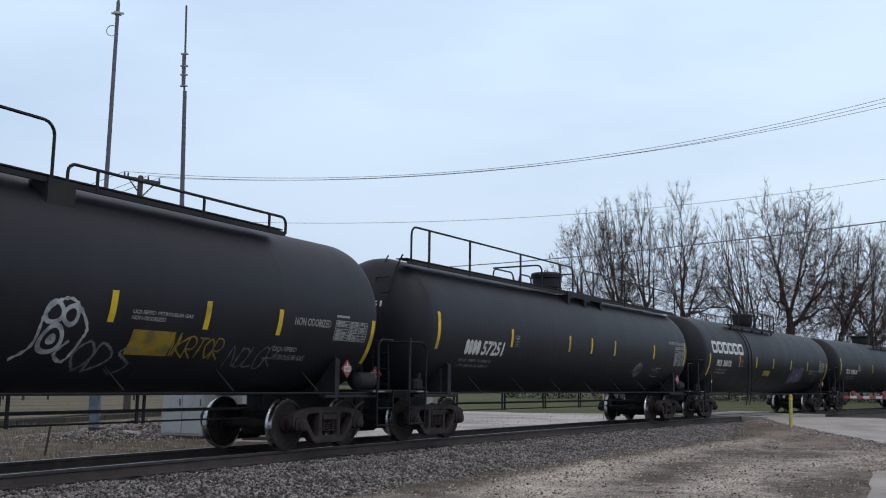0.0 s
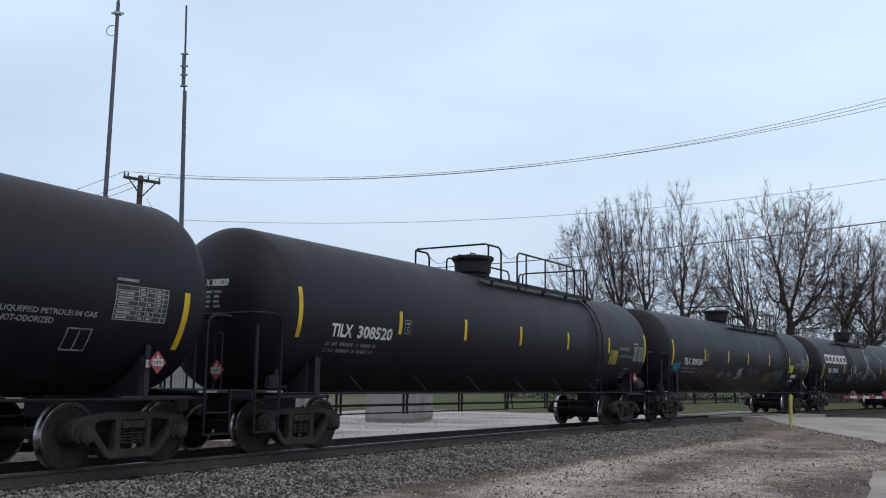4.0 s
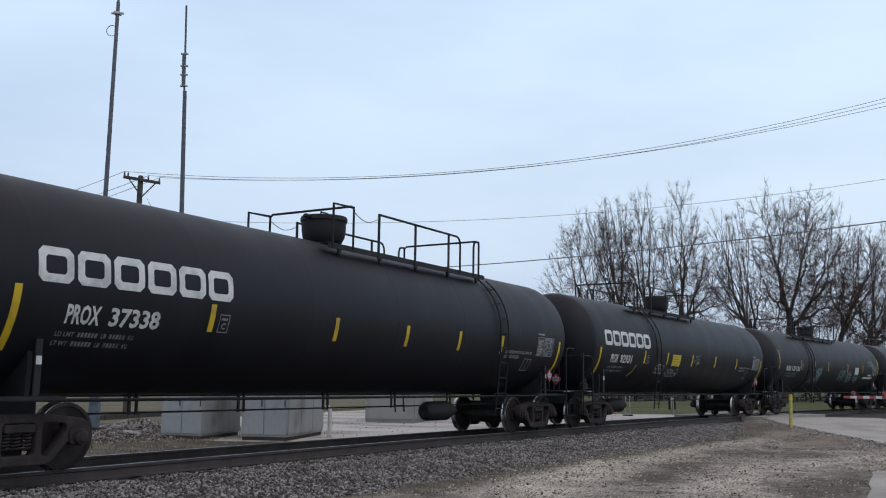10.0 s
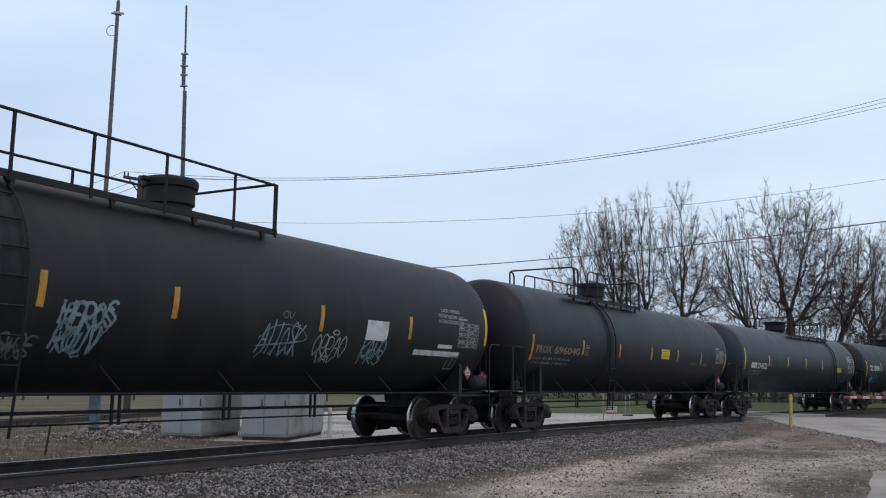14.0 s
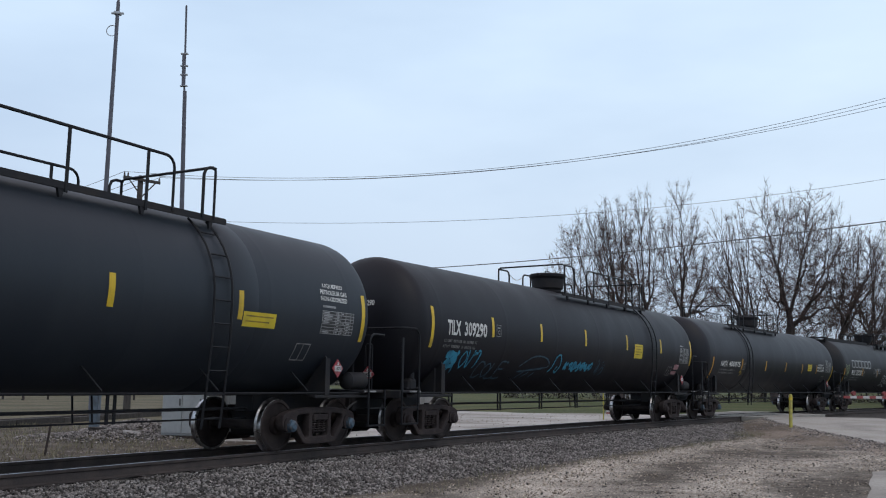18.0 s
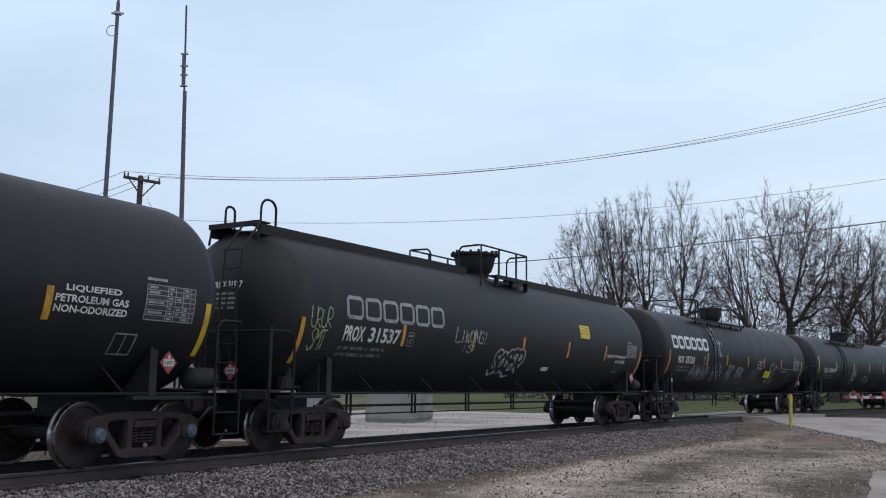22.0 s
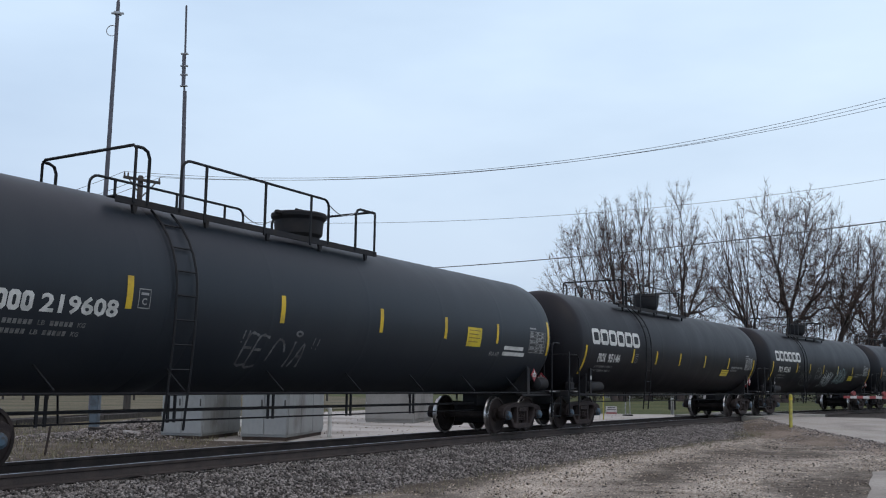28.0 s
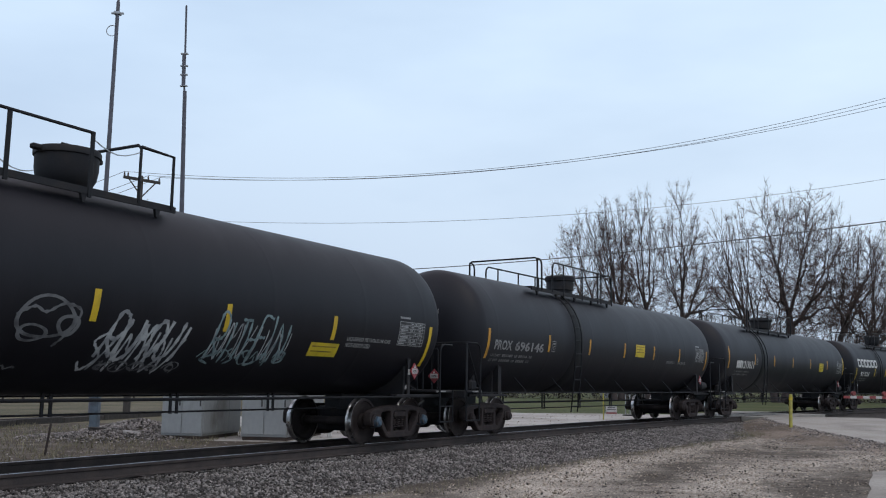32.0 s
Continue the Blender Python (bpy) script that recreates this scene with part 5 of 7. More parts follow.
def streaks(car, path, mat, seed, width=0.07, veil=70, fall=0.8):
    """A dried white spill: a torn bright line, with a veil of fine runs below it."""
    rnd = random.Random(seed)

    def mesh(quads, m):
        vs, fs = [], []
        for a, b, wa, wb in quads:
            k, n = len(vs), max(1, int(abs(a[1] - b[1]) / 0.07))
            for i in range(n + 1):
                u = i / n
                x, z, hw = a[0] + (b[0] - a[0]) * u, a[1] + (b[1] - a[1]) * u, wa + (wb - wa) * u
                vs.extend([(x - hw, z), (x + hw, z)])
            fs.extend((k + 2 * i, k + 2 * i + 1, k + 2 * i + 3, k + 2 * i + 2) for i in range(n))
        o = part("spill_streak", flat_mesh("spill_streak", vs, fs, m, lambda x, z: on_tank(x, min(z, ZC + R - 0.02), 0.006 if m is mat else 0.0045)), car, "white dried spill streaks")
        return tagged(o, kind="stuff")

    line, runs = [], []
    for a, b in zip(path, path[1:]):
        n = max(2, int(math.dist(a, b) / 0.05))
        prev = None
        for i in range(n + 1):
            t = i / n
            p = (a[0] + (b[0] - a[0]) * t + rnd.gauss(0, 0.018), a[1] + (b[1] - a[1]) * t + rnd.gauss(0, 0.012))
            w = width * rnd.uniform(0.12, 0.55)
            if prev:
                line.append((prev[0], p, prev[1], w))
            prev = (p, w)
            if rnd.random() < 0.35:
                q = (p[0] - 0.04 + rnd.gauss(0, 0.02), p[1] - rnd.uniform(0.05, 0.3))
                line.append((p, q, 0.006, 0.002))
    for _ in range(int(1.2 * veil)):
        i = rnd.randrange(len(path) - 1)
        t = rnd.random()
        x = path[i][0] + (path[i + 1][0] - path[i][0]) * t
        z = path[i][1] + (path[i + 1][1] - path[i][1]) * t
        ln = fall * rnd.uniform(0.3, 1.5)
        mid = (x - 0.06 * ln + rnd.gauss(0, 0.015), z - 0.45 * ln)
        w = rnd.uniform(0.002, 0.008)
        runs.append(((x, z), mid, w, w * 0.7))
        runs.append((mid, (x - 0.2 * ln + rnd.gauss(0, 0.02), z - ln), w * 0.7, 0.001))
    mesh(runs, M_VEIL)
    return mesh(line, mat)


def block_logo(car, x0, x1, z0, z1, mat, thin=False, n=6):
    """The lessor's sign as plain hollow blocks with clipped corners."""
    w, h = (x1 - x0) / n, z1 - z0
    t = (0.24 if not thin else 0.16) * h
    for i in range(n):
        a, b = x0 + w * i + 0.05 * w, x0 + w * (i + 1) - 0.05 * w
        c, k = 0.16 * h, 0.07 * h
        outer = [(a + c, z0), (b - c, z0), (b, z0 + c), (b, z1 - c), (b - c, z1), (a + c, z1), (a, z1 - c), (a, z0 + c)]
        inner = [(a + t + k, z0 + t), (b - t - k, z0 + t), (b - t, z0 + t + k), (b - t, z1 - t - k), (b - t - k, z1 - t), (a + t + k, z1 - t), (a + t, z1 - t - k), (a + t, z0 + t + k)]
        vs = outer + inner
        fs = [(j, (j + 1) % 8, 8 + (j + 1) % 8, 8 + j) for j in range(8)]
        part("sign_block", flat_mesh("sign_block", vs, fs, mat, on_tank, 5, z0, z1), car, "white hollow block of a large painted sign")


def fillet(poly, r, n=4):
    """A polygon with its corners rounded."""
    out = []
    for i, p in enumerate(poly):
        p, a, b = Vector(p), Vector(poly[i - 1]), Vector(poly[(i + 1) % len(poly)])
        k = min(r, 0.42 * (a - p).length, 0.42 * (b - p).length)
        u, v = p + (a - p).normalized() * k, p + (b - p).normalized() * k
        for j in range(n + 1):
            t = j / n
            out.append(tuple((1 - t) ** 2 * u + 2 * t * (1 - t) * p + t * t * v))
    return out


def cast_plate(name, outer, holes, half, bevel, mat):
    """A casting standing in the xz plane, with rounded openings and edges."""
    cu = bpy.data.curves.new(name, "CURVE")
    cu.dimensions, cu.fill_mode = "2D", "BOTH"
    cu.extrude, cu.bevel_depth, cu.bevel_resolution, cu.offset = half - bevel, bevel, 1, -bevel
    for poly, r in [(outer, 0.09)] + [(h, 0.06) for h in holes]:
        pts = fillet(poly, r)
        sp = cu.splines.new("POLY")
        sp.points.add(len(pts) - 1)
        for q, (x, z) in zip(sp.points, pts):
            q.co = (x, z, 0, 1)
        sp.use_cyclic_u = True
    ob = new(name, cu)
    me = bpy.data.meshes.new_from_object(ob.evaluated_get(bpy.context.evaluated_depsgraph_get()))
    bpy.data.objects.remove(ob)
    me.transform(Matrix(((1, 0, 0, 0), (0, 0, -1, 0), (0, 1, 0, 0), (0, 0, 0, 1))))
    me.materials.clear()
    me.materials.append(mat)
    me.polygons.foreach_set("use_smooth", [True] * len(me.polygons))
    me.set_sharp_from_angle(angle=0.7)
    me.name = name
    return me


# shared meshes of the running gear
def gear_meshes():
    d = {}
    half = [(0.0, 0.775), (0.42, 0.77), (0.72, 0.735), (0.96, 0.7), (1.1, 0.63), (1.1, 0.48), (1.04, 0.38), (0.95, 0.35), (0.83, 0.36), (0.735, 0.41), (0.5, 0.155), (0.4, 0.115)]
    outer = half + [(-x, z) for x, z in half[:0:-1]]
    holes = [[(-0.235, 0.25), (0.235, 0.25), (0.235, 0.655), (-0.235, 0.655)]]
    for k in (1, -1):
        holes.append([(k * x, z) for x, z in ((0.335, 0.665), (0.68, 0.64), (0.7, 0.55), (0.42, 0.215), (0.335, 0.25))][::k])
    d["frame"] = cast_plate("side_frame", outer, holes, 0.085, 0.022, M_CAST)
    d["pedestal"] = fix_normals(Geo().prism(fillet([(-0.15, -0.1), (0.15, -0.1), (0.17, 0.06), (0.12, 0.14), (-0.12, 0.14), (-0.17, 0.06)], 0.05), -0.11, 0.09).data("bearing_box", M_CAST))
    g = Geo()
    pts = [(0.062 * math.cos(1.1 * i), 0.062 * math.sin(1.1 * i), 0.31 + 0.0075 * i) for i in range(31)]
    d["spring"] = g.tube(pts, 0.014, 5).data("spring", M_CAST, 1.0)
    d["bolster_end"] = Geo().box((0, 0, 0.59), (0.44, 0.2, 0.11), chamfer=0.015).data("bolster_end", M_CAST)
    d["bolster"] = Geo().box((0, 0, 0.6), (0.42, 1.9, 0.24), chamfer=0.03).box((0, 0, 0.36), (0.5, 1.7, 0.3), chamfer=0.03).data("truck_bolster", M_FRAME)
    d["cap"] = Geo().revolve([(0.0, -0.2), (0.055, -0.2), (0.075, -0.18), (0.1, -0.17), (0.115, -0.1), (0.12, 0.02)], "y", 16).data("bearing_cap", M_CAST, 0.6)
    d["capblue"] = Geo().revolve([(0.0, -0.2), (0.055, -0.2), (0.075, -0.18), (0.1, -0.17), (0.115, -0.1), (0.12, 0.02)], "y", 16).data("bearing_cap", M_CAP, 0.6)
    d["axle"] = Geo().revolve([(0, -1.02), (0.07, -1.02), (0.07, -0.86), (0.09, -0.84), (0.085, -0.3), (0.085, 0.3), (0.09, 0.84), (0.07, 0.86), (0.07, 1.02), (0, 1.02)], "y", 14).data("axle", M_WHEEL, 0.6)
    for s, k in ((-1, "near"), (1, "far")):
        pr = [(0.1, 0.655), (0.14, 0.66), (0.15, 0.7), (0.33, 0.745), (0.395, 0.7), (0.4, 0.682), (0.445, 0.682), (0.445, 0.8), (0.452, 0.813), (0.445, 0.819), (0.4, 0.823), (0.388, 0.8), (0.33, 0.785), (0.16, 0.76), (0.15, 0.84), (0.12, 0.85), (0.1, 0.85)]
        d["wheel_" + k] = fix_normals(Geo().revolve([(r, s * y) for r, y in pr], "y", 40).data("wheel", M_WHEEL, 0.7))
        tr = [(0.44, 0.681), (0.476, 0.683), (0.487, 0.695), (0.482, 0.708), (0.463, 0.722), (0.4575, 0.74), (0.4545, 0.808), (0.448, 0.812), (0.44, 0.75)]
        d["tread_" + k] = fix_normals(Geo().revolve([(r, s * y) for r, y in tr], "y", 48).data("tread", M_TREAD, 0.7))
    # end deck with its steps, stair irons and handrails; x runs inwards from the coupler's end
    d["deck"] = Geo().box((0.66, 0, 1.06), (0.76, 2.88, 0.05), chamfer=0.01).box((0.3, 0, 1.0), (0.06, 2.9, 0.16), chamfer=0.01).box((1.55, -1.25, 0.97), (1.75, 0.16, 0.06), chamfer=0.01).box((1.55, 1.25, 0.97), (1.75, 0.16, 0.06), chamfer=0.01).data("end_deck", M_FRAME)
    d["sill"] = Geo().box((1.5, 0, 0.84), (2.6, 0.42, 0.34), chamfer=0.02).box((0.28, 0, 0.86), (0.12, 0.56, 0.46), chamfer=0.02).data("stub_sill", M_FRAME)
    g = Geo().box((0.06, 0, 0.86), (0.5, 0.14, 0.16), chamfer=0.02)
    g.prism([(-0.12, 0.72), (0.08, 0.72), (0.12, 0.8), (0.12, 0.95), (0.06, 1.0), (-0.12, 1.0)], -0.16, 0.12)
    d["coupler"] = g.data("coupler", M_CAST)
    d["hose"] = Geo().tube([(0.3, -0.3, 0.82), (0.1, -0.3, 0.74), (-0.02, -0.22, 0.55), (-0.06, -0.1, 0.5), (-0.08, 0, 0.56)], 0.028, 6).data("brake_hose", M_INK, 1.0)
    for key, top in (("end_rail", 2.08), ("mid_end_rail", 2.17), ("tall_end_rail", 2.25), ("high_end_rail", 2.36)):
        side = lambda s: [(0.92, s * 1.47, 0.8), (0.92, s * 1.47, 1.4), (0.92, s * 1.47, top - 0.19)] + [(0.73 + 0.19 * math.cos(a), s * 1.47, top - 0.19 + 0.19 * math.sin(a)) for a in (0.25, 0.5, 0.8, 1.1, 1.35, 1.571)] + [(0.45, s * 1.47, top), (0.36, s * 1.44, top), (0.32, s * 1.36, top), (0.32, s * 1.2, top)]
        d[key] = Geo().tube(side(-1) + side(1)[::-1], 0.022, 6).data("end_handrail", M_RAILING, 1.0)
    d["stanchion"] = Geo().tube([(0.32, -0.08, 1.06), (0.32, -0.08, 1.98), (0.32, -0.05, 2.03), (0.32, 0.05, 2.03), (0.32, 0.08, 1.98), (0.32, 0.08, 1.06)], 0.02, 6).data("stanchion", M_RAILING, 1.0)
    d["high_grab_post"] = Geo().tube([(0.66, -1.46, 1.05), (0.66, -1.46, 2.66), (0.69, -1.46, 2.74), (0.76, -1.45, 2.78), (0.88, -1.36, 2.78)], 0.022, 6).data("grab_post", M_RAILING, 1.0)
    d["rail_brace"] = Geo().tube([(0.36, -1.46, 2.1), (0.9, -1.46, 1.12)], 0.02, 6).data("rail_brace", M_RAILING)
    d["corner_post"] = Geo().box((0.34, -1.45, 1.6), (0.07, 0.04, 1.1), chamfer=0.008).data("corner_post", M_RAILING)
    d["grab_post"] = Geo().tube([(0.66, -1.46, 1.05), (0.66, -1.46, 2.3), (0.69, -1.46, 2.38), (0.76, -1.45, 2.42), (0.84, -1.4, 2.42)], 0.024, 6).data("grab_post", M_RAILING, 1.0)
    g = Geo().tube([(0.33, -1.46, 1.1), (0.33, -1.46, 0.4), (0.9, -1.46, 0.4), (0.9, -1.46, 1.1)], 0.02, 6).box((0.615, -1.42, 0.41), (0.57, 0.12, 0.02)).box((0.615, -1.42, 0.74), (0.58, 0.1, 0.02))
    d["steps"] = g.data("sill_step", M_RAILING)
    d["saddle_post"] = Geo().box((0, -1.315, 1.36), (0.1, 0.03, 0.74), chamfer=0.006).data("saddle_post", M_FRAME)
    d["post_mark"] = Geo().box((0, -1.333, 1.46), (0.08, 0.004, 0.11)).data("post_mark", M_WHITE)
    d["brake_valve"] = Geo().box((0, -1.0, 1.2), (0.3, 0.2, 0.26), chamfer=0.05).box((0.02, -1.02, 1.4), (0.12, 0.12, 0.22), chamfer=0.03).tube([(-0.2, -1.05, 1.12), (0.3, -1.05, 1.14), (0.36, -1.0, 0.9)], 0.022, 6).data("brake_valve", M_FRAME)
    d["lever"] = Geo().box((0, -0.5, 0.6), (0.09, 0.05, 0.5)).box((0.18, -0.5, 0.66), (0.4, 0.07, 0.09)).data("brake_lever", M_FRAME)
    # saddle: the web that carries the tank over the truck
    g = Geo()
    prof = [(-1.18, 0.98), (-1.2, 1.4), (-1.19, 1.55)]
    for i in range(13):
        a = radians(218 + (322 - 218) * i / 12)
        prof.append((R * math.cos(a) * 1.0, ZC + R * math.sin(a)))
    prof += [(1.19, 1.55), (1.2, 1.4), (1.18, 0.98)]
    n = len(prof)
    vs = [(xx, yy, zz) for xx in (-0.035, 0.035) for yy, zz in prof]
    g.add(vs, [tuple(range(n)), tuple(range(2 * n - 1, n - 1, -1))] + [(i, i + n, (i + 1) % n + n, (i + 1) % n) for i in range(n)])
    d["saddle"] = fix_normals(g.data("saddle", M_FRAME))
    for s, key in ((-1, "gusset_near"), (1, "gusset_far")):
        q = [(s * 0.75, 1.0), (s * 1.31, 1.0), (s * 1.33, 1.62), (s * 1.27, 1.72), (s * 1.1, 1.5)]
        vs = [(xx, yy, zz) for xx in (-0.02, 0.02) for yy, zz in q]
        n = len(q)
        g = Geo().add(vs, [tuple(range(n)), tuple(range(2 * n - 1, n - 1, -1))] + [(i, i + n, (i + 1) % n + n, (i + 1) % n) for i in range(n)])
        g.box((0, s * 1.325, 1.33), (0.14, 0.025, 0.66))
        d[key] = fix_normals(g.data("saddle_gusset", M_FRAME))
    d["end_reservoir"] = Geo().revolve([(0, -0.33), (0.1, -0.32), (0.17, -0.25), (0.175, 0.25), (0.1, 0.32), (0, 0.33)], "x", 18).data("air_reservoir", M_FRAME, 0.7)
    d["placard_board"] = Geo().prism([(0, -0.19), (0.19, 0), (0, 0.19), (-0.19, 0)], -0.012, 0.012).data("placard", M_RED)
    d["placard_band"] = Geo().box((0, -0.016, 0), (0.23, 0.008, 0.12)).data("placard_band", M_GATEWHITE)
    d["placard_flame"] = Geo().prism([(-0.035, 0.07), (0.035, 0.07), (0.0, 0.14)], -0.02, -0.012).data("placard_symbol", M_GATEWHITE)
    d["reservoir"] = Geo().revolve([(0, -0.5), (0.1, -0.49), (0.15, -0.44), (0.155, 0), (0.15, 0.44), (0.1, 0.49), (0, 0.5)], "x", 18).data("air_reservoir", M_FRAME, 0.7)
    d["cylinder"] = Geo().revolve([(0, -0.66), (0.14, -0.65), (0.22, -0.52), (0.225, 0.3), (0.14, 0.38), (0.12, 0.66), (0, 0.67)], "x", 16).data("brake_cylinder", M_FRAME, 0.7)
    d["hanger"] = Geo().box((-0.07, 0, 0.82), (0.045, 0.03, 0.5)).box((0.07, 0, 0.82), (0.045, 0.03, 0.5)).data("pipe_hanger", M_FRAME)
    d["bracket"] = Geo().tube([(-0.14, -1.03, 1.405), (0.0, -1.3, 1.07)], 0.017, 5).data("rail_bracket", M_RAILING)
    return d


GEAR = gear_meshes()
WHEELSETS = []


def tank_shell(x0, x1, mat, seams):
    prof = []
    for i in range(11):
        a = math.pi / 2 * i / 10
        prof.append((R * math.sin(a), x0 - 0.70 * math.cos(a)))
    for s in seams:
        prof += [(R, s - 0.12), (R, s - 0.03), (R + 0.0008, s - 0.015), (R + 0.0008, s + 0.015), (R, s + 0.03), (R, s + 0.12)]
    for i in range(11):
        a = math.pi / 2 * i / 10
        prof.append((R * math.cos(a), x1 + 0.70 * math.sin(a)))
    prof[0], prof[-1] = (0.001, x0 - 0.70), (0.001, x1 + 0.70)
    return fix_normals(Geo().revolve(prof, "x", 72, at=(0, 0, ZC)).data("tank", mat, 0.7))


def loop_rail(pts, r=0.0245):
    return Geo().tube(pts, r, 6)


def rounded(a, b, y, z0, z1, q=0.18):
    """A rail from a to b at height z1 that bends down to z0 at both ends."""
    return [(a, y, z0), (a, y, z1 - q)] + [(a + q - q * math.cos(t), y, z1 - q + q * math.sin(t)) for t in (0.4, 0.8, 1.2)] + [(a + q, y, z1), (b - q, y, z1)] + [(b - q + q * math.sin(t), y, z1 - q + q * math.cos(t)) for t in (0.4, 0.8, 1.2)] + [(b, y, z1 - q), (b, y, z0)]


def manway(car, x, style="drum"):
    if style in ("drum", "pan"):
        pr = [(0.0, 3.85), (0.27, 3.85), (0.28, 3.99), (0.36, 4.06), (0.41, 4.16), (0.432, 4.3), (0.436, 4.48), (0.46, 4.49), (0.462, 4.56), (0.445, 4.59), (0.3, 4.61), (0.0, 4.62)]
    elif style == "bowl":
        pr = [(0.0, 3.85), (0.4, 3.85), (0.41, 4.04), (0.47, 4.1), (0.49, 4.37), (0.55, 4.43), (0.56, 4.49), (0.54, 4.52), (0.42, 4.54), (0.0, 4.55)]
    elif style == "wide":
        pr = [(0.0, 3.9), (0.36, 3.9), (0.37, 4.07), (0.45, 4.16), (0.5, 4.3), (0.53, 4.45), (0.55, 4.52), (0.59, 4.54), (0.6, 4.59), (0.58, 4.61), (0.5, 4.63), (0.0, 4.65)]
    else:
        pr = [(0.0, 3.85), (0.36, 3.85), (0.36, 4.1), (0.4, 4.12), (0.4, 4.38), (0.44, 4.4), (0.45, 4.5), (0.42, 4.55), (0.0, 4.56)]
    if style not in ("bowl", "wide"):
        pr = [(a * 1.05, b) for a, b in pr]
    d = part("manway_housing", Geo().revolve(pr, "z", 28, at=(x, 0, 0)).data("manway_housing", M_FRAME, 0.6), car, "round black protective housing on the tank's top")
    top, rim = pr[-1][1], max(a for a, b in pr)
    if style == "wide":
        bolt = Geo().box((0, 0, 0), (0.09, 0.06, 0.1), chamfer=0.015).data("bolt", M_FRAME)
        for k in range(18):
            a = math.tau * k / 18
            part("bolt", bolt, d, at=(x + (rim - 0.01) * math.cos(a), (rim - 0.01) * math.sin(a), top - 0.045 + 0.02 * (k % 3 - 1))).rotation_euler = (0, 0, a)
    else:
        z = top - 0.07
        part("lid_handle", Geo().tube([(x - 0.13, 0, z), (x - 0.11, 0, z + 0.14), (x + 0.11, 0, z + 0.14), (x + 0.13, 0, z)], 0.018, 6).data("lid_handle", M_RAILING), d)
    for k in (0, 1):
        part("hinge_lug", Geo().box((x + (rim + 0.06) * (1 if k else -1), 0, top - 0.08), (0.16, 0.1, 0.08), chamfer=0.02).data("hinge_lug", M_FRAME), d)


def top_platform(car, x0, x1, style, flip, ladder, zt):
    """Walkways on both shoulders of the tank, railings along and across."""
    zb = 3.79
    x0, x1 = set_back(x0), set_back(x1)
    m = (lambda x: x0 + x1 - x) if flip else (lambda x: x)
    manway(car, m(x1 - (1.17 if style != "box" else 1.5)), style)
    for s, nm in ((-1, "near"), (1, "far")):
        g = Geo().box(((x0 + x1) / 2, s * 0.95, zb + 0.06), (x1 - x0, 0.2, 0.02)).box(((x0 + x1) / 2, s * 1.06, zb + 0.01), (x1 - x0, 0.04, 0.09))
        w = part("walkway", g.data("walkway", M_FRAME), car)
        for i in range(5):
            x = x0 + 0.35 + (x1 - x0 - 0.7) * i / 4
            part("bracket", Geo().prism([(x - 0.02, 3.64), (x + 0.02, 3.64), (x + 0.06, 3.8), (x - 0.06, 3.8)], s * 1.02, s * 1.07).data("bracket", M_FRAME), w)
        y = s * 1.08
        last = x1 - 0.09 if style == "pan" else x1 - 0.05 if style == "box" else x1 - 1.61
        bend = [(m(x0 + 1.2 + 0.18 - 0.18 * math.cos(t)), y, zt - 0.18 + 0.18 * math.sin(t)) for t in (0.0, 0.4, 0.8, 1.2, 1.571)]
        tail = [(m(last), y, zt)]
        if style == "bowl":
            tail = [(m(last - 0.14 + 0.14 * math.sin(t)), y, zt - 0.14 + 0.14 * math.cos(t)) for t in (0.0, 0.5, 1.0, 1.571)] + [(m(last), y, zb)]
        r = part("side_railing", loop_rail([(m(x0 + 1.2), y, zb)] + bend + tail).data("side_railing", M_RAILING, 1.0), car)
        for x in (x0 + 3.14, x1 - 1.66) if style == "pan" else (x0 + 1.73, x0 + 3.14, last - 0.52) if style == "bowl" else (x0 + 1.73, x0 + 3.14, last) if style == "drum" else (x0 + 1.9, x0 + 3.15, x0 + 4.5, x1 - 1.1, last):
            part("post", Geo().box((m(x), y, (zb + zt) / 2 - 0.03), (0.066 if style == "drum" else 0.05, 0.03, zt - zb + 0.1), chamfer=0.006).data("post", M_RAILING), r)
    # rails across the tank at both ends of the platform
    ends = ((m(x0 + 0.3), m(x0 + 0.56)), (m(x1 - 0.09), m(x1 - 0.74))) if style == "bowl" else ((m(x0 + 0.3), m(x0 + 0.56)), (m(x1 - 0.74), m(x1 - 0.09))) if style == "drum" else ((m(x0 + 0.3), m(x0 + 0.56)), (m(x1 - 0.09), m(x1 - 0.62))) if style == "pan" else ((m(x0 + 0.3), m(x0 + 0.56)), (m(x1 - 0.05), m(x1 - 0.09)))
    for x, back in ends:
        g = loop_rail([(x, -1.08, zb), (x, -1.08, zt - 0.03), (x, -1.02, zt + 0.03), (x, 1.02, zt + 0.03), (x, 1.08, zt - 0.03), (x, 1.08, zb)])
        c = part("cross_railing", g.data("cross_railing", M_RAILING, 1.0), car)
        for s in (-1, 1):
            way = 0.14 if back > x else -0.14
            knee = [(back - way, s * 1.08, zt), (back - 0.3 * way, s * 1.08, zt - 0.04), (back, s * 1.08, zt - 0.14)] if x == ends[0][0] or style in ("bowl", "pan") else [(back, s * 1.08, zt - 0.02)]
            part("post", Geo().tube([(x, s * 1.08, zt)] + knee + [(back, s * 1.08, zb)], 0.027, 5).data("post", M_RAILING, 0.9), c)
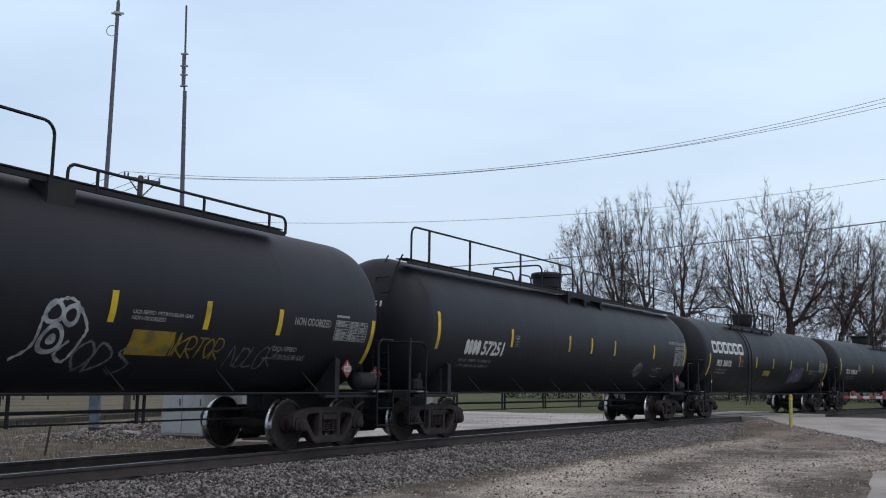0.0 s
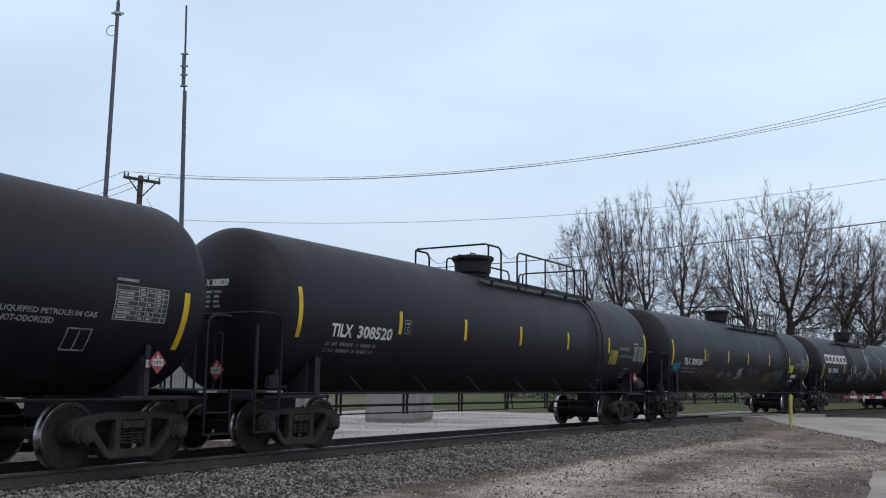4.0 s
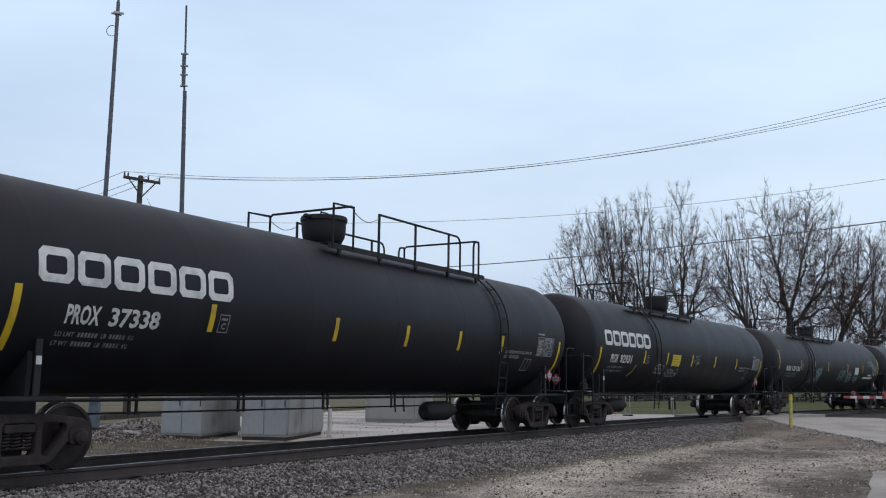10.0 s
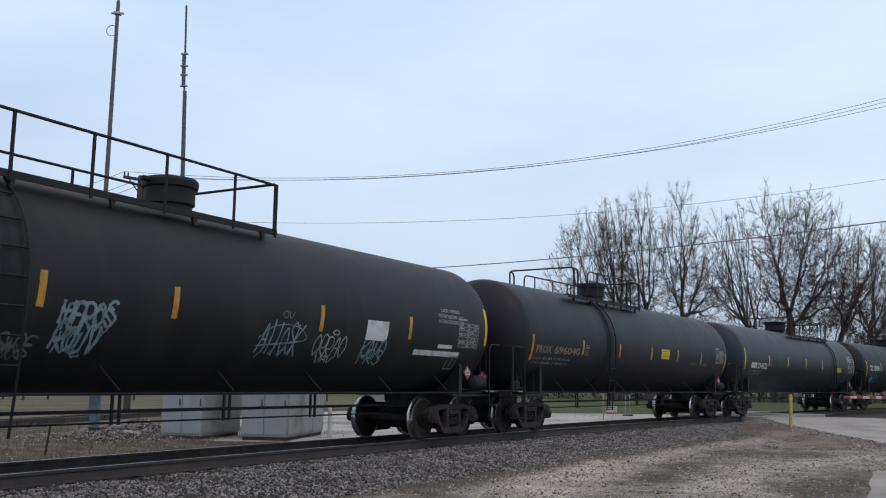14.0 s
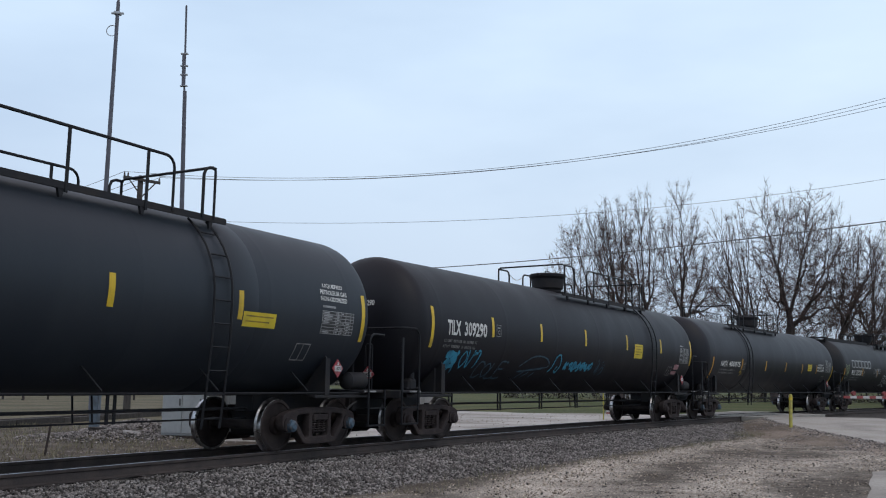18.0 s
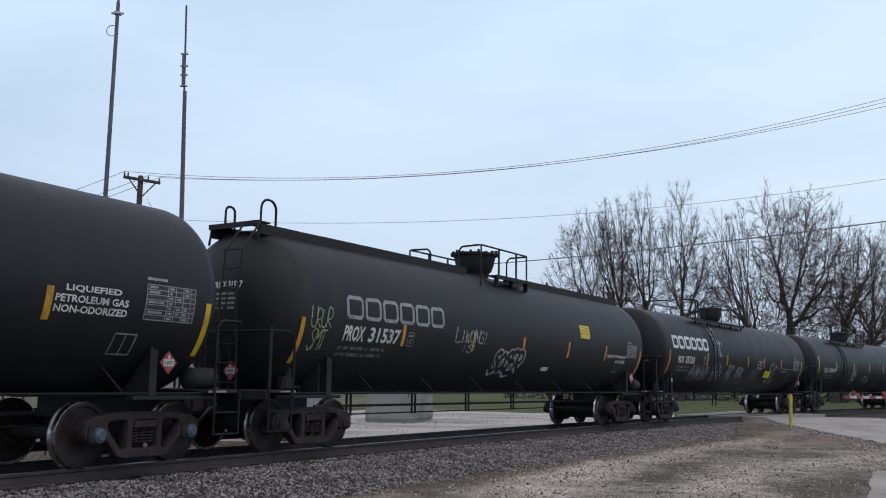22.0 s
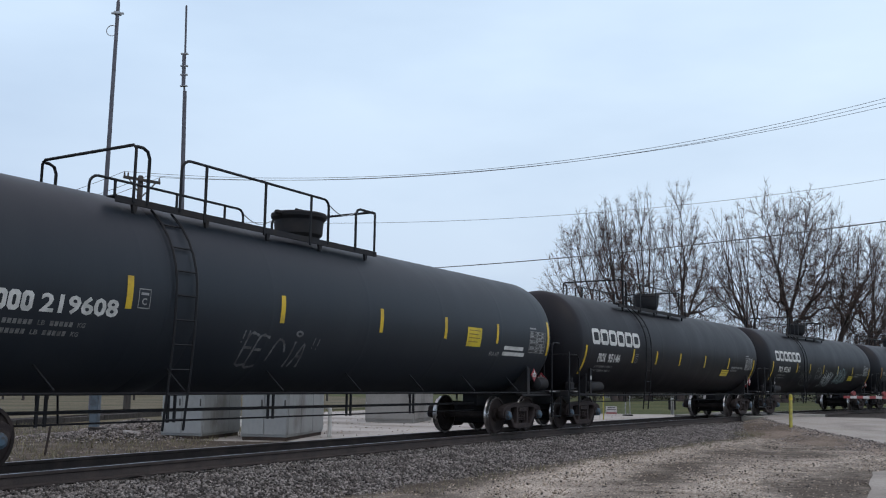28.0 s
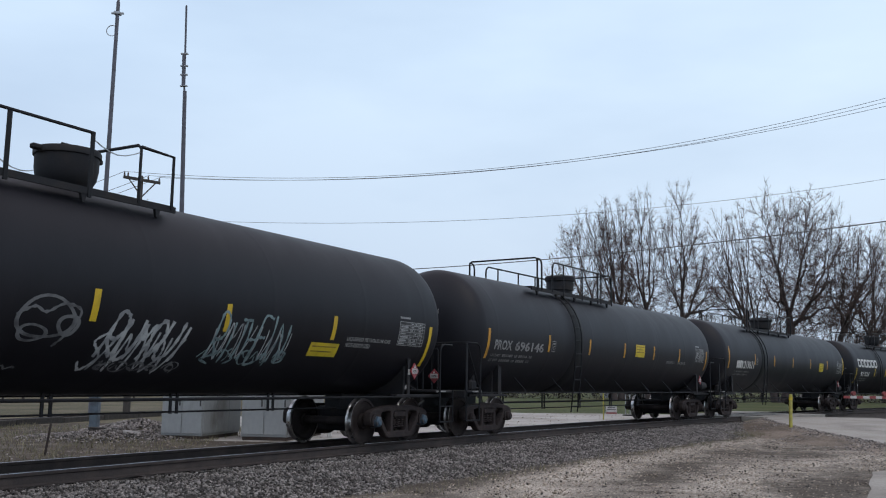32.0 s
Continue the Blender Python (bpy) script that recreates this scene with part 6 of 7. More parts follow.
    for s in (-1, 1):
        if style not in ("bowl", "drum"):
            break
        p, q = m(x1 - 1.61), m(x1 - 0.74)
        pts = [(p + (q - p) * i / 6, s * 1.08, 4.55 - 0.14 * math.sin(math.pi * i / 6)) for i in range(7)]
        part("safety_chain", Geo().tube(pts, 0.01, 4).data("safety_chain", M_GALV), car)
    if ladder is not None:
        for s in (-1, 1):
            g = Geo()
            for dx in (-0.2, 0.2):
                pts = [(ladder + dx, s * (-on_tank(0, z, 0.06)[1]), on_tank(0, z, 0.06)[2]) for z in np.linspace(2.45, 3.72, 7)]
                pts = [(ladder + dx, s * 1.42, 0.5), (ladder + dx, s * 1.5, 1.2), (ladder + dx, s * 1.56, 1.9)] + pts
                g.tube(pts, 0.02, 5)
            lad = part("ladder", g.data("ladder", M_RAILING), car)
            for i in range(9):
                z = 0.66 + 0.36 * i
                y = s * (float(np.interp(z, [0.5, 1.2, 1.9, 2.45], [1.42, 1.5, 1.56, 1.57])) if z < 2.45 else -on_tank(0, z, 0.06)[1])
                part("rung", Geo().tube([(ladder - 0.2, y, z), (ladder + 0.2, y, z)], 0.014, 5).data("rung", M_RAILING), lad)


def long_walkway(car, posts, x0, x1, low=False):
    zb = 3.83
    zt = 4.62
    manway(car, 8.45, "box")
    for s in (-1, 1):
        part("walkway", Geo().box(((x0 + x1) / 2, s * 0.88, zb + 0.08), (x1 - x0, 0.28, 0.02)).box(((x0 + x1) / 2, s * 1.06, zb), (x1 - x0, 0.05, 0.07)).data("walkway", M_FRAME), car)
        y = s * 1.08
        if s < 0:
            runs = ((x0 + 0.1, 8.0), (8.62, x1 - 0.05)) if not low else ((x0 + 0.1, 10.05),)
        else:
            runs = ((7.12, 8.35), (8.72, 9.52)) if not low else ((x0 + 0.1, 10.05),)
        for a, b in runs:
            r = part("side_railing", loop_rail(rounded(a, b, y, zb, zt if s < 0 or not low else 4.35)).data("side_railing", M_RAILING, 1.0), car)
            for x in posts:
                if a + 0.3 < x < b - 0.3:
                    if low:
                        part("post", Geo().tube([(x, y, zb), (x, y, zt if s < 0 else 4.35)], 0.026, 6).data("post", M_RAILING), r)
                    else:
                        part("post", Geo().box((x, y, (zb + zt) / 2 - 0.03), (0.07, 0.03, zt - zb + 0.06), chamfer=0.006).data("post", M_RAILING), r)
        if low:
            r = part("low_railing", loop_rail(rounded(10.3, x1, y, zb, 4.12, 0.12)).data("low_railing", M_RAILING, 1.0), car)
            for x in (10.8, 12.9, 14.5):
                part("post", Geo().tube([(x, y, zb), (x, y, 4.12)], 0.026, 6).data("post", M_RAILING), r)
    if low:
        for s in (-1, 1):
            n = [(s * 1.12, 3.86), (s * 0.7, 3.86), (s * 1.12, 3.25)]
            vs = [(10.2 + k, yy, zz) for k in (-0.22, 0.22) for yy, zz in n]
            g = Geo().add(vs, [(0, 1, 2), (3, 5, 4), (0, 3, 4, 1), (1, 4, 5, 2), (2, 5, 3, 0)])
            part("walkway_saddle", fix_normals(g.data("walkway_saddle", M_FRAME)), car)
        return
    # rails across the tank before and behind the manway, chains at the gaps
    for x in (7.12, 9.52):
        bend = [(x, -0.36 - 0.16 * math.cos(t), zt - 0.15 + 0.16 * math.sin(t)) for t in (0.0, 0.4, 0.8, 1.2, 1.571)]
        part("cross_railing", loop_rail([(x, -0.52, 3.85)] + bend + [(x, 1.08, zt + 0.01)]).data("cross_railing", M_RAILING, 1.0), car)
    for s, a, b in ((-1, 8.0, 8.62), (1, 8.35, 8.72)):
        pts = [(a + (b - a) * i / 6, s * 1.08, 4.5 - 0.12 * math.sin(math.pi * i / 6)) for i in range(7)]
        part("safety_chain", Geo().tube(pts, 0.01, 4).data("safety_chain", M_GALV), car)
    # working platform on gusset brackets
    for s in (-1, 1):
        part("platform_edge", Geo().box((8.73, s * 1.115, 3.82), (2.36, 0.04, 0.17), chamfer=0.008).data("platform_edge", M_FRAME), car)
        for x in (7.6, 8.72, 9.88):
            n = [(s * 1.12, 3.8), (s * 0.55, 3.8), (s * 0.9, 3.5), (s * 1.12, 3.27)]
            vs = [(x + k, yy, zz) for k in (-0.014, 0.014) for yy, zz in n]
            g = Geo().add(vs, [(0, 1, 2, 3), (7, 6, 5, 4), (0, 4, 5, 1), (1, 5, 6, 2), (2, 6, 7, 3), (3, 7, 4, 0)])
            b = part("walkway_saddle", fix_normals(g.data("walkway_saddle", M_FRAME)), car)
            part("flange", Geo().box((x, s * 1.13, 3.53), (0.11, 0.02, 0.54), chamfer=0.004).data("flange", M_FRAME), b)


def narrow_walkway(car):
    manway(car, 8.54, "wide")
    for s in (-1, 1):
        for x0, x1 in ((-0.2, 7.08), (9.15, 16.75)):
            w = part("walkway", Geo().box(((x0 + x1) / 2, s * 0.45, 4.05), (x1 - x0, 0.3, 0.02)).box(((x0 + x1) / 2, s * 0.61, 3.96), (x1 - x0, 0.03, 0.19)).data("walkway", M_FRAME), car)
            for i in range(7):
                x = x0 + 0.25 + (x1 - x0 - 0.5) * i / 6
                part("bracket", Geo().box((x, s * 0.5, 3.95), (0.08, 0.2, 0.16), chamfer=0.01).data("bracket", M_FRAME), w)
        for x in (11.6, 13.9):
            part("stud", Geo().tube([(x, s * 0.61, 4.0), (x, s * 0.61, 4.14)], 0.025, 8).data("stud", M_RAILING), car)
        # railing beside the manway, bent across the tank at both ends
        y, q, zt = s * 1.05, 0.16, 4.6
        down = [(s * (0.42 + q - q * math.cos(t)), zt - q + q * math.sin(t)) for t in (0.0, 0.4, 0.8, 1.2)]
        pts = [(7.05, s * 0.42, 4.0)] + [(7.05, yy, zz) for yy, zz in down] + [(7.04, s * 0.98, zt), (7.1, y, zt), (9.46, y, zt), (9.53, s * 0.98, zt)]
        pts += [(9.53, yy, zz) for yy, zz in reversed(down)] + [(9.53, s * 0.42, 4.0)]
        r = part("side_railing", loop_rail(pts).data("side_railing", M_RAILING, 1.0), car)
        foot = ZC + math.sqrt(R * R - 1.05 ** 2) - 0.03
        for x, w in ((7.05, 0.045), (7.95, 0.07), (8.88, 0.07), (9.47, 0.05)):
            z = foot if x < 7.5 else 3.9
            part("post", Geo().box((x, y, (z + zt) / 2), (w, 0.03, zt - z), chamfer=0.006).data("post", M_RAILING), r)
        d = part("deck", Geo().box((8.75, s * 0.9, 3.93), (1.9, 0.36, 0.02)).box((8.75, s * 1.075, 3.9), (1.9, 0.02, 0.09)).data("deck", M_FRAME), car)
        for x in (7.95, 8.75, 9.55):
            part("bracket", Geo().box((x, s * 0.98, 3.79), (0.06, 0.12, 0.24), chamfer=0.008).data("bracket", M_FRAME), d)
    # steps across the tank's ends with a hoop on each side
    for x, way in ((-0.1, 1), (16.68, -1)):
        p = part("end_platform", Geo().box((x, 0, 4.09), (0.3, 1.25, 0.03)).box((x - 0.15 * way, 0, 4.06), (0.03, 1.25, 0.1)).data("end_platform", M_FRAME), car)
        for s in (-1, 1):
            part("bracket", Geo().tube([(x - 0.12 * way, s * 0.58, 4.06), (x - 0.14 * way, s * 0.62, 3.72)], 0.025, 6).data("bracket", M_FRAME), p)
            a = min(x + 0.08 * way, x + (0.48 if s < 0 else 0.3) * way)
            part("hoop", loop_rail(rounded(a, a + (0.4 if s < 0 else 0.24), s * 0.45, 4.05, 4.56 if s < 0 else 4.5, 0.18 if s < 0 else 0.11)).data("hoop", M_RAILING, 1.0), p)
    end_ladder(car, 0.0)


def end_ladder(car, dx):
    """A ladder up the leading end of the tank."""
    g = Geo()
    for dy in (-0.2, 0.2):
        g.tube([(-0.72 + dx, dy - 0.5, 1.1), (-0.8 + dx, dy - 0.5, 2.6), (-0.72 + dx, dy - 0.5, 3.5), (-0.3 + dx, dy - 0.5, 4.05)], 0.02, 5)
    lad = part("end_ladder", g.data("end_ladder", M_RAILING), car)
    for i in range(8):
        part("rung", Geo().tube([(-0.77 + dx, -0.7, 1.2 + 0.33 * i), (-0.77 + dx, -0.3, 1.2 + 0.33 * i)], 0.014, 5).data("rung", M_RAILING), lad)


def tank_car(spec):
    """One tank car. wb: distance from the first axle to the rear truck's first axle."""
    wb = spec["wb"]
    mid = wb / 2 + 0.889
    car = thing("tank_car", spec["label"], "tank car", "tank cars of the train")
    half = (wb + 1.5) / 2
    x0, x1 = mid - half - 0.02, mid + half + 0.02
    seams = [x0 + (x1 - x0) * k for k in (0.03, 0.2, 0.36, 0.52, 0.68, 0.84, 0.97)]
    part("tank", tank_shell(x0, x1, spec["paint"], seams), car, spec.get("tank", "long cylindrical tank with domed ends"))
    # running gear
    k = 0
    for tx in (0.889, wb + 0.889):
        part("truck_bolster", GEAR["bolster"], car, at=(tx, 0, 0))
        part("saddle", GEAR["saddle"], car, at=(tx, 0, 0))
        for s in (-1, 1):
            f = part("side_frame", GEAR["frame"], car, at=(tx, s * 1.02, 0))
            for dx in (-0.15, 0.0, 0.15):
                part("spring", GEAR["spring"], f, at=(dx, 0, 0))
            part("bolster_end", GEAR["bolster_end"], f)
            for dx in (-0.889, 0.889):
                o = part("bearing_box", GEAR["pedestal"], f, at=(dx, 0, 0.47))
                if s > 0:
                    o.rotation_euler = (0, 0, math.pi)
                c = part("bearing_cap", GEAR["capblue" if spec.get("blue") else "cap"], f, at=(dx, 0, 0.457))
                if s > 0:
                    c.rotation_euler = (0, 0, math.pi)
        for dx in (-0.889, 0.889):
            w = new("wheelset", GEAR["axle"])
            w.parent = car
            w.matrix_parent_inverse = Matrix.Translation((tx + dx, 0, 0.457))
            WHEELSETS.append(w)
            for side in ("near", "far"):
                part("wheel", GEAR["wheel_" + side], w)
                part("tread", GEAR["tread_" + side], w, "bright worn wheel tread")
    # both ends
    for end, xe, rz in ((0, -1.05, 0), (1, wb + 2.83, 180)):
        m = pose(xe, 0, 0, 0, 0, rz)

        def put(name, key, extra=None):
            o = part(name, GEAR[key], car)
            o.matrix_basis = m if extra is None else m @ extra
            return o
        put("end_deck", "deck")
        put("stub_sill", "sill")
        put("coupler", "coupler")
        put("brake_hose", "hose")
        put("end_handrail", spec.get("rail", "tall_" if spec.get("tall") else "") + "end_rail")
        for yy in (-0.6, 0.6):
            put("stanchion", "stanchion", Matrix.Translation((0, yy, 0)))
        back = pose(1.23, 0, 0, 0, 0, 180)
        for name, key in (("corner_post", "corner_post"), ("sill_step", "steps")):
            put(name, key)
            if key == "steps":
                put(name, key, back)
        put("grab_post", "high_grab_post" if spec.get("rail") else "grab_post") if end else put("brake_valve", "brake_valve", Matrix.Translation((1.25, 0, 0)))
        if spec.get("rail") == "mid_":
            put("rail_brace", "rail_brace")
        if not spec.get("shift"):
            for key in ("gusset_near", "gusset_far"):
                part("saddle_gusset", GEAR[key], car, at=(1.0 if end == 0 else wb + 0.75, 0, 0))
            if end:
                part("air_reservoir", GEAR["end_reservoir"], car, at=(wb + 2.0, -1.05, 1.26))
            sides = ()
        else:
            sides = (1, -1)
        for s in sides:
            post = part("saddle_post", GEAR["saddle_post"], car, at=(0.92 if end == 0 else wb + 0.86, 0, 0))
            if s < 0:
                post.rotation_euler = (0, 0, math.pi)
            else:
                part("post_mark", GEAR["post_mark"], post, "small white reflective mark")
        # diamond placards on the near side and on the end
        for p, turn in ((Vector((xe + 0.29, -0.6, 1.4)), -90),) if end == 0 else ((Vector((wb + 1.0, -1.37, 1.48)), 0),):
            b = part("placard", GEAR["placard_board"], car, "red diamond placard with a white band")
            b.matrix_basis = pose(*p, 0, 0, turn) @ Matrix.Scale(0.88, 4)
            part("placard_band", GEAR["placard_band"], b)
            part("placard_symbol", GEAR["placard_flame"], b)
            v, f = letters("1075")
            vs = [(-0.085 + 0.17 * a, -0.03 + 0.06 * c) for a, c in v]
            part("placard_number", flat_mesh("placard_number", vs, f, M_INK, lambda x, z: (x, -0.0215, z)), b)
        part("stencil_strip", Geo().box((xe + (0.82 if end == 0 else -0.82), -1.444, 1.06), (0.4, 0.006, 0.03)).data("stencil_strip", M_DIM), car)
    # rail along the tank's foot, its brackets; pipes under the tank
    zf, zp, zr = (0.95, 0.92, 0.72) if spec.get("shift") else (1.03, 0.75, 0.58)
    for s in (-1, 1):
        r = part("foot_rail", Geo().tube([(-0.2, s * 1.31, zf), (wb + 1.98, s * 1.31, zf)], 0.02, 6).data("foot_rail", M_RAILING), car)
        for i in range(0 if spec.get("shift") else 7):
            b = part("rail_bracket", GEAR["bracket"], r, at=(2.4 + (wb - 2.2) * i / 6, 0, 0))
            if s > 0:
                b.rotation_euler = (0, 0, math.pi)
    part("brake_pipe", Geo().tube([(1.9, -0.25, zp), (wb - 0.2, -0.25, zp)], 0.028, 6).data("brake_pipe", M_FRAME), car)
    part("brake_rod", Geo().tube([(1.9, -0.25, zr), (wb - 0.2, -0.25, zr)], 0.016, 6).data("brake_rod", M_FRAME), car)
    for x in (3.0, 5.4, 7.8, 10.2, 12.6):
        part("pipe_hanger", GEAR["hanger"], car, at=(x + spec.get("shift", 0) * 0.4, -0.25, zr - 0.6))
    for x in spec.get("res", ()):
        part("air_reservoir", GEAR["reservoir"], car, at=(x, -1.12, 1.2))
    for x in spec.get("under", ()):
        part("brake_cylinder", GEAR["cylinder"], car, at=(x, -0.45, 0.6))
    # top works
    top = spec["top"]
    if top[0] == "platform":
        top_platform(car, top[1], top[2], top[3], top[4], top[5], spec.get("zt", 4.63))
    elif top[0] == "long":
        long_walkway(car, (0.5, 2.25, 4.8, 7.17, 9.45, 11.95, 14.6), -0.3, 16.8)
        end_ladder(car, 0.32)
    elif top[0] == "low":
        long_walkway(car, (2.25, 4.8, 7.0), 1.5, 14.95, True)
    else:
        narrow_walkway(car)
    # reflective stripes
    for i, x in enumerate(spec["stripes"]):
        ends = i in (0, len(spec["stripes"]) - 1)
        za, zb = spec["sz"]
        if ends:
            za, zb = spec.get("ez", (za - 0.3, zb))
        mat = M_ORANGE if i in spec.get("orange", ()) else M_YELLOW
        bars(car, [(x - 0.055, x + 0.055, za, zb)], mat, "reflective_stripe", "yellow reflective stripe")
    d = spec["decals"]
    if "logo" in d:
        block_logo(car, *d["logo"], M_WHITE if not spec.get("thin") else M_GREYPANEL, spec.get("thin", False))
    if "mark" in d:
        word, a, b, z0, z1 = d["mark"]
        mat = spec.get("ink", M_WHITE)
        lead, num = word.split(" ")
        cut = a + (b - a) * (0.36 + 0.02 * (len(num) == 5))
        if lead == "#":
            w = (cut - a) / 4
            block_logo(car, a, cut, z0, z1, mat, False, 4)
        else:
            stencil(car, lead, a, cut - 0.06, z0, z1, mat, "lettering", "white stencilled letters", spec.get("slant", 0.0))
        stencil(car, num, cut + 0.1, b, z0, z1, mat, "car_number", "white stencilled number", spec.get("slant", 0.0))
        rnd = random.Random(len(num) + int(num))
        for z, words in ((z0 - 0.16, ("LD LMT", "LB", "KG")), (z0 - 0.28, ("LT WT", "LB", "KG"))):
            w = (b - a) * 0.98
            x = a - 0.08
            rects = []
            for small, wide, gap in zip(words, (0.19 if len(words[0]) > 5 else 0.16, 0.055, 0.06), (0.24, 0.24, 0)):
                stencil(car, small, x, x + wide * w, z, z + 0.062, M_STENCIL, "weight_line", "small worn stencilled words")
                x += (wide + 0.035) * w
                if gap:
                    digits = 5 if small == "LB" else 6
                    for i in range(digits):
                        rects.append((x, x + 0.026 * w, z, z + 0.062))
                        x += 0.036 * w
                    x += 0.03 * w
            tagged(bars(car, rects, M_STENCIL, "small_stencil", "worn stencilled figures"), kind="stuff")
        # class box behind the number
        x = spec["stripes"][1] + spec.get("box", 0.27)
        zb = (spec["sz"][0] + spec["sz"][1]) / 2 - 0.07
        bars(car, [(x - 0.11, x + 0.11, zb - 0.14, zb - 0.125), (x - 0.11, x + 0.11, zb + 0.125, zb + 0.14), (x - 0.11, x - 0.097, zb - 0.14, zb + 0.14), (x + 0.097, x + 0.11, zb - 0.14, zb + 0.14), (x - 0.07, x + 0.07, zb + 0.05, zb + 0.085)], M_DIM, "class_box", "small outlined stencil box")
        stencil(car, "C", x - 0.045, x + 0.045, zb - 0.09, zb + 0.01, M_DIM, "class_letter")
        # number on the leading head
        xs = x0
        put = lambda x, z: on_head(-x, z, xs)
        v, f = letters(num if lead == "#" else word)
        vs = [(-0.12 + 0.66 * p, 2.86 + 0.13 * q) for p, q in v]
        me = flat_mesh("head_number", vs, f, M_DIM if spec.get("ink") else M_WHITE, put)
        part("head_number", me, car, "white number on the tank's end")
        vs, fs = [], []
        for row in range(4):
            for px in (-0.12, 0.06, 0.26):
                wd = rnd.uniform(0.1, 0.17)
                q = len(vs)
                zz = 2.74 - 0.085 * row
                vs += [(px, zz), (px + wd, zz), (px + wd, zz + 0.045), (px, zz + 0.045)]
                fs.append((q, q + 1, q + 2, q + 3))
        tagged(part("head_stencil", flat_mesh("head_stencil", vs, fs, M_DIM, put), car), kind="stuff")
    if "yellow" in d:
        a, b, z0, z1 = d["yellow"]
        yp = bars(car, [(a, b, z0, z1)], spec.get("yel", M_PANEL), "yellow_notice", "yellow notice decal")
        rows = [(a + 0.06, b - 0.06 - 0.1 * (i % 2), z1 - 0.078 - 0.085 * i, z1 - 0.055 - 0.085 * i) for i in range(max(1, int((z1 - z0 - 0.06) / 0.085)))]
        bars(yp, rows, M_OCHRE, "text_bar", "", off=0.0075)
    if "table" in d:
        a, b, z0, z1 = d["table"]
        rnd = random.Random(int(a * 100))
        rects = []
        n = 7
        back = bars(car, [(a, b, z0, z1)], M_TABLE, "test_table", "pale stencilled inspection table")
        for i in range(n + 1):
            z = z0 + (z1 - z0) * i / n
            rects.append((a, b, z - 0.006, z + 0.006))
        for k in (0.0, 0.42, 0.58, 0.74, 0.9, 1.0):
            x = a + (b - a) * k
            rects.append((x - 0.007, x + 0.007, z0, z1))
        for i in range(n):
            z = z0 + (z1 - z0) * (i + 0.28) / n
            for k0, k1 in ((0.04, 0.38), (0.45, 0.55), (0.61, 0.71), (0.77, 0.87)):
                if rnd.random() < 0.75:
                    rects.append((a + (b - a) * k0, a + (b - a) * (k0 + (k1 - k0) * rnd.uniform(0.5, 1)), z, z + 0.45 * (z1 - z0) / n))
        rects.append((a, a + (b - a) * 0.4, z1 + 0.06, z1 + 0.1))
        tagged(bars(back, rects, M_GREYPANEL, "table_grid", "", off=0.0075), kind="stuff")
    if "gas" in d:
        a, b, z0, z1, second, inkd = d["gas"]
        h = z1 - z0
        stencil(car, "LIQUEFIED PETROLEUM GAS", a, b, z0 + 0.55 * h, z1, inkd, "gas_lettering", "white stencilled words")
        stencil(car, second, a, a + (b - a) * 0.55, z0, z0 + 0.42 * h, inkd, "gas_lettering", "white stencilled words")
    if "gas3" in d:
        a, b, z0, z1, inkd = d["gas3"]
        h = (z1 - z0) / 3
        for i, wds in enumerate(("LIQUEFIED", "PETROLEUM GAS", "NON-ODORIZED")):
            k = 0.12 if i == 0 else 0
            stencil(car, wds, a + k * (b - a), b - k * (b - a), z1 - h * (i + 0.75), z1 - h * i, inkd, "gas_lettering", "white stencilled words")
    for word, a, b, z0, z1, inkd in d.get("words", ()):
        stencil(car, word, a, b, z0, z1, inkd, "stencilled_line", "worn white stencilled words")
    if "flag" in d:
        x, z = d["flag"]
        bars(car, [(x - 0.2, x + 0.2, z - 0.15, z - 0.13), (x - 0.2, x + 0.2, z + 0.13, z + 0.15), (x - 0.2, x - 0.18, z - 0.15, z + 0.15), (x + 0.18, x + 0.2, z - 0.15, z + 0.15), (x - 0.01, x + 0.01, z - 0.13, z + 0.13)], M_DIM, "outlined_box", "white outlined stencil box")
    for rect in d.get("pink", ()):
        bars(car, [rect], M_PINK, "paper_notice", "faded red and white paper notice")
    for rect in d.get("white", ()):
        bars(car, [rect], M_WHITE, "white_panel", "blank white painted panel")
    for i, gr in enumerate(d.get("scrawl", ())):
        a, b, z0, z1, mat, cells, w = gr
        scribble(car, a, b, z0, z1, mat, 100 + i + int(a * 37), cells, w)
    for gr in d.get("tags", ()):
        tag(car, *gr)
    if "loops" in d:
        loops(car, d["loops"][0], d["loops"][1])
    for i, st in enumerate(d.get("spill", ())):
        streaks(car, st[0], M_SPRAY, 5 + i, st[1], st[2], st[3])
    # darker belly band with its seam, where a car has one
    if "band" in spec:
        x = spec["band"]
        part("belly_band", Geo().revolve([(R, x - 0.3), (R + 0.004, x - 0.29), (R + 0.004, x + 0.29), (R, x + 0.3)], "x", 64, at=(0, 0, ZC)).data("belly_band", spec["paint"] if spec.get("blue") else M_BAND, 0.7), car, "dark reinforcing band round the tank")
    return car


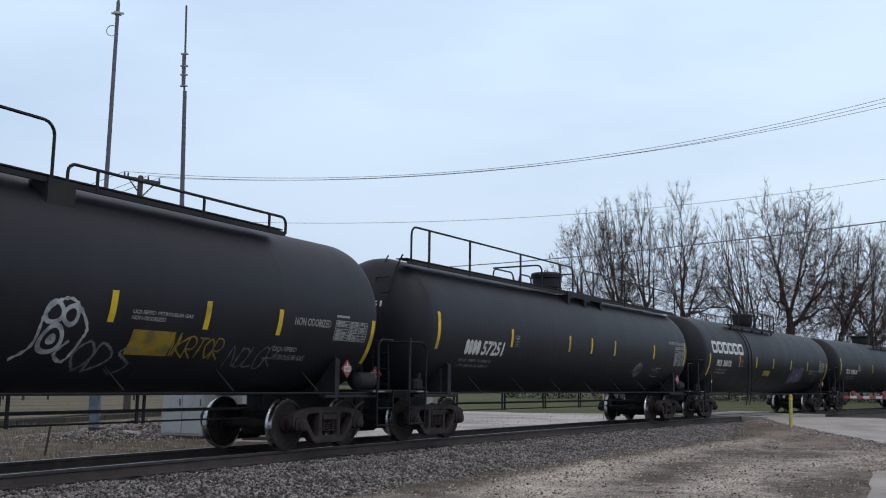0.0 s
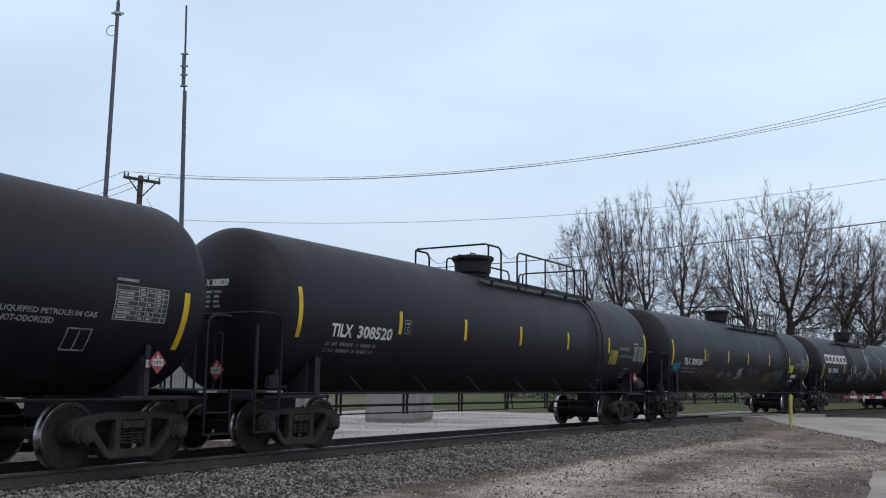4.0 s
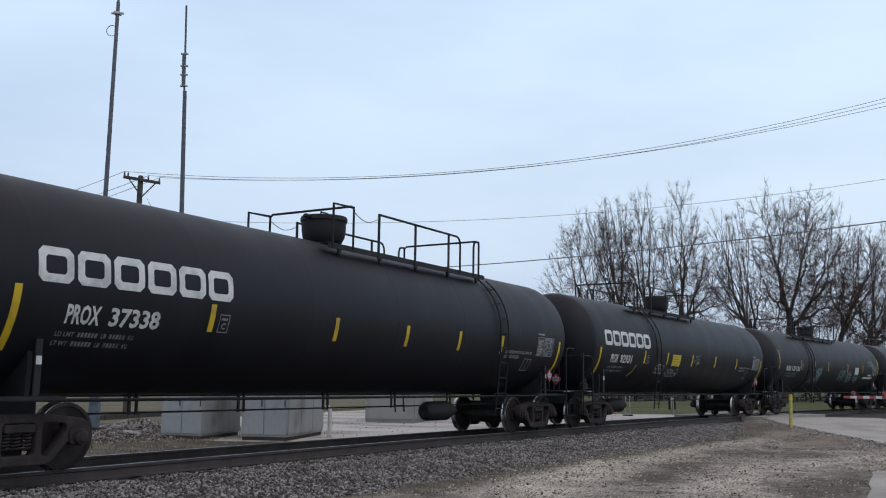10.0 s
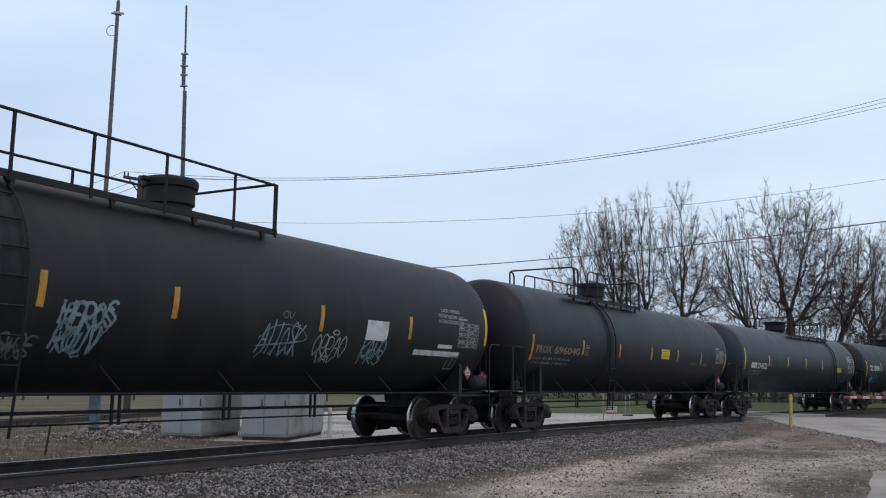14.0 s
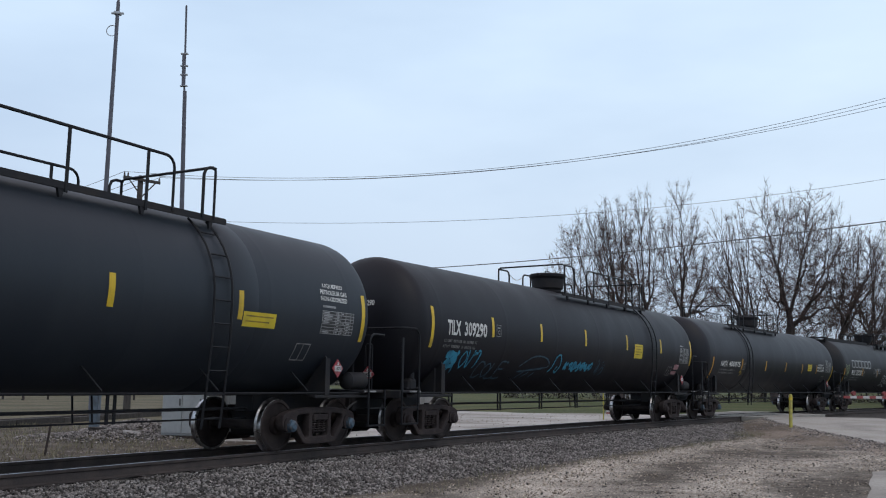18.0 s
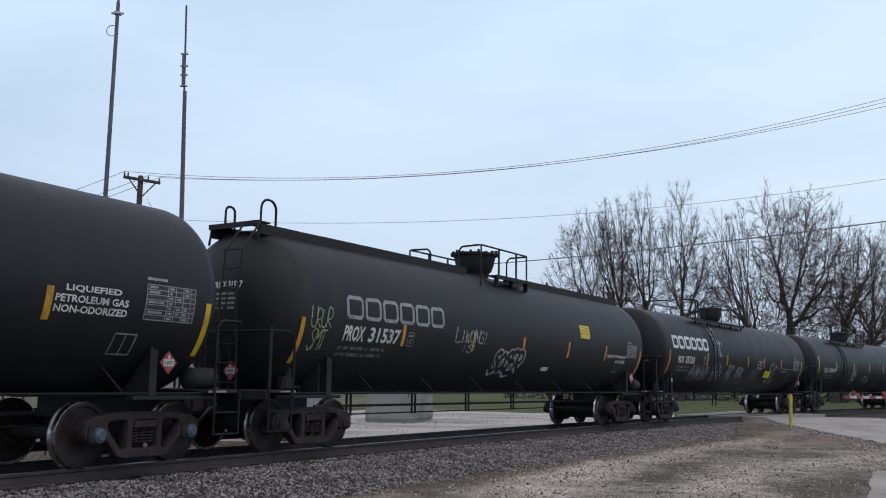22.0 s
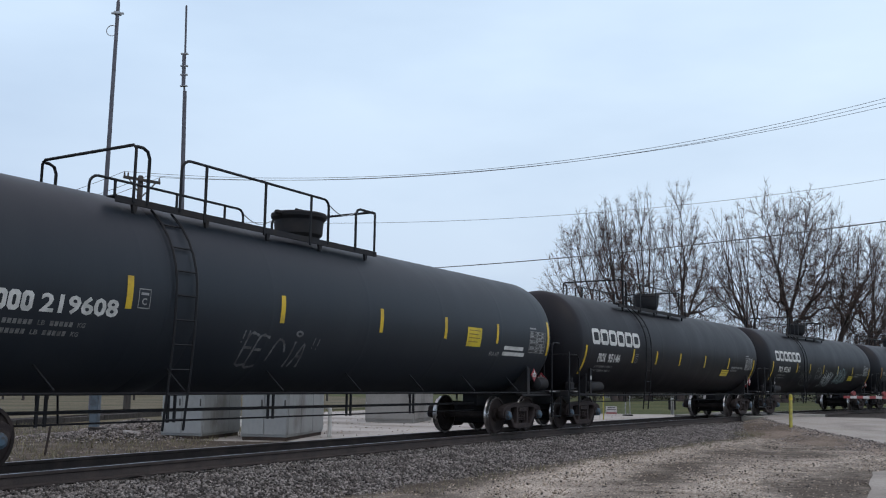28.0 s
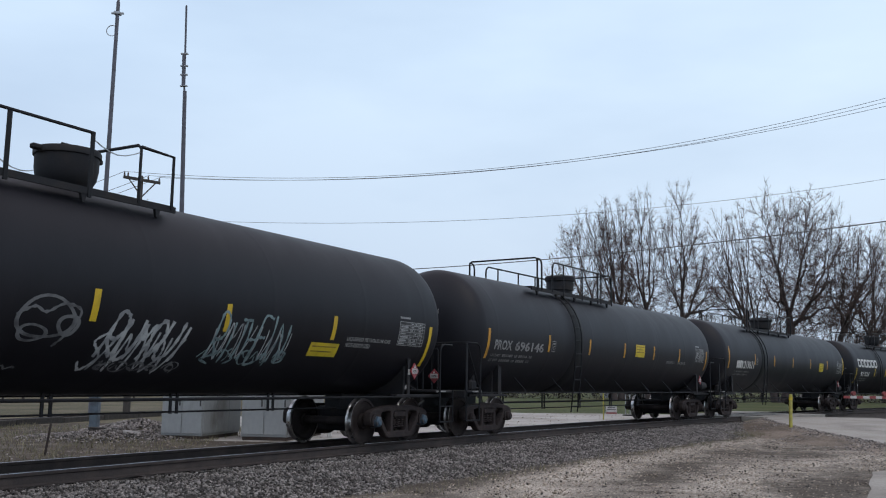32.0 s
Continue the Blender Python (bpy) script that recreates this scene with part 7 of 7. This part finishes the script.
LOGO = (0.66, 4.26, 2.56, 3.02)
P_STRIPES = (0.43, 3.8, 5.9, 8.2, 10.8, 13.45, 16.78)
T_STRIPES = (0.28, 3.4, 6.0, 8.7, 11.5, 14.4, 17.42)
SV, TL, BL, RD, DM, VI, DB = M_SPRAY, M_SPRAYTEAL, M_SPRAYBLUE, M_SPRAYRED, M_SPRAYDIM, M_SPRAYVIOLET, M_SPRAYDARKBLUE
P_PAN = ("platform", 3.76, 9.78, "pan", False, 4.78)
P_TOP, P_FLIP = ("platform", 3.62, 9.7, "drum", False, 4.78), ("platform", 7.2, 13.3, "drum", True, 13.4)
T_TOP, T_FLIP = ("platform", 3.42, 9.97, "bowl", False, 4.55), ("platform", 7.68, 14.05, "bowl", True, 13.5)


def prox(num, sz, **kw):
    dz = sz[0] - 2.08
    s = dict(wb=15.39, paint=M_BLACK, label="black tank car with a white block-shape sign and yellow stripes", top=P_TOP, stripes=P_STRIPES, sz=sz, ez=(sz[0] - 0.4, sz[1]), shift=1,
             decals=dict(logo=(LOGO[0], LOGO[1], LOGO[2] + dz, LOGO[3] + dz), mark=("PROX " + num, 1.2, 2.8, 2.05 + dz, 2.31 + dz), table=(15.45, 16.4, 2.05 + dz * 0.6, 2.52 + dz * 0.6), gas=(13.75, 15.2, 1.93 + dz * 0.5, 2.12 + dz * 0.5, "NOT-ODORIZED", M_DIM)))
    s["decals"].update(kw.pop("decals", {}))
    s.update(kw)
    return s


def tilx(word, sz=(2.2, 2.66), **kw):
    s = dict(wb=15.8, paint=M_BLACK, label="black tank car with white numbers and yellow stripes", top=T_TOP, stripes=T_STRIPES, sz=sz, ez=(2.0, 2.88), shift=0, rail="high_",
             decals=dict(mark=(word, 1.2, 3.15, 2.06, 2.3), table=(16.2, 17.1, 2.05, 2.58)))
    s["decals"].update(kw.pop("decals", {}))
    s.update(kw)
    return s


# each car: its lead axle's place along the train, then how it is painted and fitted
CARS = []


def couple(lead, spec):
    CARS.append((lead, spec, tank_car(spec)))


couple(-149.4, dict(wb=15.55, paint=M_CHAR, label="charcoal tank car with white and ochre graffiti", top=("low",), stripes=(0.4, 4.2, 7.5, 10.95, 12.75, 14.45, 17.2), sz=(2.0, 2.43), ez=(1.6, 2.42), decals=dict(
        yellow=(11.4, 12.2, 1.58, 1.93), table=(16.0, 17.0, 2.0, 2.35), gas=(11.3, 12.45, 2.06, 2.2, "NON-ODORIZED", M_DIM), words=(("NON ODORIZED", 14.83, 15.86, 2.2, 2.34, M_DIM), ("LIQUEFIED", 14.47, 15.1, 1.73, 1.82, M_DIM), ("PETROLEUM GAS", 14.55, 15.4, 1.6, 1.69, M_STENCIL)), tags=(("@", 9.7, 10.6, 1.46, 2.28, SV, 0.06, None, 0.0), ("oDS", 10.58, 11.6, 1.32, 1.72, DM, 0.05), ("WKRTOR", 12.11, 13.29, 1.57, 1.88, M_OCHRE, 0.035), ("NCLGR", 13.51, 14.62, 1.47, 1.78, DM, 0.03)),
        loops=(((10.05, 2.07, 0.13, 0.13), (10.31, 2.05, 0.11, 0.12), (10.13, 1.73, 0.16, 0.17), (10.13, 1.73, 0.04, 0.04)), SV)), yel=M_OCHRE))
couple(-129.94, dict(wb=14.99, paint=M_CHAR, label="charcoal tank car with a full-length railed walkway", top=("long",), stripes=(0.3, 3.66, 6.98, 8.46, 10.16, 13.46, 16.5), sz=(2.14, 2.58), ez=(1.98, 2.78), slant=0.12, decals=dict(
        mark=("# 57251", 1.5, 3.3, 1.9, 2.24), words=(("LIQUEFIED PETROLEUM GAS", 14.88, 16.43, 2.66, 2.78, M_DIM), ("NON-ODORIZED", 15.55, 16.45, 2.52, 2.63, M_DIM)), table=(15.45, 16.45, 1.96, 2.46), loops=(((12.41, 1.76, 0.27, 0.2), (12.43, 1.75, 0.24, 0.18), (12.4, 1.76, 0.1, 0.18)), DM), tags=(("/", 11.87, 12.55, 1.68, 1.84, DM, 0.03), ("~wn", 13.57, 14.1, 1.75, 1.82, DM, 0.03), ("wo", 13.68, 13.93, 1.57, 1.65, DM, 0.03)), flag=(14.2, 1.7))))
couple(-111.04, prox("36018", (2.08, 2.52), tall=True, top=P_PAN, zt=4.55, orange=(1,), decals=dict(yellow=(7.03, 7.9, 1.76, 1.98), tags=(("OWAOMA", 11.0, 12.95, 1.48, 2.2, VI, 0.04), ("COWRO", 11.1, 12.9, 1.52, 2.1, VI, 0.04)), scrawl=((10.7, 13.0, 1.5, 1.9, VI, 3, 0.025),), flag=(15.0, 1.75)), yel=M_OCHRE, under=(2.6,)))
couple(-91.75, tilx("TILX 308520", top=T_FLIP, decals=dict(yellow=(14.55, 15.15, 1.88, 2.3), words=(("NON-ODORIZED", 15.25, 16.07, 2.31, 2.42, M_DIM), ("LIQUEFIED PETROLEUM GAS", 15.26, 16.35, 2.09, 2.18, M_STENCIL)), table=(16.45, 17.3, 2.03, 2.48), flag=(16.15, 1.64)), yel=M_OCHRE))
couple(-71.89, tilx("TILX 309150", top=("platform", 7.76, 14.1, "bowl", True, 13.75), zt=4.6, wb=15.9, stripes=(0.28, 3.4, 6.0, 8.41, 11.3, 14.3, 17.42), decals=dict(mark=("TILX 309150", 1.36, 3.2, 2.03, 2.27), gas=(15.2, 16.2, 2.15, 2.4, "NON-ODORIZED", M_DIM), yellow=(14.3, 15.0, 1.95, 2.3), white=((15.0, 15.75, 1.72, 1.86), (15.0, 15.6, 1.52, 1.62)),
        scrawl=((0.4, 1.1, 1.74, 2.14, BL, 4, 0.04), (3.0, 4.75, 1.55, 1.95, RD, 5, 0.04), (5.3, 5.83, 1.56, 1.89, DM, 3, 0.03), (6.25, 6.75, 1.6, 1.88, DM, 3, 0.03), (12.2, 13.6, 1.55, 2.1, TL, 4, 0.03)), tags=(("SAMR", 7.36, 7.99, 1.6, 1.98, SV, 0.045, None, -0.3), ("MICn~", 8.73, 10.12, 1.56, 1.96, DM, 0.04), ("HOGIVES", 10.95, 12.11, 1.5, 1.88, M_OCHRE, 0.035)))), )
couple(-52.13, prox("39376", (2.08, 2.53), tall=True, top=P_PAN, zt=4.55, orange=(3, 4), label="black tank car with torn white spill streaks", decals=dict(yellow=(13.75, 14.4, 1.66, 1.9), flag=(15.1, 1.78), tags=(("36", 2.9, 4.02, 1.5, 1.95, DM, 0.04), ("~n", 2.64, 3.4, 1.42, 1.75, DM, 0.04), ("TRAINTK", 2.87, 4.5, 1.22, 1.48, DM, 0.03), ("VERV", 5.0, 5.7, 2.14, 2.5, SV, 0.03), ("SRCOS", 4.9, 5.7, 1.9, 2.2, SV, 0.035), ("ROSKE", 4.9, 5.65, 1.78, 2.02, SV, 0.035), ("HTD", 4.95, 5.6, 1.6, 1.82, SV, 0.035), ("RON", 6.12, 6.85, 1.87, 2.2, SV, 0.03), ("23", 6.51, 7.45, 1.63, 2.18, SV, 0.03), ("VKG", 7.58, 8.17, 1.72, 2.12, SV, 0.03)),
        spill=((((9.33, 3.76), (8.8, 3.56), (8.26, 3.26), (7.95, 2.96)), 0.15, 70, 0.5), (((7.95, 2.96), (8.04, 2.92), (8.22, 3.08), (8.38, 3.08), (8.38, 2.8), (8.34, 2.47)), 0.1, 170, 1.3), (((8.34, 2.47), (8.64, 2.46), (8.8, 2.32), (9.2, 2.26), (9.58, 2.16), (9.88, 1.94)), 0.09, 130, 1.0), (((9.87, 1.96), (10.33, 1.97)), 0.12, 12, 0.4), (((10.8, 3.6), (10.7, 3.38), (10.83, 3.15), (11.23, 2.92), (11.53, 2.79), (12.43, 2.66), (12.81, 2.4), (13.35, 2.13)), 0.06, 20, 0.5), (((10.83, 3.15), (10.96, 3.07), (11.23, 2.92)), 0.1, 90, 1.2), (((8.58, 3.06), (9.05, 3.2)), 0.04, 5, 0.2), (((11.46, 2.71), (12.1, 2.31)), 0.03, 6, 0.3))), yel=M_OCHRE))
couple(-32.90, prox("37338", (1.97, 2.39), tall=True, top=P_FLIP, stripes=(0.43, 3.83, 6.98, 9.34, 11.47, 13.5, 16.78), under=(12.2,), decals=dict(flag=(15.1, 1.74))))
couple(-13.59, prox("92931", (1.97, 2.38), wb=15.23, under=(3.65,), stripes=(0.4, 3.83, 5.83, 8.25, 10.75, 13.32, 16.6), decals=dict(yellow=(6.28, 7.07, 1.94, 2.33), tags=(("VASE", 8.42, 9.05, 2.12, 2.37, SV, 0.022), ("VW", 8.5, 8.95, 2.02, 2.14, SV, 0.02), ("BEEZ", 4.95, 5.75, 1.68, 1.92, SV, 0.034), ("OEBLR", 6.0, 7.15, 1.6, 1.82, SV, 0.026), ("/", 2.98, 3.24, 1.56, 1.88, M_OCHRE, 0.08)), flag=(14.9, 1.74))))
couple(5.53, tilx("PLMX 137136", rail="mid_", wb=15.83, paint=M_RUSTY, sz=(2.12, 2.58), orange=(0, 1, 2, 3, 4, 5), top=("platform", 3.32, 10.45, "box", False, 5.0), band=4.7, stripes=(0.29, 3.41, 5.53, 7.79, 11.27, 14.2, 17.47), ez=(2.12, 2.98), decals=dict(mark=("PLMX 137136", 1.29, 3.26, 2.05, 2.28), gas3=(15.3, 16.4, 2.5, 2.85, M_DIM), white=((12.67, 13.4, 2.04, 2.42), (14.5, 16.4, 1.82, 1.93), (15.4, 16.0, 1.99, 2.07)),
        tags=(("HEROS", 5.88, 6.75, 1.92, 2.24, TL, 0.06), ("REROS", 5.95, 6.7, 1.86, 2.18, TL, 0.045), ("ROLN", 5.88, 6.55, 1.6, 1.9, TL, 0.055), ("KOLV", 5.95, 6.6, 1.56, 1.86, TL, 0.04), ("SWOE", 5.1, 5.66, 1.52, 1.76, DM, 0.04), ("MOS", 5.15, 5.62, 1.46, 1.66, DM, 0.03), ("oV", 10.2, 10.5, 2.28, 2.4, DM, 0.025), ("AIIOSK", 9.78, 10.81, 1.68, 2.2, TL, 0.045), ("t", 9.7, 10.85, 1.62, 2.2, TL, 0.025), ("ORRAO", 11.2, 12.15, 1.68, 2.05, SV, 0.035), ("o", 11.65, 11.85, 2.08, 2.17, SV, 0.03), ("VAV", 11.4, 11.9, 1.58, 1.7, SV, 0.03), ("KAVO", 12.68, 13.45, 1.68, 2.04, TL, 0.05), ("HRS", 12.72, 13.4, 1.58, 1.86, TL, 0.04)), flag=(16.2, 1.7))))
couple(25.33, tilx("PROX 696040", rail="mid_", wb=14.79, paint=M_CHAR, ink=M_RUSTTEXT, sz=(2.1, 2.5), orange=(0, 1, 2, 3, 4, 5, 6), stripes=(0.28, 3.34, 5.96, 8.59, 11.04, 13.5, 16.35), ez=(1.86, 2.53), top=("platform", 3.3, 8.65, "box", False, 5.2), band=5.2, decals=dict(mark=("PROX 696040", 0.5, 3.15, 2.06, 2.27), yellow=(9.46, 10.2, 2.15, 2.48), table=(15.2, 16.1, 2.15, 2.62), words=(("LIQUEFIED PETROLEUM", 12.3, 13.1, 2.0, 2.1, M_STENCIL), ("NON-ODORIZED", 13.4, 14.2, 2.0, 2.1, M_STENCIL)))))
couple(44.0, tilx("# 214222", rail="mid_", wb=15.84, stripes=(0.28, 3.3, 5.95, 8.7, 11.45, 14.02, 17.42), paint=M_BLUE, top=T_FLIP, band=14.1, label="blue-grey tank car with white numbers", decals=dict(mark=("# 214222", 1.05, 3.07, 2.07, 2.31), yellow=(14.1, 14.9, 2.1, 2.34), gas3=(16.1, 16.9, 2.65, 3.0, M_WHITE), table=(16.15, 17.1, 2.1, 2.5), flag=(15.8, 1.75)), blue=True))
couple(63.78, tilx("TILX 309290", wb=15.73, sz=(2.34, 2.8), top=T_FLIP, label="black tank car with blue graffiti along its side", stripes=(0.3, 2.94, 5.49, 8.27, 11.34, 14.31, 17.36), decals=dict(mark=("TILX 309290", 0.9, 2.64, 2.3, 2.63), yellow=(11.97, 12.65, 2.11, 2.55), table=(16.2, 17.1, 2.07, 2.58), flag=(15.48, 1.77), pink=((15.87, 16.3, 1.83, 2.0), (15.8, 16.27, 1.66, 1.77)),
        scrawl=((1.2, 1.55, 1.6, 1.98, BL, 1, 0.16), (7.2, 9.1, 1.62, 1.9, BL, 7, 0.09), (9.3, 10.1, 1.5, 2.0, DB, 2, 0.05)), tags=(("VA", 1.1, 1.6, 1.47, 1.75, BL, 0.06), ("OV~", 1.73, 2.51, 1.6, 1.97, BL, 0.05), ("COLE", 2.62, 4.03, 1.4, 1.74, DB, 0.05), ("t", 4.67, 6.21, 1.32, 2.0, DB, 0.05), ("@", 6.42, 6.95, 1.57, 2.01, BL, 0.06)))))
couple(83.34, tilx("NATX 400975", rail="mid_", blue=True, wb=15.82, paint=M_CHAR, sz=(1.97, 2.4), orange=(0, 1, 2, 3, 4, 5), stripes=(0.41, 3.73, 6.8, 9.63, 12.2, 14.61, 17.45), ez=(1.6, 2.4), band=4.5, decals=dict(mark=("NATX 400975", 1.29, 3.5, 2.06, 2.28), yellow=(13.1, 13.75, 2.08, 2.4), gas3=(14.7, 15.9, 2.05, 2.45, M_WHITE), table=(16.2, 17.15, 2.08, 2.58), scrawl=((3.6, 4.0, 1.7, 1.95, M_OCHRE, 1, 0.04),), flag=(16.0, 1.72))))
couple(103.19, dict(wb=15.15, paint=M_RUSTY, label="old black tank car with a narrow full-length roof walk", top=("narrow",), stripes=(0.03, 3.23, 6.1, 8.58, 11.27, 13.88, 16.7), sz=(1.98, 2.4), ez=(1.55, 2.36), orange=(0, 1, 2, 3, 4, 5, 6), thin=True, slant=0.1, decals=dict(
        logo=(1.24, 4.77, 2.41, 2.85), mark=("PROX 31537", 1.25, 3.1, 2.0, 2.29), yellow=(12.0, 12.66, 2.55, 2.92), table=(15.55, 16.35, 2.12, 2.5), words=(("LIQUEFIED PETROLEUM GAS", 14.02, 15.5, 2.06, 2.16, M_WHITE), ("NOT ODORIZED", 14.75, 15.5, 1.92, 2.01, M_WHITE)), white=((9.99, 10.4, 1.6, 1.7),), tags=(("URUR", 0.25, 0.85, 2.2, 2.55, M_SPRAYGREEN, 0.035), ("SMT", 0.3, 0.75, 1.8, 2.15, M_SPRAYGREEN, 0.035), ("LIWONG!", 5.29, 6.72, 2.16, 2.45, SV, 0.04), ("IS", 5.58, 6.1, 1.93, 2.1, SV, 0.03), ("SOSER", 7.28, 8.72, 1.56, 2.0, SV, 0.2, M_RUSTY, 0.2)), flag=(15.0, 1.8))))
couple(122.26, prox("35328", (2.1, 2.51), box=-0.3, tall=True, top=P_PAN, zt=4.55, wb=15.6, orange=(0, 1, 2, 3, 4, 5), label="black tank car with white block sign and white graffiti", stripes=(0.41, 4.14, 6.33, 8.9, 11.04, 13.54, 16.78), decals=dict(yellow=(11.37, 12.2, 1.68, 1.96), flag=(14.9, 1.74),
        scrawl=((2.65, 3.6, 1.4, 2.1, SV, 3, 0.035), (9.57, 10.58, 1.5, 2.05, DM, 4, 0.03)), tags=(("AIC", 4.95, 5.74, 2.4, 2.95, SV, 0.06), ("RC", 4.95, 5.6, 2.95, 3.55, SV, 0.06), ("YERN", 3.7, 4.45, 1.52, 2.05, SV, 0.035), ("YERNL", 4.92, 6.2, 1.55, 2.05, SV, 0.035), ("AIC", 6.58, 7.26, 1.56, 2.1, SV, 0.05), ("YERN", 7.65, 8.45, 1.66, 2.02, SV, 0.035), ("COOOoRo", 7.68, 8.98, 1.36, 1.62, DM, 0.03), ("FSC", 10.25, 10.85, 2.02, 2.34, SV, 0.06), ("SIC", 11.95, 13.0, 1.48, 2.25, SV, 0.06)))))
couple(141.74, tilx("TILX 309419", wb=15.76, paint=M_CHAR, top=T_TOP, band=4.5, stripes=(0.35, 3.21, 6.32, 9.28, 12.12, 14.39, 17.39), decals=dict(yellow=(12.97, 13.67, 2.06, 2.49), table=(16.15, 17.12, 2.04, 2.62), scrawl=((6.05, 6.7, 1.45, 2.28, SV, 2, 0.05), (8.3, 9.35, 1.48, 2.03, SV, 4, 0.03)), flag=(15.9, 1.72))))
couple(161.39, tilx("# 219608", wb=15.72, paint=M_BLUE, top=("platform", 3.42, 9.97, "bowl", False, 4.35), band=4.35, blue=True, label="blue-grey tank car with white numbers", stripes=(0.25, 3.4, 6.67, 9.6, 12.05, 14.45, 17.3), decals=dict(mark=("# 219608", 1.16, 3.24, 2.06, 2.31), yellow=(13.0, 13.66, 2.08, 2.51), words=(("FRA AIP", 14.2, 14.68, 1.9, 2.0, M_DIM),), white=((14.87, 15.9, 2.07, 2.16), (14.85, 16.02, 1.93, 2.02)), tags=(("EE", 5.95, 6.45, 1.5, 1.98, DM, 0.055), ("n", 6.6, 6.95, 1.58, 1.92, DM, 0.055), ("IA", 7.05, 7.5, 1.5, 1.92, DM, 0.06), ("!!", 5.8, 6.0, 1.85, 2.05, DM, 0.04), ("o", 7.12, 7.3, 2.0, 2.08, DM, 0.045), ("!!", 7.6, 7.85, 1.8, 2.0, DM, 0.03)))))
couple(180.99, prox("95146", (1.96, 2.39), blue=True, wb=15.28, res=(1.5,), stripes=(0.31, 3.79, 5.76, 7.95, 10.55, 13.32, 16.6), decals=dict(yellow=(12.71, 13.55, 1.68, 1.92)), yel=M_PANEL))
couple(200.05, prox("95243", (1.99, 2.42), blue=True, wb=15.23, res=(1.5,), label="black tank car with white block sign and pale graffiti", stripes=(0.36, 3.8, 5.78, 8.0, 10.53, 13.3, 16.65), decals=dict(yellow=(12.74, 13.57, 1.69, 1.93), loops=(((7.3, 2.0, 0.42, 0.26), (7.65, 1.92, 0.15, 0.12), (7.15, 1.8, 0.2, 0.1), (5.4, 1.6, 0.5, 0.2), (6.1, 1.75, 0.2, 0.12)), DM), scrawl=((4.5, 6.15, 1.4, 2.1, DM, 3, 0.03), (8.3, 9.9, 1.34, 1.5, DM, 5, 0.03), (10.2, 12.2, 1.5, 1.75, TL, 5, 0.03)), tags=(("RUMOUI", 8.35, 9.85, 1.5, 2.05, SV, 0.075, None, 0.3), ("SAMNOV", 8.1, 9.7, 1.36, 1.85, SV, 0.05, None, 0.3), ("RITHEIN", 10.35, 12.05, 1.55, 2.22, TL, 0.06), ("WMVIWN", 10.3, 12.1, 1.6, 2.1, SV, 0.03), ("~", 6.85, 7.75, 1.65, 2.2, DM, 0.05), ("wwww", 5.4, 7.2, 1.34, 1.46, DM, 0.03)))))
couple(219.2, tilx("PROX 696146", rail="mid_", wb=15.0, paint=M_CHAR, ink=M_DIM, stripes=(0.21, 3.41, 5.99, 8.57, 11.05, 13.5, 16.4), sz=(2.1, 2.54), ez=(1.85, 2.55), orange=(0, 1, 2, 3, 4, 5, 6), top=("platform", 3.2, 8.6, "box", False, 5.0), band=5.2, decals=dict(mark=("PROX 696146", 0.52, 3.11, 2.06, 2.3), yellow=(9.45, 10.22, 2.15, 2.54), table=(15.2, 16.1, 2.15, 2.62), words=(("LIQUEFIED PETROLEUM", 12.3, 13.1, 2.0, 2.1, M_STENCIL), ("NON-ODORIZED", 13.4, 14.2, 2.0, 2.1, M_STENCIL)))))
couple(238.1, tilx("# 219611", paint=M_CHAR, band=4.5, orange=(0, 1, 2, 3, 4, 5), decals=dict(mark=("# 219611", 1.2, 3.3, 2.02, 2.35), yellow=(13.0, 13.7, 2.08, 2.5))))
couple(257.8, prox("95210", (2.0, 2.43)))
couple(277.1, tilx("TILX 309300"))
couple(296.8, tilx("# 219600", paint=M_CHAR))

# ---- everything that moves ----
SPEED, GAIN = 10.811, 0.00856


def along(lead, t):
    d = t - 13.0
    return lead - SPEED * d - 0.5 * GAIN * d * d


def car_pose(lead, wb, t):
    a, b = track(along(lead + 0.889, t)), track(along(lead + wb + 0.889, t))
    turn = math.atan2(b[1] - a[1], b[0] - a[0])
    c = Vector(((a[0] + b[0]) / 2, (a[1] + b[1]) / 2, 0))
    k = wb / 2 + 0.889
    return pose(c.x - k * math.cos(turn), c.y - k * math.sin(turn), 0, 0, 0, math.degrees(turn))


def motions():
    for lead, spec, car in CARS:
        walk(car, [(t, car_pose(lead, spec["wb"], t)) for t in range(33)])
    first = WHEELSETS[0]
    rows = []
    for i in range(961):
        t = i / 30
        rows.append((t, pose(0, 0, 0, 0, math.degrees((along(0, t) - along(0, 0)) / 0.457), 0)))
    walk(first, rows)
    keys = first.animation_data
    for w in WHEELSETS[1:]:
        w.rotation_mode = "QUATERNION"
        k = w.animation_data_create()
        k.action = keys.action
        k.action_slot = keys.action_slot


motions()
